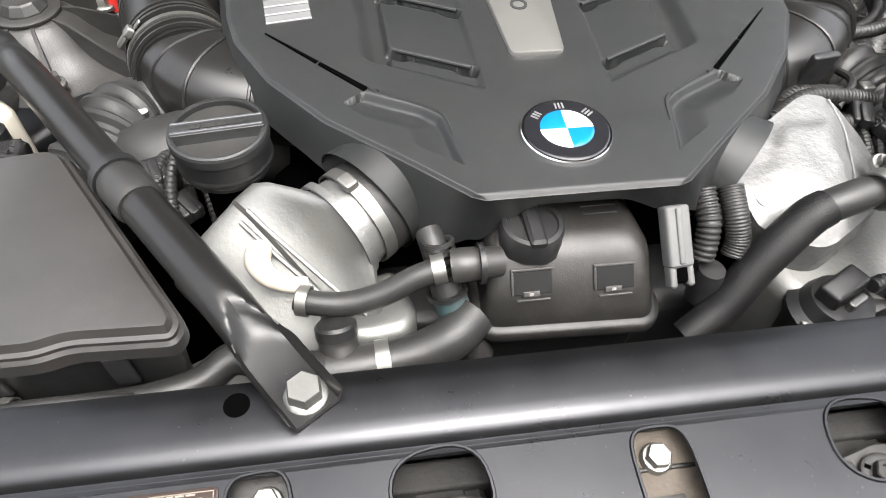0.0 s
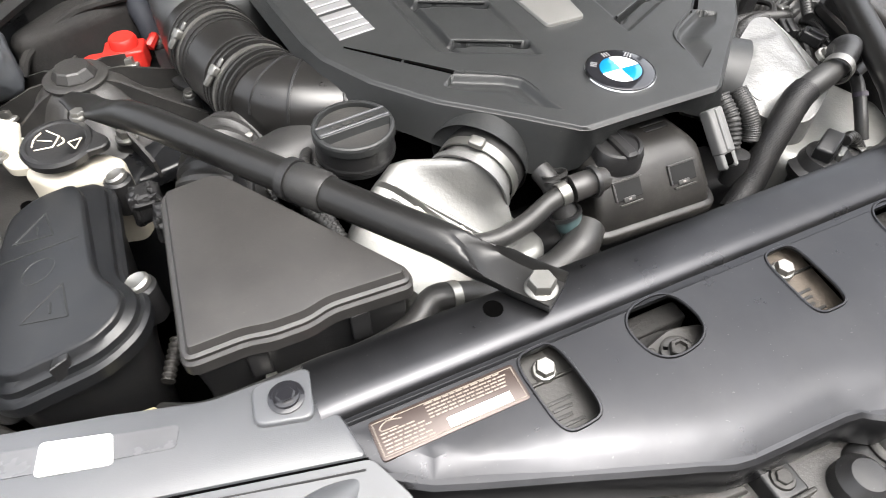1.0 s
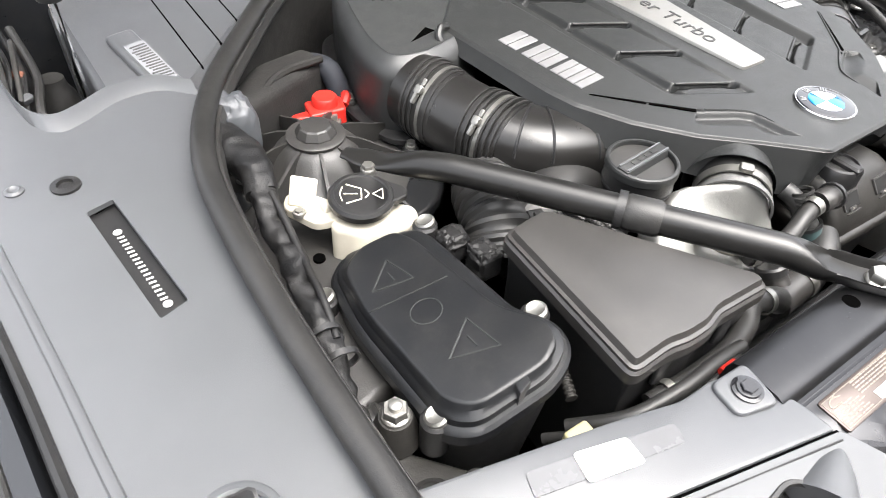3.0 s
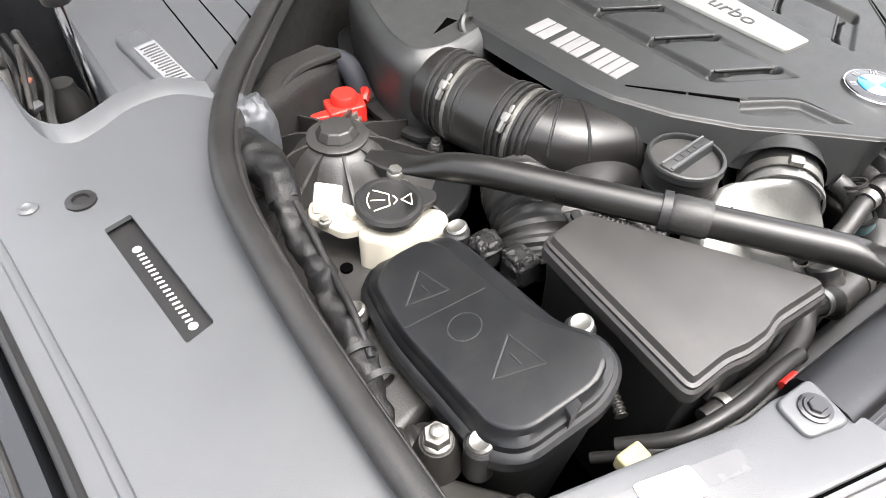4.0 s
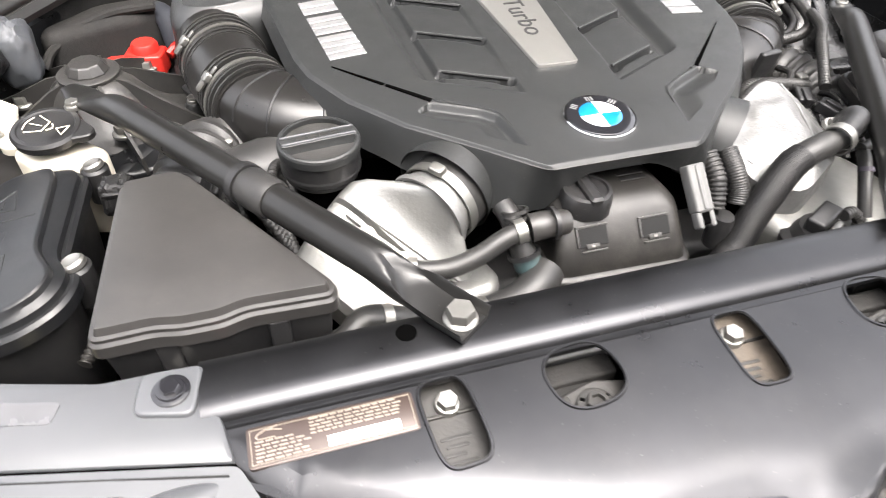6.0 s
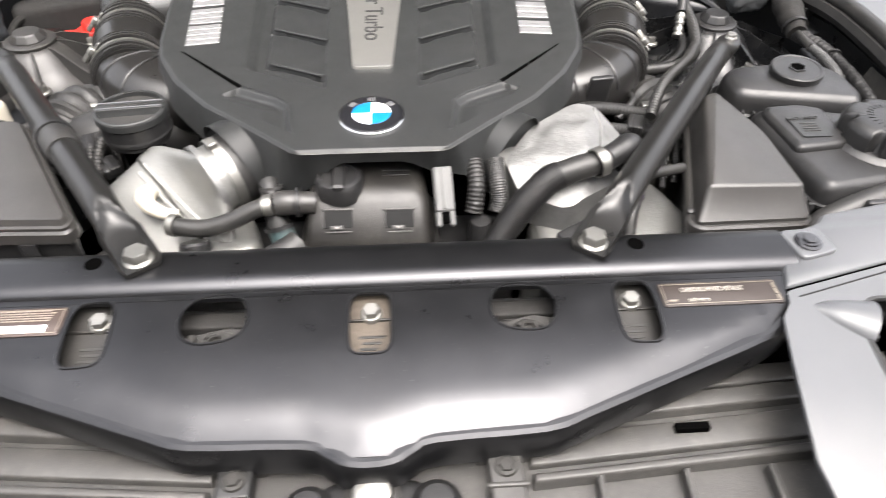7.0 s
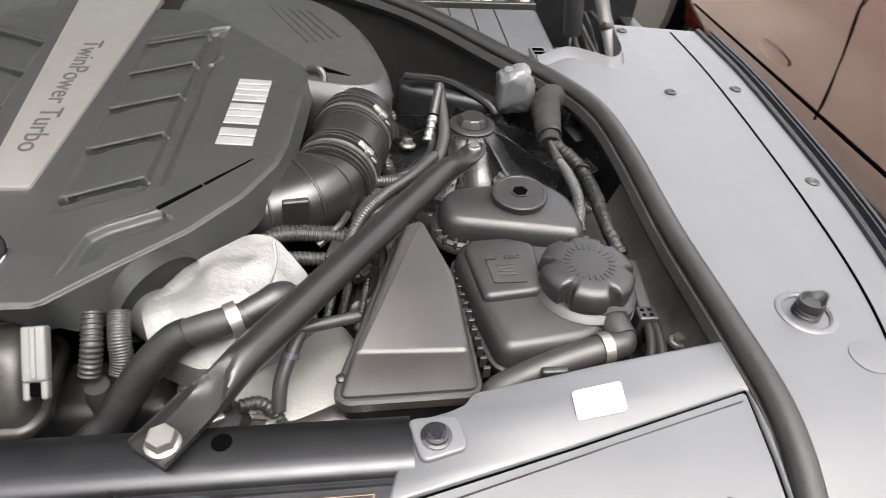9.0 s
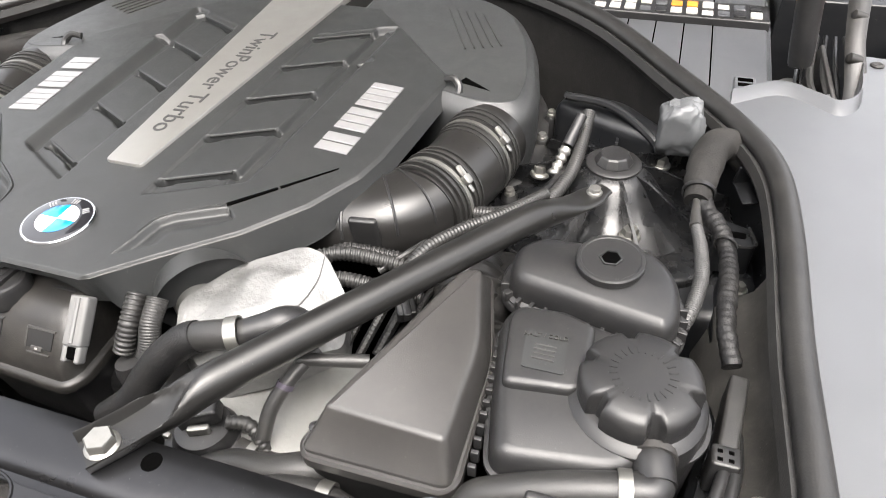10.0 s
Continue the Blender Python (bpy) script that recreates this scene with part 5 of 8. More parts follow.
def intake_duct(s):
    d = thing("intake_duct", (s * 0.38, 0.48, 0.86), "ribbed black rubber intake duct with two steel hose clamps", "intake duct", "intake ducts")
    pts = [(0.428, 0.642, 0.864), (0.420, 0.582, 0.862), (0.404, 0.517, 0.860), (0.384, 0.457, 0.858)]
    pts = [(s * x, y, z) for x, y, z in pts]
    part("sleeve", tube(pts, [0.062, 0.062, 0.060, 0.060], 32, 10), DUCT, d)
    for y, w, h in ((0.640, 0.004, 0.005), (0.629, 0.004, 0.006), (0.618, 0.005, 0.005), (0.591, 0.004, 0.004), (0.583, 0.003, 0.003), (0.530, 0.003, 0.003), (0.520, 0.004, 0.004), (0.511, 0.004, 0.005), (0.487, 0.004, 0.005), (0.478, 0.003, 0.004)):
        y -= 0.018
        x = float(np.interp(y, [0.457, 0.517, 0.582, 0.642], [0.384, 0.404, 0.420, 0.428]))
        part("bead", ring_band((s * x, y, 0.8545 + 0.014 * y), (s * 0.27, 0.95, 0), 0.0590, w, h, 40), RUBBER, d)
    for (x, y, z) in ((0.419, 0.586, 0.862), (0.393, 0.482, 0.859)):
        ax = Vector((s * 0.27, 0.95, 0.0)).normalized()
        cl = part("hose_clamp", ring_band((s * x, y, z), ax, 0.0625, 0.006, 0.0016, 40), STEEL, d, "steel worm-drive hose clamp")
        part("clamp_liner", ring_band((s * x, y, z), ax, 0.0600, 0.012, 0.0030, 40), RUBBER, d)
        up = Vector((s * 0.70, -0.1, 0.66)).normalized()
        c = Vector((s * x, y, z)) + up * 0.068
        side = up.cross(ax).normalized()
        m = Matrix.Translation(c) @ Matrix((side, ax, up)).transposed().to_4x4()
        part("screw_housing", moved(join(box(-0.008, -0.006, -0.004, 0.006, 0.006, 0.005, 0.002), lathe([(0.0042, 0.0), (0.0042, 0.014), (0.003, 0.016)], 6, axis((0.005, 0, 0.001), (1, 0, 0))), box(-0.020, -0.003, -0.004, -0.008, 0.003, -0.001, 0.001)), m), STEEL, cl)
    # moulded snorkel that flattens under the cover
    pts2 = [(0.388, 0.472, 0.858), (0.364, 0.440, 0.858), (0.332, 0.420, 0.857), (0.292, 0.408, 0.855), (0.250, 0.402, 0.851), (0.205, 0.398, 0.845)]
    rings = []
    line = spline([(s * x, y, z) for x, y, z in pts2], 6)
    m = len(line)
    for k, p in enumerate(line):
        t = (line[min(k + 1, m - 1)] - line[max(k - 1, 0)]).normalized()
        side = t.cross(Vector((0, 0, 1))).normalized()
        up = side.cross(t)
        w, h = float(np.interp(k / (m - 1), [0, 0.35, 1], [0.058, 0.060, 0.048])), float(np.interp(k / (m - 1), [0, 0.35, 0.8, 1], [0.056, 0.052, 0.042, 0.034]))
        rings.append([tuple(p + side * w * math.copysign(abs(math.cos(q)) ** 0.8, math.cos(q)) + up * h * math.copysign(abs(math.sin(q)) ** 0.8, math.sin(q))) for q in [2 * math.pi * j / 32 for j in range(32)]])
    part("snorkel", loft(rings), DUCT, d, "smooth moulded snorkel")
    for k in (4, 9, 17):
        mid = sum((Vector(q) for q in rings[k]), Vector()) / 32
        part("crease", tube([tuple(mid + (Vector(q) - mid) * 1.004) for q in rings[k][1:16]], 0.0022, 6, 1, sharp=True), PLASTIC, d)
    rim = [(s * x, y, z) for x, y, z in [(0.438, 0.500, 0.842), (0.418, 0.448, 0.838), (0.375, 0.405, 0.835), (0.310, 0.378, 0.834), (0.250, 0.370, 0.834), (0.205, 0.368, 0.832)]]
    part("flange", tube(rim, 0.006, 8), PLASTIC, d)
    if s > 0:
        part("tab", moved(box(-0.018, -0.005, -0.030, 0.018, 0.005, 0.030, 0.003), Matrix.Translation((0.342, 0.362, 0.878)) @ pose(0, 0, 0, 12, 0, 8)), PLASTIC, d, "square black retaining tab")


for s in (-1, 1):
    air_box(s)
    intake_duct(s)


# ---- strut braces ----
def strut_brace(s):
    b = thing("strut_brace", (s * 0.4, 0.25, 0.88), "satin black tubular strut brace with " + ("a rubber collar" if s < 0 else "bolted flat ends"), "strut brace", "strut braces")
    a, e = Vector((s * 0.2365, -0.0150, 0.902)), Vector((s * 0.620, 0.528, 0.888))
    d = (e - a)
    L = d.length
    t = d.normalized()
    side = t.cross(Vector((0, 0, 1))).normalized()
    up = side.cross(t)
    rings = []
    for k in range(111):
        q = k / 110
        u = q * L
        flat1 = smooth(L - 0.12, L - 0.035, u)
        c = a + d * q + up * (0.014 * smooth(0.03, 0.13, u) * (1 - smooth(L - 0.16, L - 0.04, u)))
        ring = []
        for j in range(28):
            ang = 2 * math.pi * j / 28
            cs, sn = math.cos(ang), math.sin(ang)
            r = 0.0188
            x, y = r * cs, r * sn
            fx = 0.0225 * math.copysign(abs(cs) ** 0.55, cs)
            fy = 0.0026 * math.copysign(abs(sn) ** 0.5, sn) + 0.012 * smooth(0.78, 1.0, abs(fx) / 0.0225)
            mid = 1 - abs(cs)
            f0 = 1 - smooth(0.052 + 0.026 * mid * (sn > 0), 0.086 + 0.030 * mid * (sn > 0), u)
            x, y = x + (fx - x) * f0, y + (fy - y) * f0
            gx, gy = (0.020 - 0.008 * smooth(L - 0.03, L, u)) * math.copysign(abs(cs) ** 0.7, cs), 0.004 * sn - 0.002
            x, y = x + (gx - x) * flat1, y + (gy - y) * flat1
            ring.append(tuple(c + side * x + up * y))
        rings.append(ring)
    part("tube", loft(rings), BAR, b)
    bolt = part("bolt", hexbolt((s * 0.245, 0.0, 0.9050), up, 0.0135, 0.012, 1.18), STEEL, b, "large zinc plated hexagon bolt")
    part("bolt", hexbolt(tuple(a + t * (L - (0.022 if s > 0 else 0.045)) + up * (0.003 if s > 0 else -0.002) + side * (0.0 if s > 0 else -0.020)), up, 0.0085, 0.007, 1.25), STEEL, b, "small zinc plated bolt")
    if s < 0:
        c0, c1 = a + t * 0.255 + up * 0.014, a + t * 0.298 + up * 0.014
        part("collar", tube([c0, c0.lerp(c1, 0.12), c0.lerp(c1, 0.88), c1], [0.0205, 0.0222, 0.0222, 0.0205], 28, 1, sharp=True), RUBBER, b, "rubber collar round the tube")
        part("collar_clip", tube([c1, c1 + t * 0.010], 0.0235, 20, 1, rib=0.0), PLASTIC, b)


strut_brace(-1)
strut_brace(1)


# ---- strut towers ----
def strut_tower(s):
    c = Vector((0.622, 0.612, 0.018)) if s > 0 else Vector((-0.614, 0.626, 0.0))
    w = thing("strut_tower", (c.x, c.y, 0.8), "black ribbed cast strut tower top with a round cap", "strut tower", "strut towers")
    m = Matrix.Translation(c)
    mat = GLOSS if s > 0 else TOWER
    part("dome", lathe([(0.150, 0.765), (0.136, 0.786), (0.100, 0.796), (0.092, 0.801), (0.081, 0.808), (0.068, 0.823), (0.054, 0.841), (0.040, 0.852)], 28, m, wave=lambda q, k: 1 + (0.05 * math.cos(9 * q) if 1 < k < 6 else 0)), mat, w, sharp=40)
    g = 1.2 if s < 0 else 1.1
    part("flange", lathe([(r * g, z) for r, z in ((0.033, 0.849), (0.036, 0.853), (0.036, 0.856), (0.033, 0.858), (0.024, 0.858))], 40, m), TOWER if s < 0 else PLASTIC, w)
    part("cap", lathe([(r * g, z) for r, z in ((0.025, 0.857), (0.025, 0.860), (0.020, 0.870), (0.018, 0.872), (0.010, 0.8722))], 10, m), TOWER if s < 0 else PLASTIC, w, "faceted plastic cap", sharp=15)
    for k in range(9):
        q = 2 * math.pi * (k + 0.3) / 9
        dr = Vector((math.cos(q), math.sin(q), 0))
        tn = Vector((-dr.y, dr.x, 0)) * 0.0022
        prof = [(0.034, 0.854), (0.062, 0.848), (0.110, 0.826), (0.172, 0.802), (0.178, 0.778), (0.036, 0.778)]
        ra = [tuple(c + dr * r + tn + Vector((0, 0, z))) for r, z in prof]
        rb = [tuple(c + dr * r - tn + Vector((0, 0, z))) for r, z in prof]
        part("rib", loft([ra, rb]), mat, w)
    for k in range(3):
        q = 2 * math.pi * k / 3 + 0.9
        p = c + Vector((math.cos(q), math.sin(q), 0)) * 0.108
        part("nut", hexbolt((p.x, p.y, 0.810 + c.z), (0, 0, 1), 0.011, 0.012, 1.4), STEEL, w)
    if s > 0:
        part("tag", moved(box(-0.014, -0.0012, -0.013, 0.014, 0.0012, 0.013, 0.0006, 0.0008), Matrix.Translation((0.630, 0.560, 0.842)) @ pose(0, 0, 0, -42, 0, 10)), FOIL, w, "pale stuck-on tag")
    part("base_plate", stack(oval(c.x, c.y, 0.36, 0.34), rounded_levels(0.765 + c.z, 0.785 + c.z, 0.008)), GLOSS if s > 0 else BAY, w)


strut_tower(-1)
strut_tower(1)


# ---- left: fuse box, control unit, washer filler, terminal ----
fb = thing("fuse_box", (-0.46, 0.17, 0.8), "dark brown-black plastic fuse box with a flat triangular lid", "fuse box")
lid_poly = [(-0.545, 0.287), (-0.476, 0.296), (-0.340, 0.082), (-0.345, 0.063), (-0.425, 0.066), (-0.447, 0.059), (-0.482, 0.059), (-0.504, 0.064), (-0.562, 0.062)]
lid_poly = ccw(fillet(lid_poly, [0.014, 0.02, 0.012, 0.012, 0.010, 0.010, 0.010, 0.010, 0.016], 5))
part("lid", stack(lid_poly, [(0.0, 0.872), (0.0, 0.886), (0.003, 0.889), (0.003, 0.893), (0.007, 0.894), (0.009, 0.8995), (0.012, 0.9015), (0.016, 0.9018)]), PLASTIC_BROWN, fb)
part("body", stack(lid_poly, [(0.04, 0.60), (0.02, 0.78), (0.010, 0.83), (0.006, 0.873)]), PLASTIC, fb)
for x in (-0.50, -0.40):
    part("latch", box(x - 0.010, 0.066, 0.830, x + 0.010, 0.072, 0.870, 0.002), PLASTIC, fb)


def ecu_z(x, y):
    return 0.26 * (x + 0.66) - 0.12 * (y - 0.25)


ecu = thing("control_unit_box", (-0.66, 0.25, 0.8), "black plastic control unit box with moulded warning triangles", "control unit")
ep = [(-0.720, 0.388), (-0.690, 0.412), (-0.608, 0.390), (-0.592, 0.365), (-0.592, 0.200), (-0.572, 0.158), (-0.584, 0.118), (-0.622, 0.100), (-0.710, 0.106), (-0.736, 0.136), (-0.735, 0.300)]
ep = ccw(fillet(ep, [0.014, 0.014, 0.014, 0.014, 0.014, 0.020, 0.02, 0.018, 0.018, 0.022, 0.03], 5))
et = [(-0.706, 0.372), (-0.676, 0.388), (-0.634, 0.380), (-0.624, 0.352), (-0.618, 0.205), (-0.594, 0.156), (-0.602, 0.131), (-0.626, 0.118), (-0.700, 0.124), (-0.719, 0.148), (-0.720, 0.298)]
et = ccw(fillet(et, [0.014, 0.014, 0.010, 0.014, 0.018, 0.016, 0.010, 0.018, 0.018, 0.022, 0.03], 5))
lid_rings = [[(x, y, z + ecu_z(x, y)) for x, y in (inset_ring(ep, i) if i else ep)] for i, z in ((0.0, 0.836), (0.0, 0.850), (0.004, 0.854), (0.008, 0.8545), (0.009, 0.862), (0.0115, 0.8640))]
lid_rings += [[(x, y, z + ecu_z(x, y)) for x, y in (inset_ring(et, i) if i > 0 else offset(et, i) if i else et)] for i, z in ((-0.003, 0.8675), (-0.0012, 0.8735), (0.0008, 0.8752), (0.004, 0.8756))]
part("lid", loft(lid_rings), UNIT, ecu)
part("body", stack(ep, [(0.03, 0.62), (0.012, 0.78), (0.008, 0.84)], lambda x, y: ecu_z(x, y) * 1.0), PLASTIC, ecu)
lip = ccw([(-0.646, 0.124), (-0.660, 0.121), (-0.664, 0.108), (-0.648, 0.112)])
part("latch_lip", stack(lip, [(0, 0.85), (0, 0.8725), (0.001, 0.8735)], ecu_z), PLASTIC, ecu)
for x, y in ((-0.737, 0.366), (-0.583, 0.180), (-0.728, 0.149), (-0.588, 0.380)):
    z = 0.858 + ecu_z(x, y)
    ps = part("screw_post", lathe([(0.016, -0.05), (0.016, -0.006), (0.013, -0.003)], 18, Matrix.Translation((x, y, z))), PLASTIC, ecu)
    part("screw", lathe([(0.0125, -0.004), (0.0125, 0.001), (0.0100, 0.0035), (0.005, 0.0015)], 20, axis((x, y, z), (-0.25, 0.1, 1))), STEEL, ps, "silver screw head")


def triangle_mark(cx, cy, size, turn):
    pts = [(cx + size * math.cos(radians(turn + 120 * k)), cy + size * math.sin(radians(turn + 120 * k))) for k in range(3)]
    for k in range(3):
        p, q = pts[k], pts[(k + 1) % 3]
        g = tube([(p[0], p[1], 0.8752 + ecu_z(*p)), (q[0], q[1], 0.8752 + ecu_z(*q))], 0.0014, 6, 2)
        part("moulded_line", g, COVER, ecu)
    part("moulded_bar", tube([(cx, cy - size * 0.3, 0.8750 + ecu_z(cx, cy - size * 0.3)), (cx, cy + size * 0.25, 0.8750 + ecu_z(cx, cy + size * 0.25))], 0.0016, 6, 2), COVER, ecu)


triangle_mark(-0.674, 0.320, 0.027, 70)
triangle_mark(-0.661, 0.186, 0.029, 65)
part("moulded_line", tube([(-0.718, 0.293, 0.8756 + ecu_z(-0.718, 0.293)), (-0.630, 0.274, 0.8756 + ecu_z(-0.630, 0.274))], 0.0009, 6, 2), COVER, ecu)
cr = [(-0.673 + 0.017 * math.cos(q), 0.250 + 0.017 * math.sin(q)) for q in np.linspace(0, 2 * math.pi, 25)]
part("moulded_ring", tube([(x, y, 0.8750 + ecu_z(x, y)) for x, y in cr], 0.0011, 6, 1, sharp=True), COVER, ecu)

wash = thing("washer_filler", (-0.64, 0.43, 0.82), "cream washer tank neck with a black flip cap", "washer filler")
part("neck", uneven(stack(fillet(ccw([(-0.690, 0.440), (-0.664, 0.408), (-0.635, 0.404), (-0.590, 0.390), (-0.574, 0.418), (-0.600, 0.450), (-0.650, 0.478)]), 0.012, 5), rounded_levels(0.74, 0.854, 0.010)), 0.004, 0.03), CREAM, wash)
part("bracket", uneven(stack(fillet(ccw([(-0.722, 0.505), (-0.702, 0.452), (-0.668, 0.442), (-0.655, 0.470), (-0.680, 0.515), (-0.705, 0.524)]), 0.010, 4), rounded_levels(0.842, 0.855, 0.004)), 0.003, 0.03), CREAM, wash, "cream bracket with a small silver screw")
part("bracket_tab", moved(box(-0.017, -0.004, 0.0, 0.017, 0.004, 0.040, 0.003, 0.003), Matrix.Translation((-0.702, 0.492, 0.853)) @ pose(0, 0, 0, -22, 6, -38)), CREAM, wash)
part("bracket_lug", box(-0.684, 0.462, 0.85, -0.664, 0.478, 0.866, 0.004), CREAM, wash)
part("screw", hexbolt((-0.710, 0.480, 0.857), (0, 0, 1), 0.006, 0.005), STEEL, wash)
cm = Matrix.Translation((-0.640, 0.446, 0.878)) @ pose(0, 0, 0, 4, 2, -28) @ Matrix.Scale(0.78, 4)
cap = part("cap", join(moved(lathe([(0.052, -0.012), (0.054, 0.0), (0.050, 0.005), (0.044, 0.0055), (0.042, 0.003)], 40), cm),
                       moved(stack(fillet(ccw([(0.02, -0.035), (0.075, 0.0), (0.074, 0.018), (0.02, 0.045)]), 0.012, 4), [(0, -0.008), (0, 0.001), (0.002, 0.003)]), cm)), PLASTIC, wash, "black flip cap")
for pts, w in (([(-0.030, -0.016), (-0.034, 0.0), (-0.030, 0.016)], 0.0016), ([(-0.024, -0.022), (0.0, -0.012)], 0.0016), ([(-0.024, 0.022), (0.0, 0.012)], 0.0016), ([(0.0, -0.012), (0.0, 0.012)], 0.0016),
               ([(-0.028, 0.0), (-0.006, 0.0)], 0.0014), ([(0.006, 0.009), (0.012, 0.0), (0.006, -0.009)], 0.0018), ([(0.018, 0.0), (0.034, 0.012)], 0.0014), ([(0.034, 0.012), (0.034, -0.012)], 0.0014), ([(0.034, -0.012), (0.018, 0.0)], 0.0014)):
    part("symbol", moved(tube([(x, y, 0.0045) for x, y in pts], w * 0.7, 6, 2), cm), CAP_INK, cap, "pale printed washer symbol")

term = thing("jump_terminal", (-0.548, 0.735, 0.8), "bright red plastic cover over the jump start terminal", "terminal cover")
tp = [(-0.582, 0.712), (-0.522, 0.705), (-0.512, 0.745), (-0.572, 0.758)]
part("cover", join(stack(fillet(ccw(tp), 0.006, 3), rounded_levels(0.795, 0.828, 0.004)), lathe([(0.022, 0.824), (0.021, 0.838), (0.018, 0.842), (0.010, 0.8425)], 24, Matrix.Translation((-0.545, 0.735, 0))),
                   stack(fillet(ccw([(-0.615, 0.728), (-0.570, 0.716), (-0.566, 0.738), (-0.600, 0.740)]), 0.004, 2), rounded_levels(0.812, 0.822, 0.003))), RED, term)
part("hinge", tube([(-0.512, 0.735, 0.815), (-0.50, 0.748, 0.822), (-0.502, 0.765, 0.815)], 0.008, 8), RED, term)
part("cable", tube([(-0.55, 0.76, 0.80), (-0.58, 0.80, 0.79), (-0.66, 0.79, 0.79), (-0.72, 0.74, 0.80)], 0.012, 10), RUBBER, term)
part("post", box(-0.575, 0.70, 0.74, -0.520, 0.755, 0.80, 0.005), PLASTIC, term)

# ---- oil filler ----
oil = thing("oil_filler_cap", (-0.332, 0.268, 0.85), "black oil filler cap with a raised grip bar", "oil cap")
m = Matrix.Translation((-0.325, 0.279, 0))
part("cap", lathe([(0.040, 0.880), (0.0455, 0.883), (0.0465, 0.888), (0.0455, 0.891), (0.0452, 0.908), (0.0440, 0.9085), (0.0440, 0.912), (0.020, 0.9125)], 64, m), PLASTIC, oil, sharp=15)
part("rim", lathe([(0.0445, 0.9085), (0.0472, 0.9100), (0.0472, 0.9185), (0.0462, 0.9210), (0.0440, 0.9222), (0.0420, 0.9222), (0.0412, 0.9205), (0.0412, 0.915)], 64, m), COVER, oil, sharp=15)
# disc in a lighter colour, so the lit top sets off from the side
part("top_disc", lathe([(0.0415, 0.908), (0.0415, 0.9150), (0.012, 0.9154)], 56, m), TOWER, oil, "top disc, lightened as if lit", sharp=15)
g = stack(fillet(rect(-0.0440, -0.0095, 0.0440, 0.0095), 0.003, 3), [(-0.003, 0.914), (0.0, 0.9210), (0.0006, 0.9240), (0.002, 0.9250)])
part("grip", moved(g, m @ pose(0, 0, 0, 0, 0, 6)), COVER, oil, "raised grip bar")
# pale ridges carry the painted highlight along the grip bar's edges
for dy in (-0.0068, 0.0068):
    part("grip_ridge_highlight", moved(box(-0.042, dy - 0.0014, 0.923, 0.042, dy + 0.0014, 0.9268, 0.0008, 0.001), m @ pose(0, 0, 0, 0, 0, 6)), PLASTIC_GREY, oil)
part("collar", lathe([(0.034, 0.872), (0.042, 0.875), (0.0425, 0.879), (0.040, 0.881)], 48, m), PLASTIC, oil)
for k in range(4):
    part("moulded_mark", moved(stack(rect(-0.024 + k * 0.013, -0.003, -0.015 + k * 0.013, 0.003), [(0, 0.923), (0, 0.9258)]), m @ pose(0, 0, 0, 0, 0, 6)), TOWER, oil)
part("neck", lathe([(0.028, 0.74), (0.028, 0.870)], 28, m), DARK, oil)


# ---- front of the engine ----
block = thing("engine_block", (0, 0.45, 0.6), "dark engine block and timing case beneath the cover, shade painted in", "engine block")
# engine case in the lightless black, its shade put into the colour
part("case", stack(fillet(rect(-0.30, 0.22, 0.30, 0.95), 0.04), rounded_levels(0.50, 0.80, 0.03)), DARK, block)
part("front_case", stack(fillet(rect(-0.20, 0.14, 0.20, 0.24), 0.03), rounded_levels(0.50, 0.76, 0.02)), PLASTIC, block)
part("cooler_top", stack(fillet(rect(-0.44, 0.035, 0.44, 0.075), 0.01), rounded_levels(0.55, 0.74, 0.01)), PLASTIC, block)

PALE_MARK = M("dusty_edge", (0.16, 0.15, 0.14), 0.6)
tank = thing("coolant_tank", (-0.01, 0.14, 0.8), "dusty black plastic coolant tank with two square recesses", "coolant tank")
tp = ccw(fillet([(-0.093, 0.100), (0.068, 0.094), (0.078, 0.112), (0.070, 0.222), (-0.060, 0.224), (-0.088, 0.190)], [0.018, 0.018, 0.012, 0.02, 0.02, 0.02], 5))
rings = []
for z, y0, side in ((0.808, 0.100, 0.0), (0.812, 0.101, 0.002), (0.826, 0.104, 0.004), (0.852, 0.127, 0.006), (0.860, 0.134, 0.008), (0.866, 0.141, 0.013), (0.8705, 0.150, 0.020), (0.872, 0.158, 0.026)):
    w = 1 - side / 0.082
    rings.append([(-0.010 + (x + 0.010) * w, 0.222 - (0.222 - y) * (0.222 - y0) / 0.122 * (1 - side * 1.5), z) for x, y in tp])
part("upper_shell", loft(rings), TANK, tank, sharp=50)
part("seam", stack(tp, [(-0.0075, 0.794), (-0.0080, 0.797), (-0.0080, 0.803), (-0.006, 0.806), (0.0, 0.808)]), TANK, tank)
part("lower_shell", stack(tp, [(0.02, 0.70), (0.008, 0.75), (0.006, 0.80)]), PLASTIC, tank)
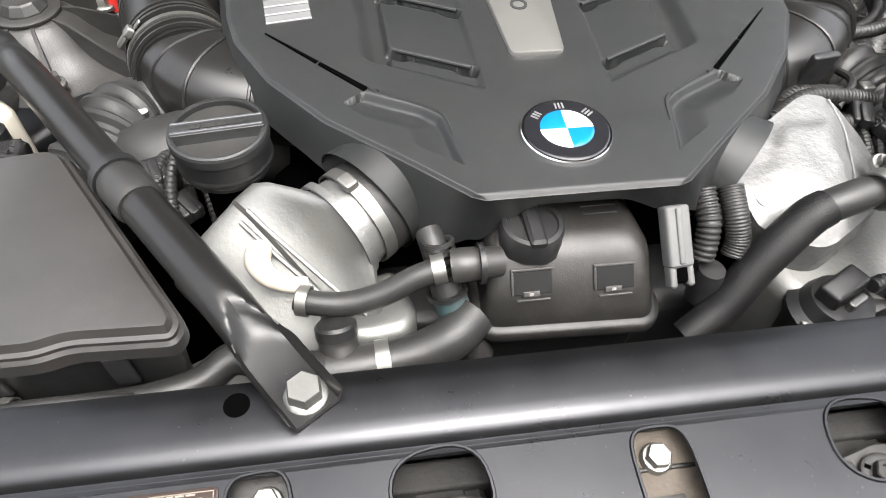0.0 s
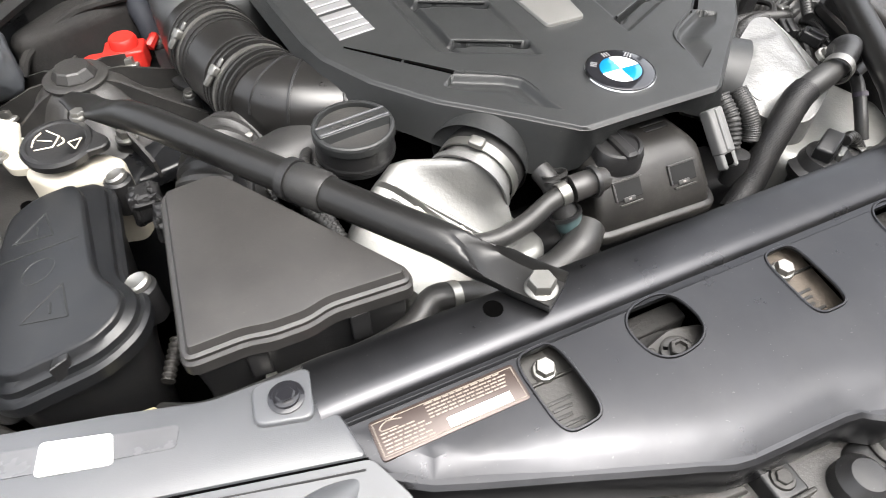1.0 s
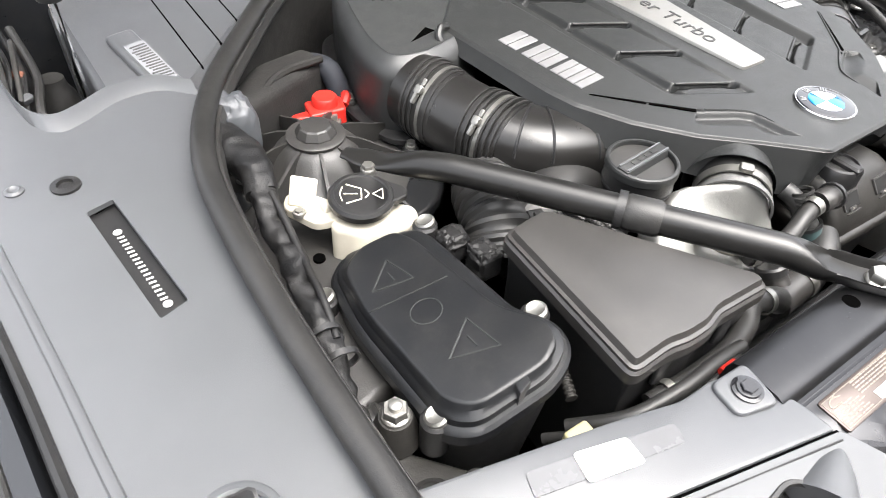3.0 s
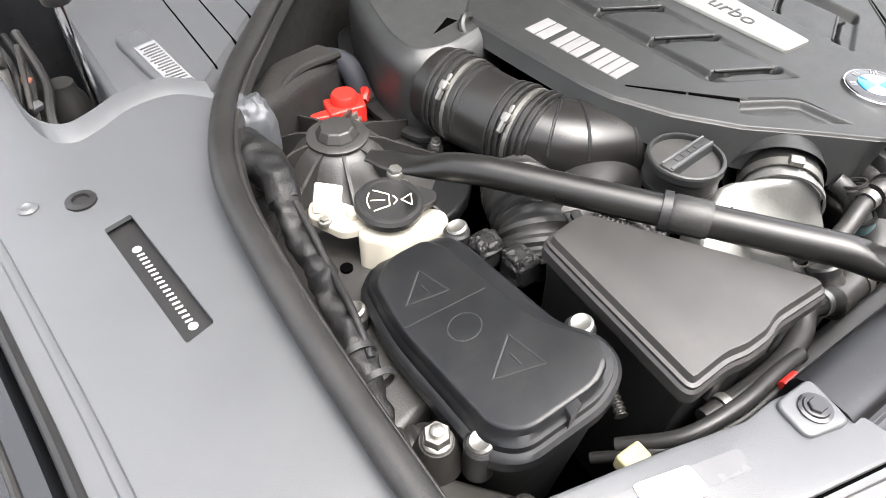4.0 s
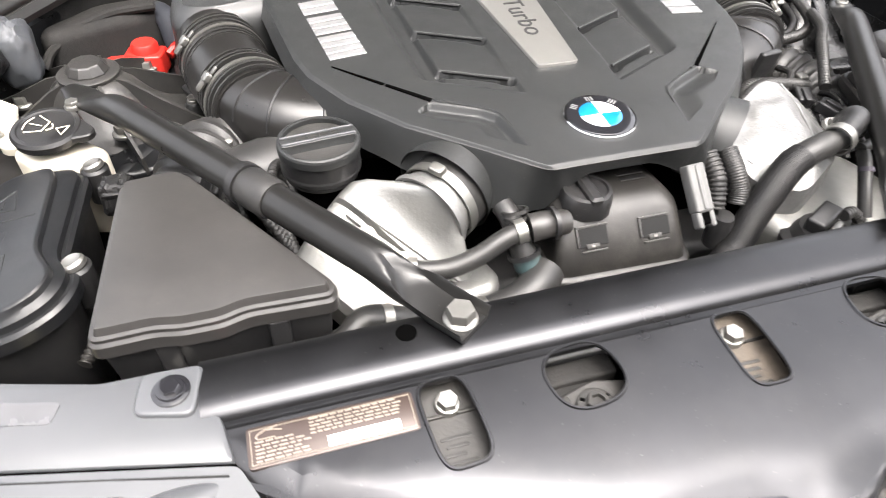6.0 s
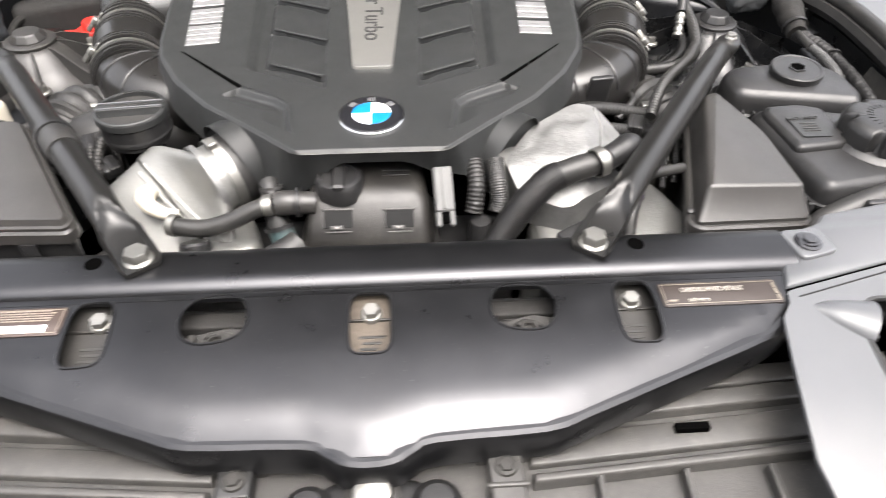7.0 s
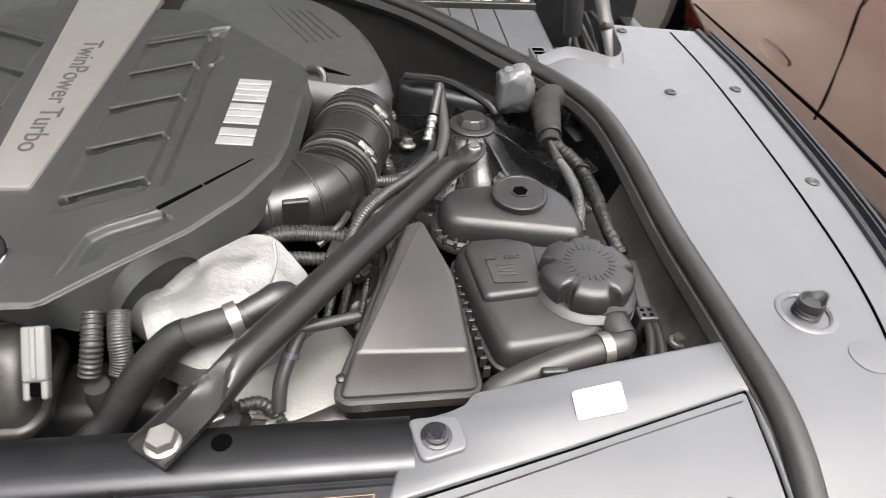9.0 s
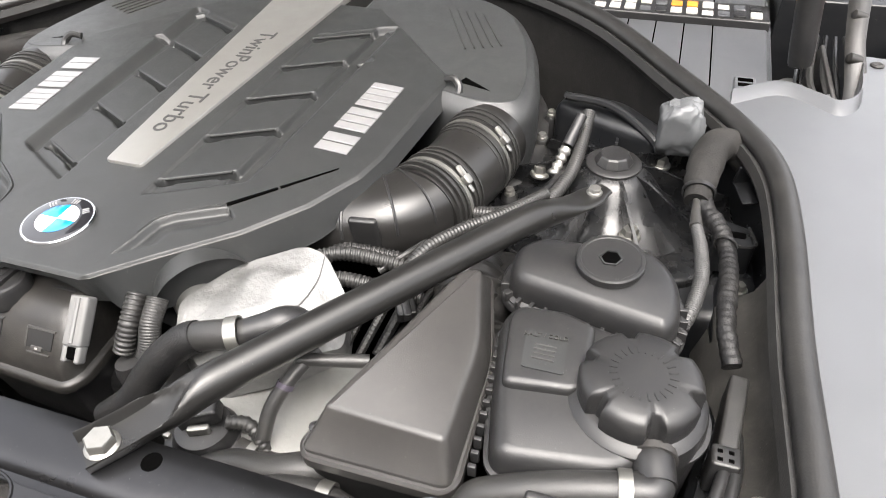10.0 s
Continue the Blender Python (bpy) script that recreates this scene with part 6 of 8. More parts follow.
for x in (-0.046, 0.032):
    fy = 0.222 - (0.122 + 0.006 * (x + 0.093) / 0.161) * 0.1047 / 0.122
    rm = Matrix.Translation((x, fy, 0.8410)) @ Matrix((Vector((1, 0, 0)), Vector((0, 0.663, 0.749)), Vector((0, -0.749, 0.663)))).transposed().to_4x4()
    # raised sheenless plate: the moulded recess's shade is put into its material
    part("recess", moved(box(-0.018, -0.004, -0.006, 0.018, 0.018, 0.0012, 0.0006, 0.001), rm), FELT, tank, "matt black square standing in for a recess's shade")
    part("recess_lip", moved(join(box(-0.0205, 0.018, -0.004, 0.0205, 0.0205, 0.0018, 0.0006, 0.0008), box(-0.010, -0.0065, -0.004, 0.006, -0.001, 0.0026, 0.0006, 0.0008), box(-0.016, -0.0105, -0.004, 0.016, -0.0085, 0.0022, 0.0006, 0.0006), box(-0.0205, -0.004, -0.004, -0.018, 0.018, 0.0018, 0.0006, 0.0006)), rm), PLASTIC_BROWN, tank)
    part("recess_window", moved(box(-0.004, -0.0052, -0.002, 0.000, -0.0025, 0.0030, 0.0002, 0.0003), rm), PALE_MARK, tank)
cap = part("cap", lathe([(0.030, 0.862), (0.030, 0.882), (0.028, 0.887), (0.024, 0.888), (0.023, 0.885), (0.010, 0.885)], 36, Matrix.Translation((-0.043, 0.158, 0)), wave=lambda q, k: 1 + (0.05 * (1 if math.sin(4 * q) > 0.3 else 0) if k < 2 else 0)), PLASTIC, tank, "black screw cap")
part("grip", stack(fillet(rect(-0.051, 0.129, -0.035, 0.187), 0.004), [(0, 0.87), (0, 0.890), (0.003, 0.893)]), PLASTIC, cap)
for k in range(2):
    part("moulded_text_bar", box(0.012, 0.185 - 0.010 * k, 0.868, 0.046, 0.1895 - 0.010 * k, 0.8732, 0.0005, 0.0005), PLASTIC, tank)
part("spigot", tube([(-0.075, 0.136, 0.862), (-0.105, 0.132, 0.867), (-0.120, 0.133, 0.865)], [0.014, 0.016, 0.016], 16), PLASTIC_BROWN, tank)
part("spigot_ring", ring_band((-0.094, 0.131, 0.868), (1, 0, 0), 0.016, 0.005, 0.003), PLASTIC, tank)

ch = thing("coolant_hose", (-0.2, 0.14, 0.84), "thin black rubber hose from the tank to a white elbow", "hose")
part("hose", tube([(-0.128, 0.133, 0.864), (-0.152, 0.130, 0.858), (-0.182, 0.124, 0.846), (-0.215, 0.122, 0.838), (-0.245, 0.126, 0.838), (-0.262, 0.132, 0.840)], 0.0115, 14), RUBBER, ch)
part("clamp", ring_band((-0.132, 0.133, 0.863), (1, 0.05, 0.15), 0.0125, 0.012, 0.0015), STEEL, ch, "steel ear clamp")
part("clamp", ring_band((-0.255, 0.129, 0.839), (1, -0.3, 0.0), 0.0125, 0.010, 0.002), STEEL, ch, "dark steel clamp")
part("elbow", tube([(-0.252, 0.144, 0.842), (-0.269, 0.144, 0.846), (-0.286, 0.151, 0.852), (-0.294, 0.162, 0.858), (-0.295, 0.182, 0.852)], [0.008, 0.008, 0.010, 0.012, 0.012], 14), CREAM, ch, "cream plastic elbow")

tee = thing("tee_hose", (-0.22, 0.09, 0.8), "black rubber tee hose with a steel clamp", "hose")
part("tee", join(tube([(-0.250, 0.078, 0.792), (-0.225, 0.080, 0.792), (-0.190, 0.082, 0.794)], 0.021, 18), tube([(-0.226, 0.082, 0.79), (-0.228, 0.100, 0.806), (-0.229, 0.108, 0.816)], [0.019, 0.018, 0.019], 18)), PLASTIC_BROWN, tee)
part("plug", lathe([(0.0195, -0.004), (0.0195, 0.006), (0.017, 0.009), (0.008, 0.0095)], 24, axis((-0.229, 0.108, 0.816), (-0.05, 0.5, 0.8))), PLASTIC, tee)
part("clamp", ring_band((-0.188, 0.082, 0.794), (1, 0.05, 0.05), 0.021, 0.013, 0.0018), STEEL, tee, "steel ear clamp")
part("hose", tube([(-0.190, 0.082, 0.794), (-0.150, 0.088, 0.797), (-0.120, 0.098, 0.805), (-0.100, 0.116, 0.81)], [0.020, 0.021, 0.022, 0.022], 18), RUBBER, tee)
part("hose", tube([(-0.250, 0.078, 0.800), (-0.290, 0.078, 0.826), (-0.318, 0.082, 0.828), (-0.345, 0.066, 0.822), (-0.390, 0.054, 0.824), (-0.45, 0.050, 0.828), (-0.52, 0.056, 0.82)], [0.018, 0.015, 0.015, 0.014, 0.013, 0.012, 0.011], 14), RUBBER, tee)
part("clamp", ring_band((-0.296, 0.078, 0.827), (1, 0.0, -0.2), 0.0155, 0.010, 0.0016), STEEL, tee, "steel ear clamp")
part("clamp", ring_band((-0.495, 0.054, 0.823), (1, -0.1, 0), 0.0125, 0.010, 0.0018), STEEL, tee)
pipe = thing("breather_pipe", (-0.12, 0.15, 0.8), "ribbed grey vertical breather pipe with a teal paint mark", "pipe")
part("pipe", tube([(-0.137, 0.176, 0.866), (-0.134, 0.164, 0.862), (-0.130, 0.150, 0.852), (-0.124, 0.132, 0.83), (-0.112, 0.116, 0.80), (-0.096, 0.100, 0.76)], [0.013, 0.013, 0.013, 0.015, 0.017, 0.018], 16), RUBBER, pipe)
for k in range(5):
    t = Vector((-0.130, 0.156, 0.873)).lerp(Vector((-0.126, 0.14, 0.846)), k / 4)
    part("ring", ring_band(t, (0.1, -0.5, -0.9), 0.0120, 0.004, 0.003), RUBBER, pipe)
part("paint_mark", ring_band((-0.121, 0.127, 0.822), (0.25, -0.4, -0.8), 0.0155, 0.016, 0.0012), GREENBLUE, pipe)
part("clip", ring_band((-0.1235, 0.131, 0.829), (0.2, -0.4, -0.8), 0.0165, 0.005, 0.003), PLASTIC, pipe)

# left turbo housing: charge pipe, clamp and shield
tl = thing("charge_cooler", (-0.25, 0.18, 0.78), "bright cast aluminium charge cooler housing with a clamped pipe", "charge cooler")
def cooler_body(depth):
    """Cast body that spreads from the round charge pipe to a broad flat box."""
    U, A = Vector((0.612, -0.628, -0.486)).normalized(), Vector((-0.78, -0.58, -0.12)).normalized()
    N = A.cross(U).normalized()
    if N.z < 0:
        N = -N
    A = U.cross(N).normalized() if U.cross(N).x < 0 else N.cross(U).normalized()
    c0 = Vector((-0.195, 0.216, 0.858))
    rows = []
    for q, hw, ht, sink, power in ((0.012, 0.046, 0.046, 0.0, 2.0), (0.030, 0.047, 0.046, 0.0, 2.0), (0.038, 0.060, 0.046, -0.010, 2.6), (0.050, 0.082, 0.040, -0.026, 4.5), (0.060, 0.091, 0.037, -0.034, 6.0),
                                   (0.076, 0.092, 0.036, -0.040, 6.0), (0.082, 0.092, 0.035, -0.042, 6.0), (0.085, 0.092, 0.031, -0.047, 6.0), (0.105, 0.090, 0.030, -0.052, 5.5), (0.128, 0.087, 0.028, -0.056, 5.0), (0.150, 0.082, 0.026, -0.059, 5.0), (0.165, 0.078, 0.025, -0.060, 5.0), (0.172, 0.070, 0.018, -0.062, 4.5)):
        c = c0 + A * q + N * sink
        ring = []
        for k in range(40):
            a = 2 * math.pi * k / 40
            cs, sn = math.cos(a), math.sin(a)
            u, w = hw * math.copysign(abs(cs) ** (2 / power), cs), ht * math.copysign(abs(sn) ** (2 / power), sn)
            p = c + U * u + N * w
            p += N * depth * (noise.noise(p * 28) - 0.5 * abs(noise.noise(p * 60))) * (1 if sn > 0 else 0)
            ring.append(tuple(p))
        rows.append(ring)
    return loft(rows)


part("housing", cooler_body(0.0025), ALU, tl, "cast aluminium housing", sharp=28)
ax = Vector((-0.78, -0.58, -0.12)).normalized()
p0 = Vector((-0.195, 0.216, 0.858))
pts = [p0 - ax * 0.05, p0 - ax * 0.005, p0 + ax * 0.030]
part("charge_pipe", tube([tuple(q) for q in pts], [0.045, 0.046, 0.046], 36, 5), ALU, tl)
part("rubber_sleeve", ring_band(p0 - ax * 0.008, ax, 0.0475, 0.020, 0.003, 40), RUBBER, tl)
part("pipe_clamp", ring_band(p0 + ax * 0.008, ax, 0.049, 0.013, 0.0022, 40), STEEL, tl, "wide steel band clamp")
part("pipe_clamp", ring_band(p0 + ax * 0.032, ax, 0.050, 0.008, 0.003, 40), SHIELD, tl)
up = Vector((-0.2, -0.2, 1)) - ax * Vector((-0.2, -0.2, 1)).dot(ax)
up.normalize()
part("clamp_screw", moved(box(-0.009, -0.007, -0.003, 0.009, 0.007, 0.006, 0.002), Matrix.Translation(p0 + ax * 0.010 + up * 0.052) @ Matrix((up.cross(ax), ax, up)).transposed().to_4x4()), STEEL, tl)
part("lower_cover", stack(fillet(ccw([(-0.335, 0.150), (-0.300, 0.110), (-0.205, 0.095), (-0.165, 0.120), (-0.175, 0.090), (-0.23, 0.078), (-0.36, 0.085), (-0.40, 0.12)]), 0.01, 3), rounded_levels(0.66, 0.752, 0.01)), ALU, tl)
part("lower_lobe", stack(fillet(ccw([(-0.255, 0.150), (-0.170, 0.188), (-0.150, 0.130), (-0.162, 0.106), (-0.205, 0.100), (-0.24, 0.112)]), 0.016, 5), rounded_levels(0.70, 0.808, 0.014)), ALU, tl)
for shift in (0.0, 0.010):
    bead = [Vector((-0.195, 0.216, 0.858)) + Vector((-0.7635, -0.6281, -0.1498)) * (q + shift) + Vector((0.2107, -0.4616, 0.8617)) * h + Vector((0.6104, -0.6264, -0.4848)) * u for q, u, h in ((0.082, -0.072, -0.0065), (0.080, -0.040, -0.0055), (0.076, 0.0, -0.0045), (0.072, 0.040, -0.0035), (0.067, 0.076, -0.004))]
    part("rib", tube([tuple(p + Vector((0, 0, -0.7 * shift))) for p in bead], 0.0028, 8, 4), ALU, tl, "raised seam across the casting")
bp = thing("exhaust_joint", (-0.40, 0.33, 0.8), "grey ribbed metal pipe and wiring behind the oil cap", "pipe")
part("pipe", tube([(-0.30, 0.40, 0.80), (-0.37, 0.365, 0.82), (-0.45, 0.35, 0.81), (-0.50, 0.36, 0.78)], [0.05, 0.05, 0.048, 0.045], 24), RUBBER, bp)
part("bellows", tube([(-0.43, 0.45, 0.80), (-0.46, 0.41, 0.825), (-0.48, 0.36, 0.82), (-0.50, 0.32, 0.79)], 0.052, 28, 8, rib=0.005, pitch=0.016), RUBBER, bp, "ribbed rubber bellows")
for k in range(3):
    part("wire", tube([(-0.36 - 0.02 * k, 0.36, 0.84), (-0.38 - 0.02 * k, 0.31, 0.865 - 0.01 * k), (-0.385 - 0.01 * k, 0.26, 0.85), (-0.37, 0.20, 0.82)], 0.007, 10, rib=0.001, pitch=0.006), RUBBER, bp)
part("connector", box(-0.415, 0.330, 0.835, -0.397, 0.348, 0.856, 0.002), PLASTIC, bp)

wl2 = thing("engine_wiring", (-0.38, 0.33, 0.8), "tangle of black taped wires and plugs beside the intake duct", "wiring")
rnd = random.Random(5)
for k in range(7):
    x0, y0 = -0.34 - 0.022 * k, 0.345 + 0.012 * (k % 3)
    part("wire", tube([(x0, y0 + 0.05, 0.80), (x0 - 0.01, y0, 0.842 + 0.006 * (k % 2)), (x0 - 0.006 + rnd.uniform(-0.01, 0.01), y0 - 0.045, 0.838), (x0 + 0.01, y0 - 0.09, 0.80)], 0.0042 + 0.0012 * (k % 3), 8, 8, rib=0.0007, pitch=0.005), RUBBER if k % 3 else TAPE, wl2)
for x, y, z, a in ((-0.405, 0.300, 0.842, 20), (-0.455, 0.318, 0.838, -15), (-0.375, 0.262, 0.828, 40)):
    plug = part("plug", moved(join(box(-0.012, -0.016, 0.0, 0.012, 0.016, 0.018, 0.003), box(-0.005, -0.020, 0.010, 0.005, 0.010, 0.022, 0.001)), Matrix.Translation((x, y, z)) @ pose(0, 0, 0, 10, 0, a)), PLASTIC, wl2)
part("metal_clip", moved(box(-0.008, -0.004, 0.0, 0.008, 0.004, 0.010, 0.001), Matrix.Translation((-0.432, 0.392, 0.852)) @ pose(0, 0, 0, 20, 0, 30)), STEEL, wl2, "small bright clip")
part("bracket_arm", tube([(-0.44, 0.42, 0.84), (-0.432, 0.395, 0.852), (-0.42, 0.37, 0.84)], 0.003, 8), BRACKET, wl2)
wr2 = thing("engine_wiring", (0.42, 0.33, 0.8), "black ribbed wires and plugs in the gap behind the strut brace", "wiring")
for k in range(6):
    x0, y0 = 0.37 + 0.02 * k, 0.31 + 0.010 * (k % 3)
    part("wire", tube([(x0, y0 + 0.06, 0.80), (x0 + 0.006, y0 + 0.01, 0.838 - 0.006 * (k % 2)), (x0 + 0.002, y0 - 0.04, 0.83), (x0 - 0.012, y0 - 0.09, 0.80)], 0.0045 + 0.0012 * (k % 3), 8, 8, rib=0.0007, pitch=0.005), RUBBER if k % 2 else TAPE, wr2)
for x, y, z, a in ((0.395, 0.318, 0.838, -20), (0.420, 0.290, 0.832, 30)):
    part("plug", moved(join(box(-0.012, -0.016, 0.0, 0.012, 0.016, 0.018, 0.003), box(-0.005, -0.020, 0.010, 0.005, 0.010, 0.022, 0.001)), Matrix.Translation((x, y, z)) @ pose(0, 0, 0, 10, 0, a)), PLASTIC, wr2)
part("cast_duct", stack(fillet(ccw([(0.40, 0.24), (0.47, 0.26), (0.51, 0.44), (0.47, 0.47), (0.43, 0.40)]), 0.02, 4), rounded_levels(0.62, 0.815, 0.02)), BRACKET, wr2, "dusty brown duct below the wiring")

# right turbo side
tr = thing("charge_cooler", (0.28, 0.2, 0.78), "charge cooler under a bright crumpled aluminium heat shield", "charge cooler")
def shield_z(x, y):
    """Folded sheet: a broad face, one falling to the wing, one falling to the front, with dents."""
    p = Vector((x, y, 0))
    broad = 0.874 + 0.08 * (x - 0.2) + 0.15 * (y - 0.2)
    wing = 0.889 - 0.62 * (x - 0.318) + 0.30 * (y - 0.28)
    nose = 0.862 + 0.85 * (y - 0.158 + 0.25 * (x - 0.24))
    k = 220.0
    low = -math.log(math.exp(-k * broad) + math.exp(-k * wing) + math.exp(-k * nose)) / k
    pad = 0.0035 * (1 - smooth(-0.006, 0.004, sd_poly([(0.212, 0.205), (0.250, 0.262), (0.300, 0.262), (0.296, 0.205), (0.255, 0.180)], x, y)))
    return low + pad + 0.0022 * noise.noise(p * 34) - 0.0016 * abs(noise.noise(p * 75))


shield_poly = fillet([(0.176, 0.200), (0.222, 0.262), (0.288, 0.302), (0.318, 0.300), (0.362, 0.262), (0.372, 0.215), (0.325, 0.168), (0.255, 0.128), (0.190, 0.158)], [0.012, 0.02, 0.016, 0.012, 0.01, 0.01, 0.012, 0.02, 0.012], 4)
part("shield", sheet(shield_poly, [], shield_z, 0.045, 0.007), SHIELD, tr, "dented bright folded heat shield", sharp=30)
part("shield_seam", tube([(x, y, shield_z(x, y) + 0.001) for x, y in ((0.318, 0.295), (0.322, 0.262), (0.314, 0.225), (0.300, 0.190))], 0.0018, 6), SHIELD, tr)
part("housing", stack(fillet(ccw([(0.20, 0.16), (0.24, 0.075), (0.40, 0.062), (0.46, 0.11), (0.40, 0.24), (0.30, 0.22)]), 0.03, 4), rounded_levels(0.62, 0.805, 0.02, 4), lambda x, y: 0.10 * (y - 0.15)), ALU, tr, "cast aluminium housing")
part("charge_pipe", tube([(0.150, 0.250, 0.846), (0.190, 0.220, 0.838), (0.225, 0.194, 0.830)], [0.034, 0.034, 0.034], 32), ALU, tr)
part("stamp_ring", moved(lathe([(0.014, 0), (0.014, 0.0015), (0.011, 0.0018), (0.010, 0.0005)], 24), axis((0.205, 0.185, 0.867), (0.1, -0.35, 1))), SHIELD, tr)
part("bolt", hexbolt((0.330, 0.200, 0.884), (0, -0.3, 1), 0.008, 0.008), STEEL, tr)

wh = thing("water_hose", (0.25, 0.12, 0.85), "thick matt black rubber water hose with a steel clamp", "hose")
part("hose", tube([(0.312, 0.164, 0.902), (0.296, 0.156, 0.900), (0.262, 0.150, 0.893), (0.232, 0.146, 0.884)], [0.0150, 0.0155, 0.0165, 0.0165], 20), RUBBER, wh)
part("braided_sleeve", tube([(0.240, 0.147, 0.887), (0.222, 0.142, 0.879), (0.196, 0.130, 0.856), (0.172, 0.118, 0.826), (0.150, 0.104, 0.796), (0.115, 0.090, 0.770)], [0.0180, 0.0188, 0.0190, 0.0188, 0.0180, 0.017], 22, 10, rib=0.00018, pitch=0.0016), TAPE, wh, "matt braided sleeve")
part("clamp", ring_band((0.288, 0.150, 0.902), (0.9, 0.4, 0.1), 0.0175, 0.013, 0.002), STEEL, wh, "steel ear clamp")
part("elbow", tube([(0.300, 0.156, 0.903), (0.318, 0.166, 0.906), (0.332, 0.176, 0.906), (0.340, 0.186, 0.894), (0.341, 0.191, 0.868)], [0.015, 0.016, 0.018, 0.019, 0.019], 18, 8), PLASTIC, wh, "moulded plastic elbow")
for z in (0.872, 0.880, 0.888):
    part("elbow_ring", ring_band((0.3405, 0.1885 - (z - 0.872) * 0.3, z), (0, -0.2, 1), 0.0185, 0.004, 0.0022), PLASTIC, wh)
pu = thing("water_pump_valve", (0.30, 0.09, 0.82), "round black valve with plug and bright metal clips", "valve")
part("body", lathe([(0.040, 0.72), (0.042, 0.780), (0.046, 0.786), (0.046, 0.796), (0.036, 0.801), (0.030, 0.815), (0.018, 0.818)], 32, Matrix.Translation((0.262, 0.088, 0.0))), PLASTIC, pu)
part("plug", moved(box(-0.022, -0.012, 0.0, 0.024, 0.012, 0.022, 0.004), Matrix.Translation((0.258, 0.094, 0.816)) @ pose(0, 0, 0, 0, -8, 25)), PLASTIC, pu)
part("plug_clip", moved(box(-0.012, -0.004, 0.0, 0.012, 0.004, 0.012, 0.002), Matrix.Translation((0.266, 0.078, 0.816)) @ pose(0, 0, 0, 0, 0, 25)), STEEL, pu)
for q in (200, 300, 20):
    a = radians(q)
    part("metal_clip", box(0.262 + 0.043 * math.cos(a) - 0.004, 0.088 + 0.043 * math.sin(a) - 0.003, 0.778, 0.262 + 0.043 * math.cos(a) + 0.004, 0.088 + 0.043 * math.sin(a) + 0.003, 0.803, 0.001, 0.001), STEEL, pu)
part("cable", tube([(0.290, 0.094, 0.825), (0.312, 0.100, 0.82), (0.330, 0.092, 0.80), (0.34, 0.08, 0.77)], 0.008, 10, rib=0.001, pitch=0.006), RUBBER, pu)
part("outlet", tube([(0.300, 0.086, 0.785), (0.33, 0.08, 0.785), (0.345, 0.076, 0.785)], [0.018, 0.018, 0.02], 16), PLASTIC_BROWN, pu)
part("spring_clamp", ring_band((0.322, 0.083, 0.785), (1, -0.15, 0), 0.0205, 0.010, 0.002), STEEL, pu)
rh = thing("radiator_hose", (0.40, 0.06, 0.8), "black moulded radiator hose running under the filter box", "hose")
part("hose", tube([(0.252, 0.028, 0.775), (0.275, 0.045, 0.792), (0.310, 0.062, 0.800), (0.350, 0.064, 0.805), (0.395, 0.078, 0.808), (0.43, 0.10, 0.80)], [0.017, 0.018, 0.018, 0.018, 0.020, 0.020], 18), RUBBER, rh)
part("thin_hose", tube([(0.362, 0.180, 0.868), (0.350, 0.150, 0.862), (0.335, 0.118, 0.840), (0.330, 0.095, 0.812)], 0.0085, 12), RUBBER, rh)
part("thin_hose", tube([(0.348, 0.160, 0.870), (0.372, 0.168, 0.868), (0.42, 0.185, 0.862)], 0.0075, 12), RUBBER, rh)
part("violet_mark", ring_band((0.344, 0.136, 0.855), (0.2, 0.6, 0.6), 0.0088, 0.006, 0.0008), M("violet_mark", (0.05, 0.042, 0.058), 0.6), rh)
part("lower_hose", tube([(0.330, 0.030, 0.80), (0.37, 0.045, 0.812), (0.415, 0.050, 0.815), (0.450, 0.045, 0.81)], 0.016, 16), RUBBER, rh)
part("white_clamp", ring_band((0.425, 0.049, 0.815), (1, 0, 0), 0.017, 0.014, 0.002), STEEL, rh)
con = thing("wiring_plug", (0.10, 0.12, 0.83), "grey plastic wiring plug and ribbed conduits below the cover edge", "wiring plug")
PALE = M("pale_grey_plastic", (0.085, 0.085, 0.084), 0.6, bump=0.2, dust=0.15)
pm = Matrix.Translation((0.090, 0.130, 0.872)) @ pose(0, 0, 0, -46, 0, 4)
part("plug", moved(join(box(-0.013, -0.008, -0.022, 0.011, 0.010, 0.036, 0.003), box(-0.013, -0.006, -0.040, -0.006, 0.008, -0.020, 0.002), box(0.004, -0.006, -0.040, 0.011, 0.008, -0.020, 0.002), box(-0.004, -0.010, -0.018, 0.002, -0.006, 0.034, 0.001)), pm), PALE, con, "pale grey forked plug housing")
part("plug_lock", moved(box(-0.007, -0.006, -0.036, 0.005, 0.006, -0.020, 0.002), pm), DARK, con)
for x, dx, rr, pp in ((0.132, 0.0, 0.0120, 0.0055), (0.160, 0.004, 0.0125, 0.003)):
    part("conduit", tube([(x, 0.185, 0.885), (x + 0.002, 0.160, 0.868), (x + dx, 0.146, 0.850), (x - 0.003 + dx, 0.138, 0.836)], rr, 16, 8, rib=0.0014 if pp > 0.004 else 0.0006, pitch=pp), RUBBER, con)
part("boot", lathe([(0.014, -0.03), (0.016, 0.0), (0.013, 0.015)], 16, Matrix.Translation((0.138, 0.128, 0.815))), PLASTIC, con)
con2 = thing("wiring_conduit", (0.36, 0.36, 0.83), "ribbed black wiring conduits beneath the intake duct", "wiring conduit")
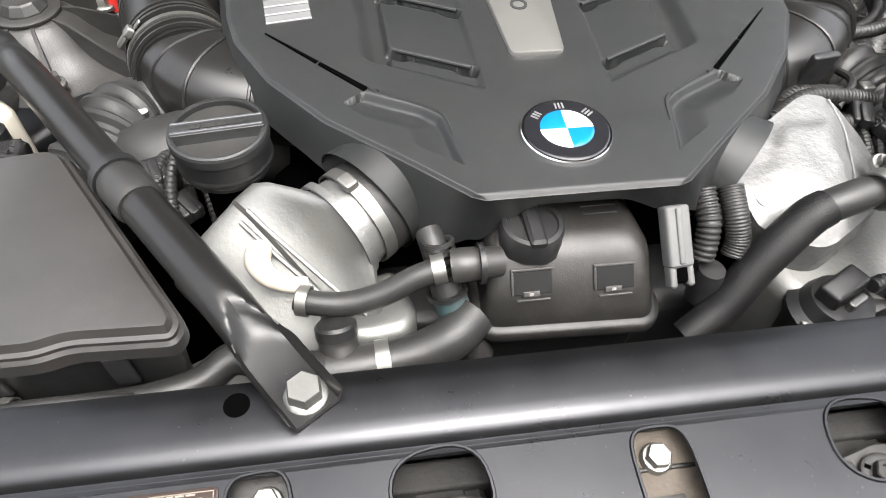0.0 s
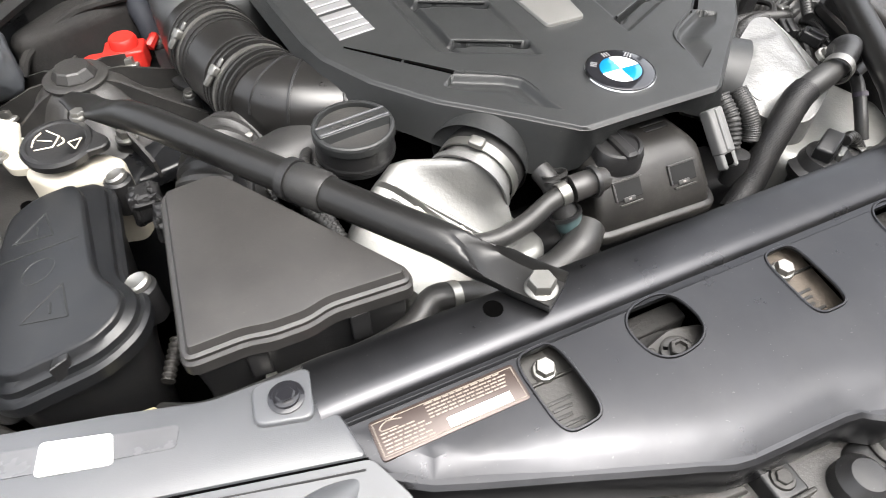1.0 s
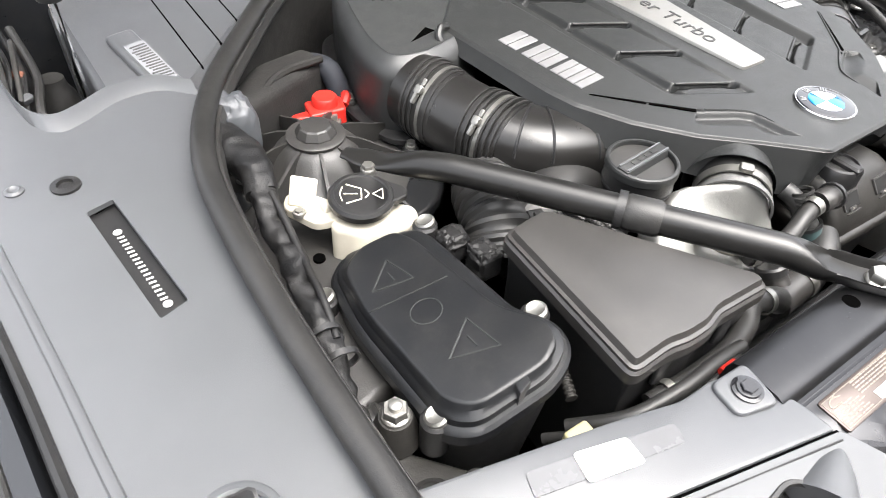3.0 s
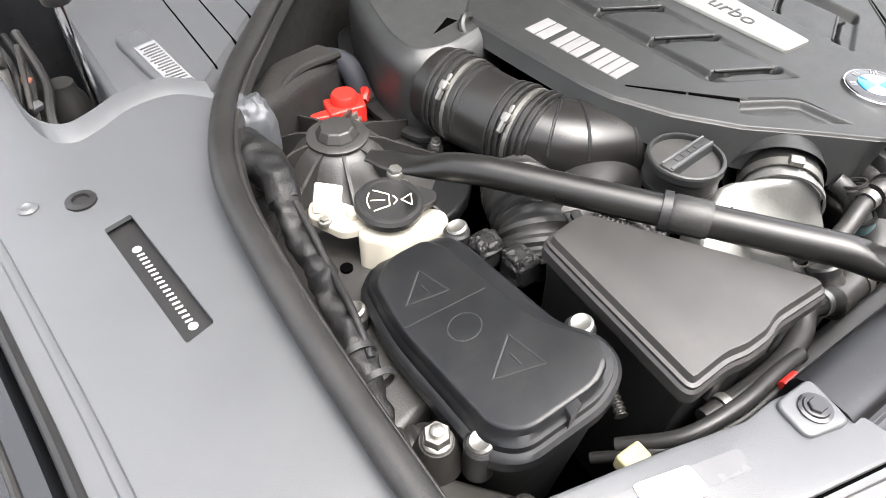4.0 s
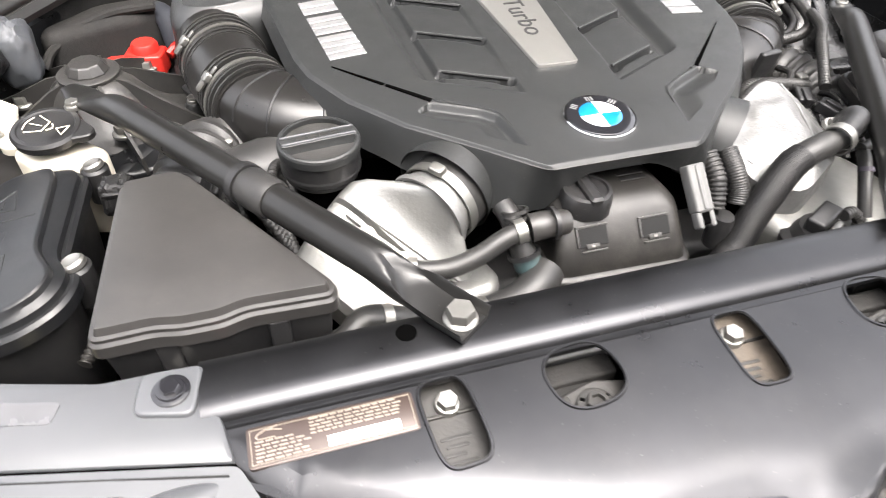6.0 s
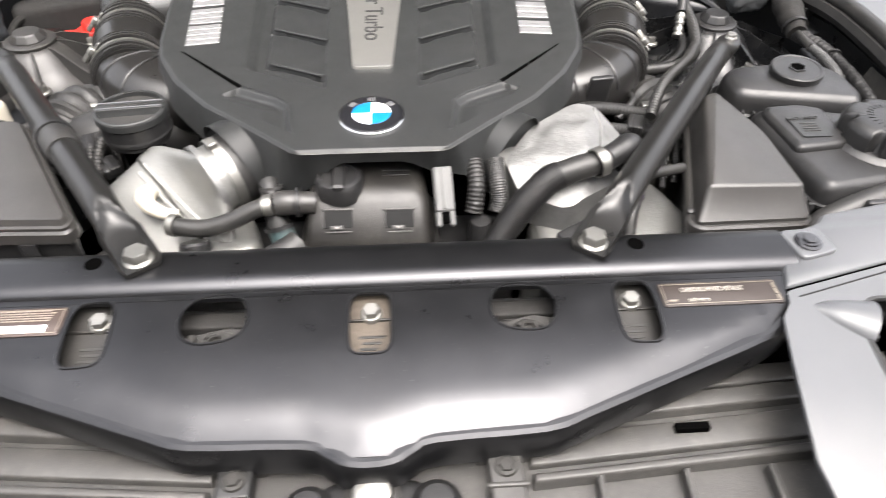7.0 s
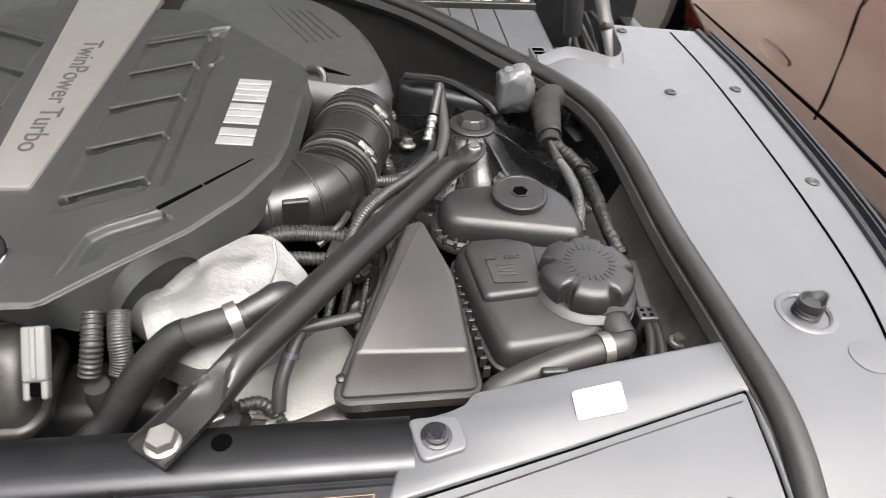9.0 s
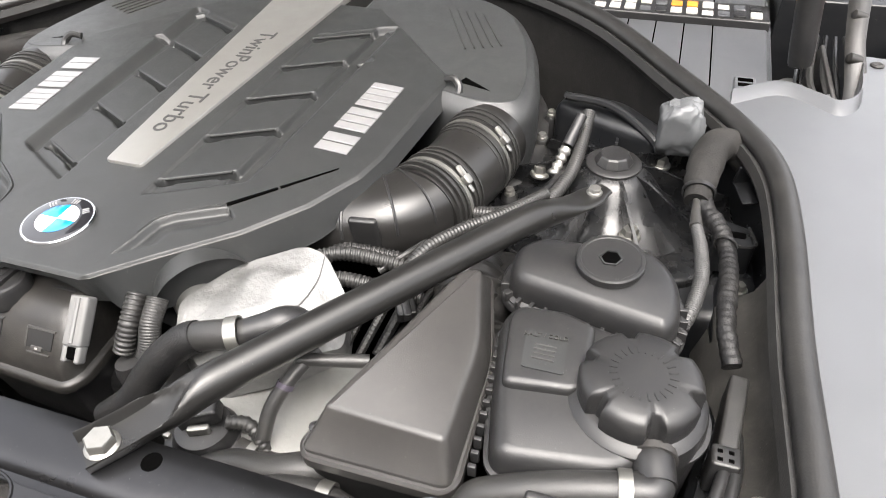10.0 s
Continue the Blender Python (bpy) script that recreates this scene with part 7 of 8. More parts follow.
for k, (y, z) in enumerate(((0.330, 0.862), (0.350, 0.852), (0.300, 0.846))):
    part("conduit", tube([(0.265 + 0.02 * k, y - 0.03, z), (0.32, y, z + 0.006), (0.38, y + 0.012, z - 0.005), (0.43, y + 0.02, z - 0.02)], 0.010, 14, 8, rib=0.0014, pitch=0.006), RUBBER, con2)
part("metal_clip", box(0.415, 0.352, 0.845, 0.432, 0.368, 0.858, 0.003), STEEL, con2)
part("wire", tube([(0.37, 0.33, 0.85), (0.40, 0.36, 0.862), (0.41, 0.40, 0.85)], 0.005, 8), RUBBER, con2)
part("down_pipe", tube([(0.44, 0.46, 0.80), (0.46, 0.42, 0.81), (0.48, 0.36, 0.80), (0.50, 0.30, 0.76)], 0.05, 24, 8, rib=0.004, pitch=0.016), RUBBER, con2)


# ---- right: relay box, brake and coolant reservoirs ----
rb = thing("relay_box", (0.47, 0.18, 0.8), "dark plastic relay box with a tapered raised lid", "relay box")
base = [(0.478, 0.345), (0.512, 0.352), (0.548, 0.222), (0.552, 0.078), (0.540, 0.064), (0.402, 0.062), (0.390, 0.078)]
base = ccw(fillet(base, [0.014, 0.014, 0.02, 0.014, 0.012, 0.012, 0.014], 5))
part("flange", stack(base, [(0.0, 0.846), (0.0, 0.858), (0.003, 0.861), (0.007, 0.861)]), PLASTIC_BROWN, rb)
topp = [(0.484, 0.312), (0.508, 0.320), (0.536, 0.212), (0.537, 0.091), (0.411, 0.095)]
lower = [(0.481, 0.336), (0.511, 0.344), (0.544, 0.220), (0.546, 0.070), (0.397, 0.068)]
def rounded(poly, r):
    return ccw(fillet(poly, r, 5))
ring_z = [(lower, 0.860, [0.010, 0.010, 0.02, 0.012, 0.012]), (lower, 0.866, [0.010, 0.010, 0.02, 0.012, 0.012]), (topp, 0.892, [0.010, 0.010, 0.02, 0.010, 0.010])]
rings = [[(x, y, z) for x, y in rounded(p, r)] for p, z, r in ring_z]
inner = rounded(topp, [0.010, 0.010, 0.02, 0.010, 0.010])
for i, z in ((0.0015, 0.8965), (0.004, 0.8990), (0.008, 0.9000)):
    rings.append([(x, y, z + 0.02 * (y - 0.1) * 0.3) for x, y in offset(inner, i)])
part("lid", loft(rings), PLASTIC_BROWN, rb)
part("body", stack(base, [(0.03, 0.62), (0.010, 0.80), (0.004, 0.847)]), PLASTIC, rb)
part("clip", lathe([(0.006, 0), (0.006, 0.004), (0.003, 0.006)], 10, Matrix.Translation((0.400, 0.095, 0.86))), PLASTIC, rb)
part("connector_block", stack(fillet(rect(0.435, 0.325, 0.535, 0.44), 0.02), rounded_levels(0.60, 0.83, 0.015)), LINER, rb, "dusty brown side of the wheel-arch duct")

br = thing("brake_fluid_reservoir", (0.63, 0.34, 0.85), "black brake fluid reservoir with crimped rim and flat cap", "fluid reservoir")
bp2 = [(0.532, 0.312), (0.526, 0.372), (0.552, 0.402), (0.690, 0.412), (0.730, 0.365), (0.734, 0.300), (0.716, 0.272)]
bp2 = ccw(fillet(bp2, [0.028, 0.028, 0.03, 0.035, 0.03, 0.03, 0.03], 6))
bz = lambda x, y: 0.03 * (x - 0.63) + 0.05 * (y - 0.34)
part("cover", stack(bp2, [(0.0, 0.858), (0.0, 0.866), (0.006, 0.868), (0.0068, 0.882), (0.0085, 0.891), (0.012, 0.897), (0.017, 0.9005), (0.022, 0.902)], bz), PLASTIC, br, sharp=50)
part("rim", stack(bp2, [(-0.004, 0.855), (-0.004, 0.861), (-0.002, 0.8635), (0.004, 0.864)], bz), PLASTIC, br, "crimped rim")
part("body", stack(bp2, [(0.03, 0.66), (0.014, 0.78), (0.012, 0.86)], bz), DARK, br)
n = len(bp2)
cum = 0.0
nxt = 0.0
for i in range(n):
    p, q = Vector(bp2[i]), Vector(bp2[(i + 1) % n])
    L = (q - p).length
    while nxt < cum + L:
        c = p.lerp(q, (nxt - cum) / L)
        if c.y < 0.34:
            e = (q - p).normalized()
            m = Matrix.Translation((c.x, c.y, 0.866 + bz(c.x, c.y))) @ pose(0, 0, 0, 0, 0, math.degrees(math.atan2(e.y, e.x)))
            part("crimp", moved(box(-0.0022, -0.0035, -0.004, 0.0022, 0.006, 0.009, 0.0008, 0.0008), m), PLASTIC, br)
        nxt += 0.0165
    cum += L
cm = Matrix.Translation((0.645, 0.360, 0.905)) @ pose(0, 0, 0, 3, -2, 0)
cap = part("cap", lathe([(0.036, -0.004), (0.0385, 0.002), (0.0385, 0.008), (0.0370, 0.0095), (0.0335, 0.0098), (0.0325, 0.0088), (0.014, 0.0088)], 48, cm), PLASTIC, br, "flat round cap with a hexagon socket")
part("hex_socket", lathe([(0.0135, 0.0085), (0.0135, 0.0108), (0.0115, 0.0110), (0.0110, 0.0092)], 6, cm), COVER, cap)
part("socket_floor", lathe([(0.0108, 0.0086), (0.0106, 0.0098)], 6, cm), DARK, cap)

cr2 = thing("coolant_reservoir", (0.66, 0.18, 0.82), "black coolant reservoir with a large lobed screw cap", "coolant reservoir")
rp2 = [(0.572, 0.096), (0.555, 0.180), (0.542, 0.262), (0.552, 0.288), (0.605, 0.292), (0.715, 0.268), (0.764, 0.225), (0.760, 0.176), (0.720, 0.146), (0.690, 0.112)]
rp2 = ccw(fillet(rp2, [0.022, 0.02, 0.022, 0.022, 0.02, 0.04, 0.04, 0.04, 0.02, 0.022], 5))
part("shell", stack(rp2, [(0.0, 0.855), (0.001, 0.868), (0.0028, 0.878), (0.0065, 0.885), (0.011, 0.8885), (0.016, 0.890)], lambda x, y: 0.02 * (y - 0.18)), PLASTIC, cr2, sharp=50)
part("rear_step", stack(fillet(ccw([(0.566, 0.172), (0.554, 0.262), (0.562, 0.276), (0.610, 0.280), (0.644, 0.268), (0.644, 0.186), (0.632, 0.180)]), 0.010, 4), rounded_levels(0.86, 0.8995, 0.008), lambda x, y: 0.02 * (y - 0.18)), PLASTIC, cr2)
part("lower_shell", stack(rp2, [(0.03, 0.62), (0.004, 0.76), (0.0, 0.852), (-0.004, 0.853), (-0.004, 0.858), (0.0, 0.859)]), PLASTIC, cr2)
for k in range(12):
    y = 0.095 + 0.0145 * k
    part("seam_tooth", box(0.5605 - 0.0011 * k * 1.05 - 0.006, y, 0.85, 0.5605 - 0.0011 * k * 1.05 + 0.002, y + 0.005, 0.866, 0.001, 0.001), PLASTIC, cr2)
part("neck", lathe([(0.064, 0.860), (0.064, 0.890), (0.057, 0.896), (0.052, 0.897)], 48, Matrix.Translation((0.692, 0.194, 0))), PLASTIC, cr2)
cap = part("cap", lathe([(0.053, 0.893), (0.0565, 0.896), (0.0570, 0.914), (0.0555, 0.920), (0.051, 0.9245), (0.044, 0.927), (0.030, 0.9278), (0.010, 0.928)], 120, Matrix.Translation((0.692, 0.196, 0)), wave=lambda q, k: 1 - ((0.0, 0.13, 0.17, 0.19, 0.15, 0.06, 0, 0)[k] * smooth(0.62, 0.93, math.cos(6 * q + 1.2)))), PLASTIC, cr2, "large lobed screw cap", sharp=45)
for q in range(24):
    a = 2 * math.pi * q / 24
    part("moulded_mark", moved(stack(rect(-0.0010, -0.004, 0.0010, 0.004), [(0, 0), (0, 0.0008)]), Matrix.Translation((0.692 + 0.027 * math.cos(a), 0.196 + 0.027 * math.sin(a), 0.9278)) @ pose(0, 0, 0, 0, 0, math.degrees(a) - 90)), PLASTIC, cap)
sc = [(0.580, 0.194), (0.622, 0.194), (0.618, 0.242), (0.576, 0.242)]
part("scale_plate", stack(fillet(ccw(sc), 0.004), [(0, 0.90), (0, 0.9012)], lambda x, y: 0.02 * (y - 0.18)), COVER, cr2)
text_on("moulded_text", "KALT / COLD", 0.0075, flat_pose(0.597, 0.236, 0.9035, 4, 1.1), TOWER, cr2)
for k in range(4):
    part("scale_bar", box(0.588, 0.206 + 0.006 * k, 0.90, 0.610, 0.2075 + 0.006 * k, 0.9032, 0.0004, 0.0004), TOWER, cr2)
part("outlet", join(tube([(0.708, 0.160, 0.878), (0.713, 0.138, 0.882), (0.717, 0.116, 0.880)], [0.016, 0.0185, 0.018], 20), tube([(0.718, 0.120, 0.880), (0.714, 0.110, 0.880), (0.698, 0.106, 0.880)], 0.016, 18)), PLASTIC, cr2, "black quick-fit outlet")
part("outlet_ring", ring_band((0.712, 0.143, 0.881), (-0.1, 1, 0.0), 0.018, 0.007, 0.004), PLASTIC_BROWN, cr2)
fh = thing("filler_hose", (0.63, 0.07, 0.84), "glossy black filler hose with a steel clamp", "hose")
part("hose", tube([(0.704, 0.107, 0.880), (0.680, 0.102, 0.878), (0.640, 0.094, 0.872), (0.595, 0.084, 0.860), (0.562, 0.074, 0.842), (0.545, 0.05, 0.80)], 0.0165, 20), RUBBER, fh)
part("clamp", ring_band((0.692, 0.1045, 0.879), (1, 0.15, 0.05), 0.0172, 0.012, 0.0018), STEEL, fh, "steel ear clamp")
part("bracket", box(0.612, 0.070, 0.835, 0.642, 0.080, 0.885, 0.003), PLASTIC, fh)

# wiring along the right inner wing
hr = thing("wiring_harness", (0.74, 0.5, 0.85), "taped black wiring harness along the inner wing with braided cable", "wiring harness")
part("thick_sleeve", uneven(tube([(0.800, 0.640, 0.885), (0.782, 0.650, 0.900), (0.758, 0.640, 0.908), (0.744, 0.605, 0.906), (0.738, 0.562, 0.896), (0.736, 0.530, 0.886)], [0.020, 0.022, 0.0235, 0.0235, 0.021, 0.016], 24, 10), 0.0026, 0.02), LINER, hr, "thick matt rubber sleeve", sharp=60)
part("sleeve_band", ring_band((0.737, 0.545, 0.891), (0.05, 1, 0.25), 0.0192, 0.006, 0.002), PLASTIC, hr)
part("loom", uneven(tube([(0.737, 0.548, 0.884), (0.750, 0.520, 0.880), (0.768, 0.490, 0.876), (0.778, 0.450, 0.870), (0.779, 0.400, 0.866), (0.778, 0.345, 0.860), (0.788, 0.300, 0.845)], [0.016, 0.0125, 0.0115, 0.0105, 0.0115, 0.0105, 0.011], 18, 12, rib=0.0006, pitch=0.009), 0.0015, 0.012), TAPE, hr, sharp=60)
part("braided_cable", tube([(0.736, 0.530, 0.888), (0.736, 0.490, 0.886), (0.744, 0.445, 0.882), (0.748, 0.400, 0.872), (0.740, 0.355, 0.856), (0.725, 0.325, 0.835)], [0.005, 0.0065, 0.0085, 0.0088, 0.0088, 0.008], 14, 8, rib=0.0006, pitch=0.0026), BRAID, hr, "grey braided cable")
part("cable_end", tube([(0.735, 0.545, 0.890), (0.735, 0.515, 0.889), (0.737, 0.478, 0.885)], [0.004, 0.0045, 0.0085], 12), TOWER, hr)
part("cable_tie", ring_band((0.774, 0.468, 0.873), (0.3, 1, 0.1), 0.0125, 0.004, 0.0016), PLASTIC, hr)
part("line", tube([(0.572, 0.690, 0.905), (0.572, 0.640, 0.890), (0.568, 0.570, 0.876), (0.545, 0.500, 0.868), (0.505, 0.470, 0.862), (0.455, 0.470, 0.855)], 0.0095, 14, 8, rib=0.0007, pitch=0.0045), RUBBER, hr, "ribbed black line")
part("line", tube([(0.560, 0.640, 0.862), (0.552, 0.580, 0.862), (0.530, 0.520, 0.860), (0.49, 0.490, 0.852), (0.44, 0.492, 0.842)], 0.0065, 12, 8), TAPE, hr)
part("line", tube([(0.545, 0.560, 0.852), (0.520, 0.505, 0.850), (0.48, 0.480, 0.846), (0.43, 0.482, 0.838)], 0.0055, 12, 8), TAPE, hr)
part("air_line", tube([(0.545, 0.505, 0.880), (0.505, 0.437, 0.890), (0.461, 0.385, 0.893), (0.430, 0.342, 0.890), (0.408, 0.300, 0.872)], 0.0085, 12, 10, rib=0.0009, pitch=0.0048), RUBBER, hr, "corrugated black conduit")
vt = thing("service_valve", (0.572, 0.65, 0.9), "silver brass service valve on a dark line", "service valve")
part("valve", tube([(0.542, 0.575, 0.862), (0.548, 0.592, 0.876), (0.553, 0.608, 0.890)], [0.010, 0.008, 0.010], 12, 6, rib=0.002, pitch=0.011), STEEL, vt)
part("cap", tube([(0.554, 0.611, 0.892), (0.566, 0.650, 0.921)], [0.0085, 0.0075], 12), PLASTIC, vt, "black dust cap")
fb2 = thing("foil_pouch", (0.70, 0.69, 0.9), "crumpled pale grey foil wrapped connector", "connector wrap")
def crumple(c, size, seed, power=0.45):
    """A boxy wrapped lump with folds."""
    g = lathe([(math.cos(t), math.sin(t)) for t in np.linspace(-1.45, 1.45, 26)], 44)
    v = []
    for p in g[0]:
        q = Vector(p)
        u = Vector([math.copysign(abs(w) ** power, w) for w in q])
        k = 1 + 0.20 * noise.noise(q * 1.1 + Vector((seed, 0, 0))) - 0.22 * abs(noise.noise(u * 1.9 + Vector((0, seed, 0)))) - 0.10 * abs(noise.noise(u * 4.5))
        v.append((c[0] + u.x * size[0] * k, c[1] + u.y * size[1] * k, c[2] + u.z * size[2] * k))
    return v, g[1]
part("wrap", crumple((0.705, 0.680, 0.905), (0.034, 0.027, 0.044), 3, 0.6), FOIL, fb2, sharp=50)
fl = thing("foil_pouch", (-0.705, 0.68, 0.9), "crumpled grey plastic wrapped connector under the seal", "connector wrap")
part("wrap", crumple((-0.712, 0.680, 0.872), (0.030, 0.036, 0.050), 8, 0.7), FOIL_DULL, fl, sharp=70)

# ledge, strap and twin cables beside the reservoirs
lg = thing("wing_ledge", (0.79, 0.3, 0.75), "dusty black pressed ledge along the inner wing", "inner wing")
part("ledge", stack(fillet(ccw([(0.735, 0.06), (0.83, 0.03), (0.835, 0.50), (0.80, 0.56), (0.775, 0.48), (0.78, 0.30)]), 0.02, 4), rounded_levels(0.60, 0.80, 0.02)), BAY, lg)
for x, y in ((0.806, 0.47), (0.80, 0.30), (0.815, 0.150)):
    part("stud", hexbolt((x, y, 0.803 if y > 0.2 else 0.832), (0, 0, 1), 0.008, 0.010), STEEL, lg)
part("strap", stack(fillet(ccw([(0.772, 0.185), (0.792, 0.185), (0.805, 0.285), (0.786, 0.288)]), 0.004, 3), rounded_levels(0.80, 0.850, 0.004)), RUBBER, lg, "flat black rubber strap")
part("strap_clip", box(0.768, 0.172, 0.80, 0.795, 0.196, 0.851, 0.003), PLASTIC, lg)
# black squares on the clip, shade of its holes put into colour
for k in range(4):
    part("clip_hole_shade", box(0.773 + 0.010 * (k % 2), 0.177 + 0.009 * (k // 2), 0.848, 0.778 + 0.010 * (k % 2), 0.181 + 0.009 * (k // 2), 0.8518, 0.0004, 0.0008), DARK, lg)
tc = thing("twin_cables", (0.77, 0.14, 0.8), "two thin glossy black cables curving along the inner wing", "cables")
for k in range(2):
    part("cable", tube([(0.70 + 0.004 * k, 0.055 - 0.014 * k, 0.815), (0.735 + 0.010 * k, 0.075 - 0.010 * k, 0.83), (0.765 + 0.012 * k, 0.120 - 0.006 * k, 0.838), (0.782 + 0.010 * k, 0.175, 0.838), (0.79 + 0.008 * k, 0.23, 0.82)], 0.0065, 10), PLASTIC, tc)
bl = thing("wing_bracket", (0.80, 0.52, 0.85), "small black pressed bracket with slots on the inner wing", "bracket")
part("plate", stack(fillet(ccw([(0.765, 0.500), (0.818, 0.505), (0.812, 0.545), (0.770, 0.560)]), 0.008, 3), rounded_levels(0.80, 0.846, 0.004)), BAY, bl)
# black bar on the solid plate, painted as a slot's shade
part("slot", box(0.778, 0.520, 0.838, 0.806, 0.532, 0.8475, 0.001), DARK, bl)
part("edge", tube([(0.768, 0.505, 0.846), (0.815, 0.508, 0.846), (0.810, 0.545, 0.846)], 0.0025, 6), PLASTIC, bl)
part("hook_plate", moved(join(box(-0.016, -0.022, -0.002, 0.016, 0.022, 0.002, 0.001), box(-0.016, 0.016, 0.0, 0.016, 0.022, 0.030, 0.002)), Matrix.Translation((0.806, 0.605, 0.862)) @ pose(0, 0, 0, 12, 0, 20)), BAY, bl)

# pressed floor of the left inner wing
ll = thing("wing_ledge", (-0.79, 0.35, 0.75), "dusty black pressed ledge along the inner wing with fixing holes", "inner wing")
part("ledge", uneven(stack(fillet(ccw([(-0.835, 0.20), (-0.70, 0.24), (-0.70, 0.40), (-0.62, 0.44), (-0.62, 0.56), (-0.74, 0.60), (-0.83, 0.50)]), 0.02, 4), rounded_levels(0.60, 0.800, 0.012)), 0.003, 0.05), TOWER, ll)
part("step", stack(fillet(ccw([(-0.835, 0.30), (-0.785, 0.31), (-0.775, 0.47), (-0.80, 0.53), (-0.835, 0.52)]), 0.015, 4), rounded_levels(0.79, 0.835, 0.010)), TOWER, ll)
# black discs on the uncut ledge stand for the shade of fixing holes
for x, y in ((-0.705, 0.445), (-0.72, 0.30)):
    part("hole", lathe([(0.008, 0.795), (0.008, 0.8045), (0.006, 0.805)], 16, Matrix.Translation((x, y, 0))), DARK, ll)
for x, y, z in ((-0.80, 0.40, 0.838), (-0.795, 0.33, 0.838)):
    part("stud", hexbolt((x, y, z), (0, 0, 1), 0.007, 0.009), STEEL, ll)
part("clip", tube([(-0.80, 0.50, 0.84), (-0.79, 0.53, 0.85), (-0.775, 0.55, 0.845), (-0.77, 0.53, 0.835)], 0.005, 8), BRACKET, ll)

# wiring along the left inner wing
hl = thing("wiring_harness", (-0.75, 0.45, 0.85), "dusty taped wiring harness along the inner wing with cable ties", "wiring harness")
part("thick_loom", uneven(tube([(-0.740, 0.670, 0.870), (-0.742, 0.610, 0.888), (-0.735, 0.555, 0.890), (-0.742, 0.510, 0.878)], [0.024, 0.026, 0.023, 0.018], 22, 14), 0.006, 0.020), TAPE, hl, sharp=60)
part("loom", uneven(tube([(-0.740, 0.520, 0.880), (-0.752, 0.460, 0.862), (-0.752, 0.410, 0.852), (-0.765, 0.350, 0.850), (-0.770, 0.290, 0.838), (-0.785, 0.22, 0.80)], [0.018, 0.014, 0.016, 0.0145, 0.016, 0.012], 20, 16), 0.0055, 0.016, 3.0), TAPE, hl, sharp=60)
part("loose_wire", tube([(-0.735, 0.500, 0.885), (-0.738, 0.455, 0.874), (-0.744, 0.400, 0.862), (-0.752, 0.340, 0.862), (-0.762, 0.285, 0.848)], 0.0048, 10, 8), TAPE, hl)
for y in (0.300, 0.262):
    part("cable_tie", ring_band((-0.770, y, 0.842), (0.1, 1, 0.2), 0.0185, 0.007, 0.0025), PLASTIC, hl)
part("bellows", tube([(-0.800, 0.215, 0.79), (-0.765, 0.205, 0.79), (-0.735, 0.200, 0.775)], 0.024, 18, 8, rib=0.004, pitch=0.011), RUBBER, hl, "ribbed rubber sleeve")
mb = thing("mounting_bracket", (-0.77, 0.13, 0.8), "dusty cast bracket with a large hexagon bolt", "mounting bracket")
part("plate", stack(fillet(ccw([(-0.835, 0.230), (-0.800, 0.215), (-0.748, 0.150), (-0.690, 0.085), (-0.665, 0.050), (-0.70, 0.035), (-0.80, 0.055), (-0.845, 0.12)]), 0.012, 4), rounded_levels(0.76, 0.800, 0.006), lambda x, y: -0.1 * (x + 0.76)), BRACKET, mb)
part("boss", lathe([(0.027, 0.79), (0.020, 0.818), (0.017, 0.826)], 24, Matrix.Translation((-0.756, 0.178, 0.012))), BRACKET, mb)
part("bolt", join(hexbolt((-0.756, 0.178, 0.842), (0, 0, 1), 0.0135, 0.011, 1.12), lathe([(0.007, 0.852), (0.007, 0.859), (0.004, 0.861)], 12, Matrix.Translation((-0.756, 0.178, 0)))), STEEL, mb, "large yellowish zinc hexagon bolt")
part("nut", hexbolt((-0.715, 0.093, 0.802), (0, 0, 1), 0.009, 0.008), LINER, mb)
part("rubber_cup", lathe([(0.024, 0.79), (0.024, 0.812), (0.018, 0.816), (0.010, 0.806)], 24, Matrix.Translation((-0.765, 0.095, 0))), RUBBER, mb)
lw = thing("front_cable_set", (-0.5, 0.05, 0.8), "thin cables with red and yellow markers behind the radiator support", "cables")
part("cable", tube([(-0.60, 0.09, 0.80), (-0.56, 0.052, 0.835), (-0.50, 0.040, 0.850), (-0.44, 0.042, 0.850), (-0.39, 0.044, 0.84)], 0.008, 12), RUBBER, lw)
part("cable", tube([(-0.62, 0.10, 0.78), (-0.585, 0.062, 0.815), (-0.52, 0.034, 0.835), (-0.46, 0.030, 0.845), (-0.415, 0.03, 0.852)], 0.006, 12), RUBBER, lw)
part("red_sleeve", tube([(-0.455, 0.028, 0.858), (-0.435, 0.028, 0.860)], 0.006, 12), RED, lw)
part("yellow_clip", box(-0.628, 0.055, 0.815, -0.598, 0.075, 0.835, 0.003), YELLOW, lw)
part("silver_plug", tube([(-0.568, 0.146, 0.828), (-0.586, 0.104, 0.822)], 0.007, 12, 6, rib=0.0015, pitch=0.006), BRACKET, lw)
for (x, y, z, k) in ((-0.566, 0.350, 0.835, 1), (-0.545, 0.312, 0.830, 2)):
    kn = thing("foam_lump", (x, y, z), "small grey fibrous packing lump beside the control unit", "packing")
    part("lump", crumple((x, y, z), (0.020, 0.020, 0.022), k), TAPE, kn, sharp=20)

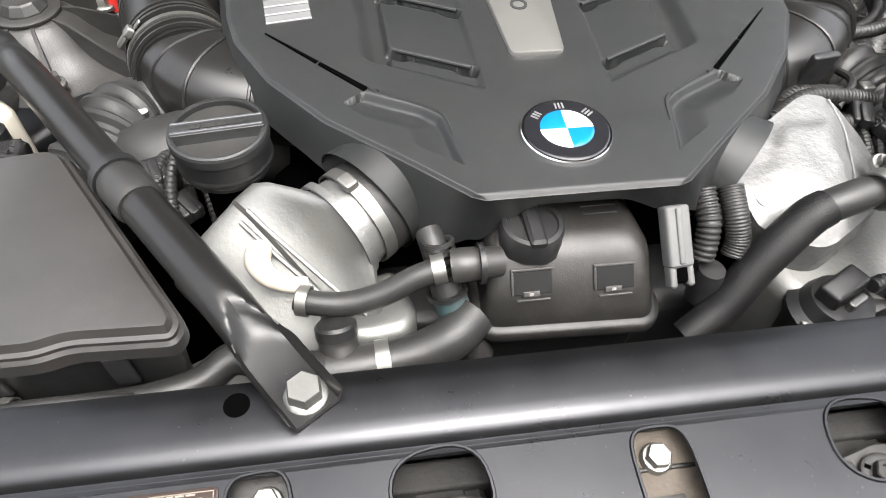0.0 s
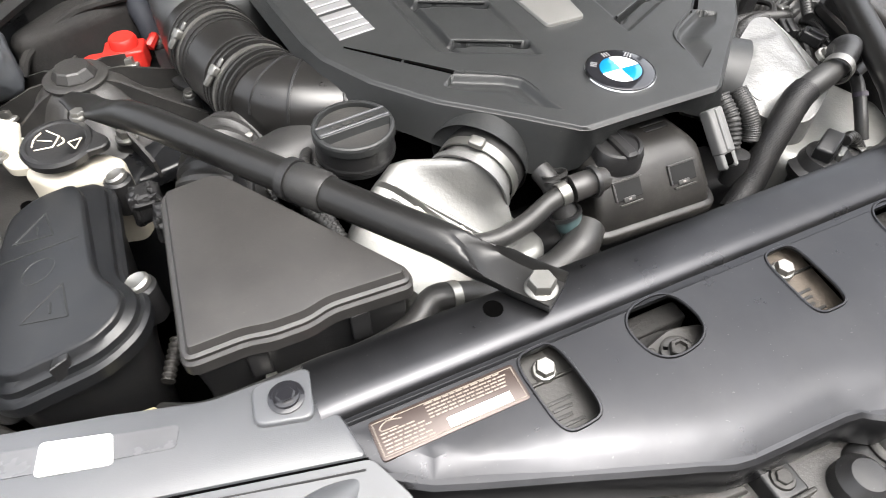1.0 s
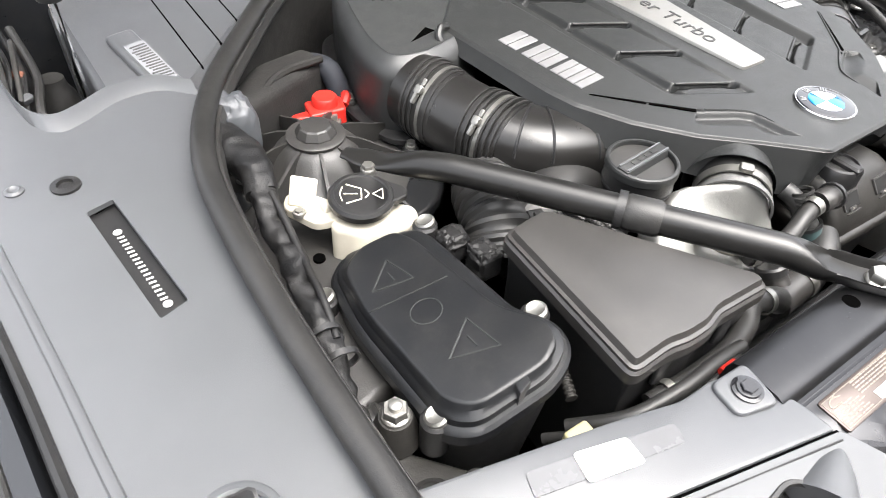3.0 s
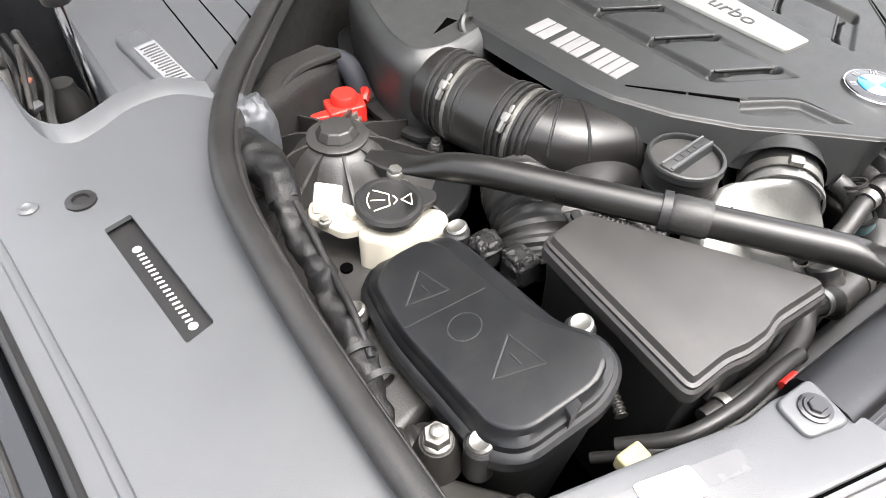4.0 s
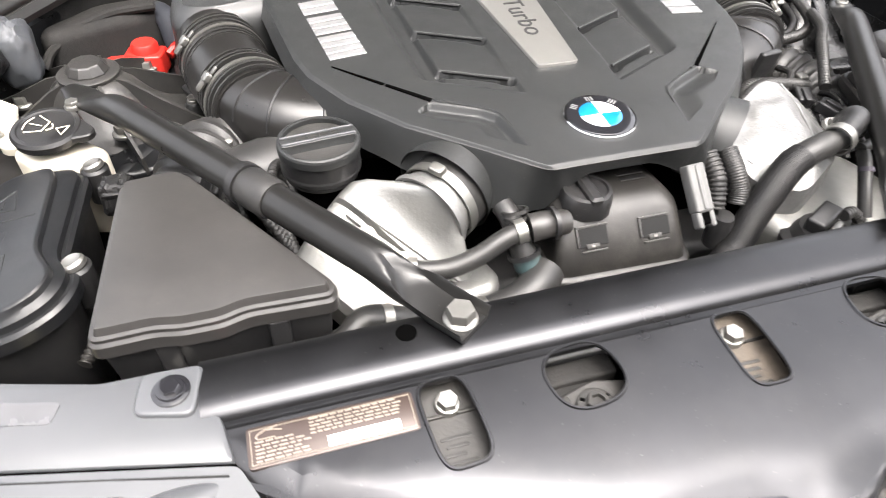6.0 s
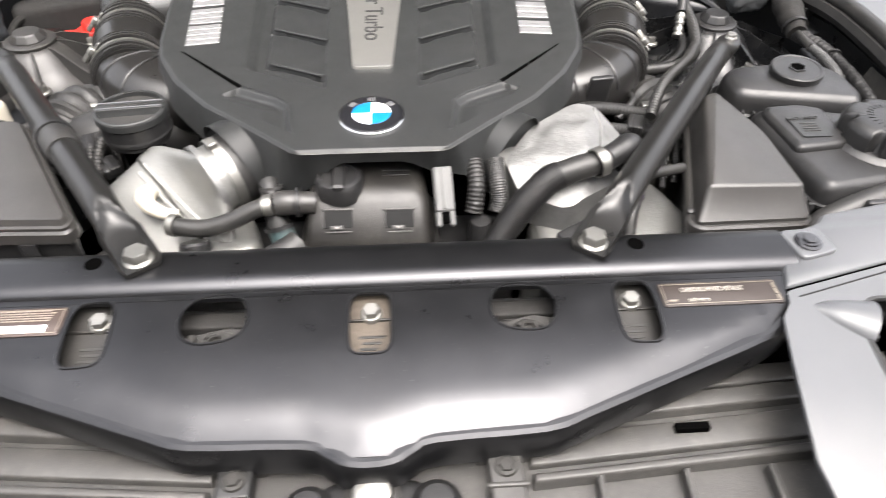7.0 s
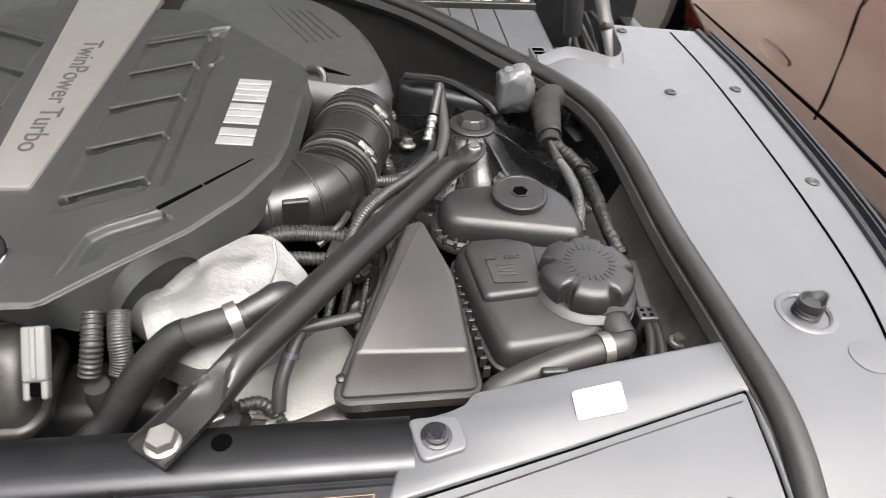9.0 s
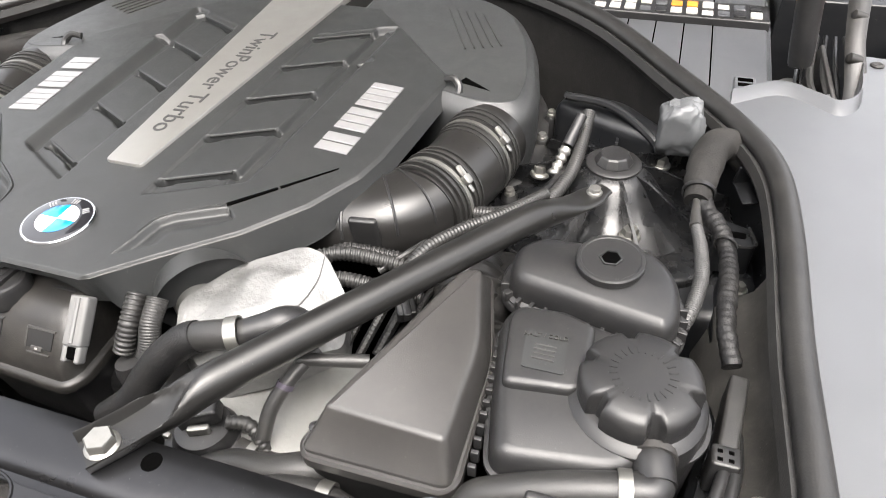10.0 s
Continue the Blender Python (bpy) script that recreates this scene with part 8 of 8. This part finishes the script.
# felt liners at the back corners of the bay
for s in (-1, 1):
    ln = thing("corner_liner", (s * 0.62, 0.78, 0.8), "dark moulded splash liner in the rear corner of the bay", "splash liner", "splash liners")
    part("panel", stack(fillet(ccw([(s * 0.50, 0.80), (s * 0.52, 0.86), (s * 0.62, 0.84), (s * 0.70, 0.76), (s * 0.68, 0.72)]), 0.02, 4), rounded_levels(0.70, 0.870 if s < 0 else 0.855, 0.02)), LINER if s < 0 else BAY, ln)
    part("fold", tube([(s * 0.52, 0.79, 0.875), (s * 0.60, 0.78, 0.87), (s * 0.67, 0.73, 0.85), (s * 0.69, 0.70, 0.83)], 0.007, 8), LINER if s < 0 else BAY, ln)
bh = thing("blue_grey_hose", (-0.50, 0.80, 0.84), "blue grey rubber hose elbow beside the terminal", "hose")
part("hose", tube([(-0.515, 0.85, 0.82), (-0.52, 0.825, 0.848), (-0.505, 0.792, 0.846), (-0.498, 0.766, 0.81)], 0.019, 16), M("blue_grey_rubber", (0.020, 0.022, 0.027), 0.7, spec=0.2), bh)


# ---- the neighbouring car, seen past the right wing ----
nc = thing("parked_car", (3.2, 1.4, -0.15), "glossy maroon saloon car parked alongside, seen from its doors", "car")
CX, CY, HALF = 3.2, 1.4, 2.9


def car_width(y):
    return 1.07 * max(0.02, 1 - abs((y - CY) / HALF) ** 12) ** 0.25


def car_belt(y):
    return 0.92 - 0.16 * (1 - smooth(-1.5, 0.3, y)) - 0.05 * smooth(3.2, 4.3, y)


side_prof = [(0.822, 0.10), (0.897, 0.16), (0.935, 0.30), (0.972, 0.50), (1.0, 0.72), (0.985, 0.80), (0.965, 0.88), (0.90, 0.93), (0.60, 0.955), (0.0, 0.965)]
rows = []
for y in np.linspace(CY - HALF * 0.999, CY + HALF * 0.999, 60):
    w, k = car_width(y), car_belt(y) / 0.92
    left = [(CX - w * a, y, z if z < 0.6 else z * (1 + (k - 1) * (z - 0.5) / 0.42)) for a, z in side_prof]
    rows.append(left + [(2 * CX - x, yy, z) for x, yy, z in reversed(left[:-1])])
part("body", loft(rows), MAROON, nc, "glossy maroon body side", sharp=60)
rows = []
for y, top in ((0.05, 0.95), (0.5, 1.22), (1.0, 1.43), (1.6, 1.50), (2.3, 1.50), (2.9, 1.42), (3.4, 1.18), (3.75, 0.96)):
    rows.append([(CX - 0.90, y, 0.90), (CX - 0.90 + 0.30 * (top - 0.93) / 0.57, y, top - 0.05), (CX - 0.45, y, top), (CX + 0.45, y, top), (CX + 0.90 - 0.30 * (top - 0.93) / 0.57, y, top - 0.05), (CX + 0.90, y, 0.90)])
part("window_glass", loft(rows), BADGE_BLACK, nc, "dark tinted cabin glass", sharp=60)
rows = []
for y, top in ((0.95, 1.415), (1.3, 1.475), (1.6, 1.505), (2.3, 1.505), (2.7, 1.465), (2.95, 1.415)):
    rows.append([(CX - 0.64, y, top - 0.07), (CX - 0.60, y, top - 0.025), (CX - 0.42, y, top + 0.012), (CX + 0.42, y, top + 0.012), (CX + 0.60, y, top - 0.025), (CX + 0.64, y, top - 0.07)])
part("roof", loft(rows), MAROON, nc, sharp=60)
for s in (-1, 1):
    for y in (1.66, 2.85):
        part("pillar", tube([(CX + s * 0.905, y, 0.92), (CX + s * 0.77, y - 0.02, 1.20), (CX + s * 0.63, y - 0.04, 1.42)], 0.03, 8), MAROON, nc)
for y in (0.35, 1.66, 3.0):
    part("door_seam", tube([(2.206, y + 0.05, 0.27), (2.180, y + 0.02, 0.38), (2.152, y, 0.55), (2.128, y, 0.72), (2.144, y - 0.01, 0.80), (2.165, y - 0.02, 0.88)], 0.0036, 6, 4), DARK, nc)
for y in (1.25, 2.62):
    part("door_handle", tube([(2.150, y - 0.11, 0.77), (2.110, y - 0.08, 0.775), (2.103, y, 0.778), (2.110, y + 0.08, 0.775), (2.150, y + 0.11, 0.77)], [0.010, 0.015, 0.016, 0.015, 0.010], 12), MAROON, nc, "body coloured door handle")
# oval plate built in place of a reflection in the door paint
part("reflection_oval", lathe([(1.0, -0.01), (0.98, 0.006), (0.7, 0.010)], 28, axis((2.180, 2.07, 0.385), (-1, 0, 0)) @ Matrix.Diagonal((0.13, 0.030, 1, 1))), MAROON, nc, "small oval standing in for a reflection on the door")
part("sill_seam", tube([(2.203, -0.1, 0.30), (2.199, 1.0, 0.30), (2.203, 2.85, 0.30)], 0.008, 6), DARK, nc)
for y in (-0.62, 3.42):
    for s in (-1, 1):
        arch = part("wheel_arch", lathe([(0.44, -0.05), (0.46, 0.0), (0.44, 0.03)], 40, axis((CX + s * 0.985, y, 0.27), (s, 0, 0))), DARK, nc)
        wl = part("wheel", lathe([(0.28, -0.10), (0.39, -0.09), (0.41, -0.03), (0.41, 0.05), (0.39, 0.09), (0.29, 0.10)], 40, axis((CX + s * 0.955, y, 0.262), (s, 0, 0))), RUBBER, nc)
        part("rim", lathe([(0.28, 0.07), (0.27, 0.098), (0.10, 0.09), (0.05, 0.11)], 30, axis((CX + s * 0.955, y, 0.262), (s, 0, 0))), STEEL, wl)
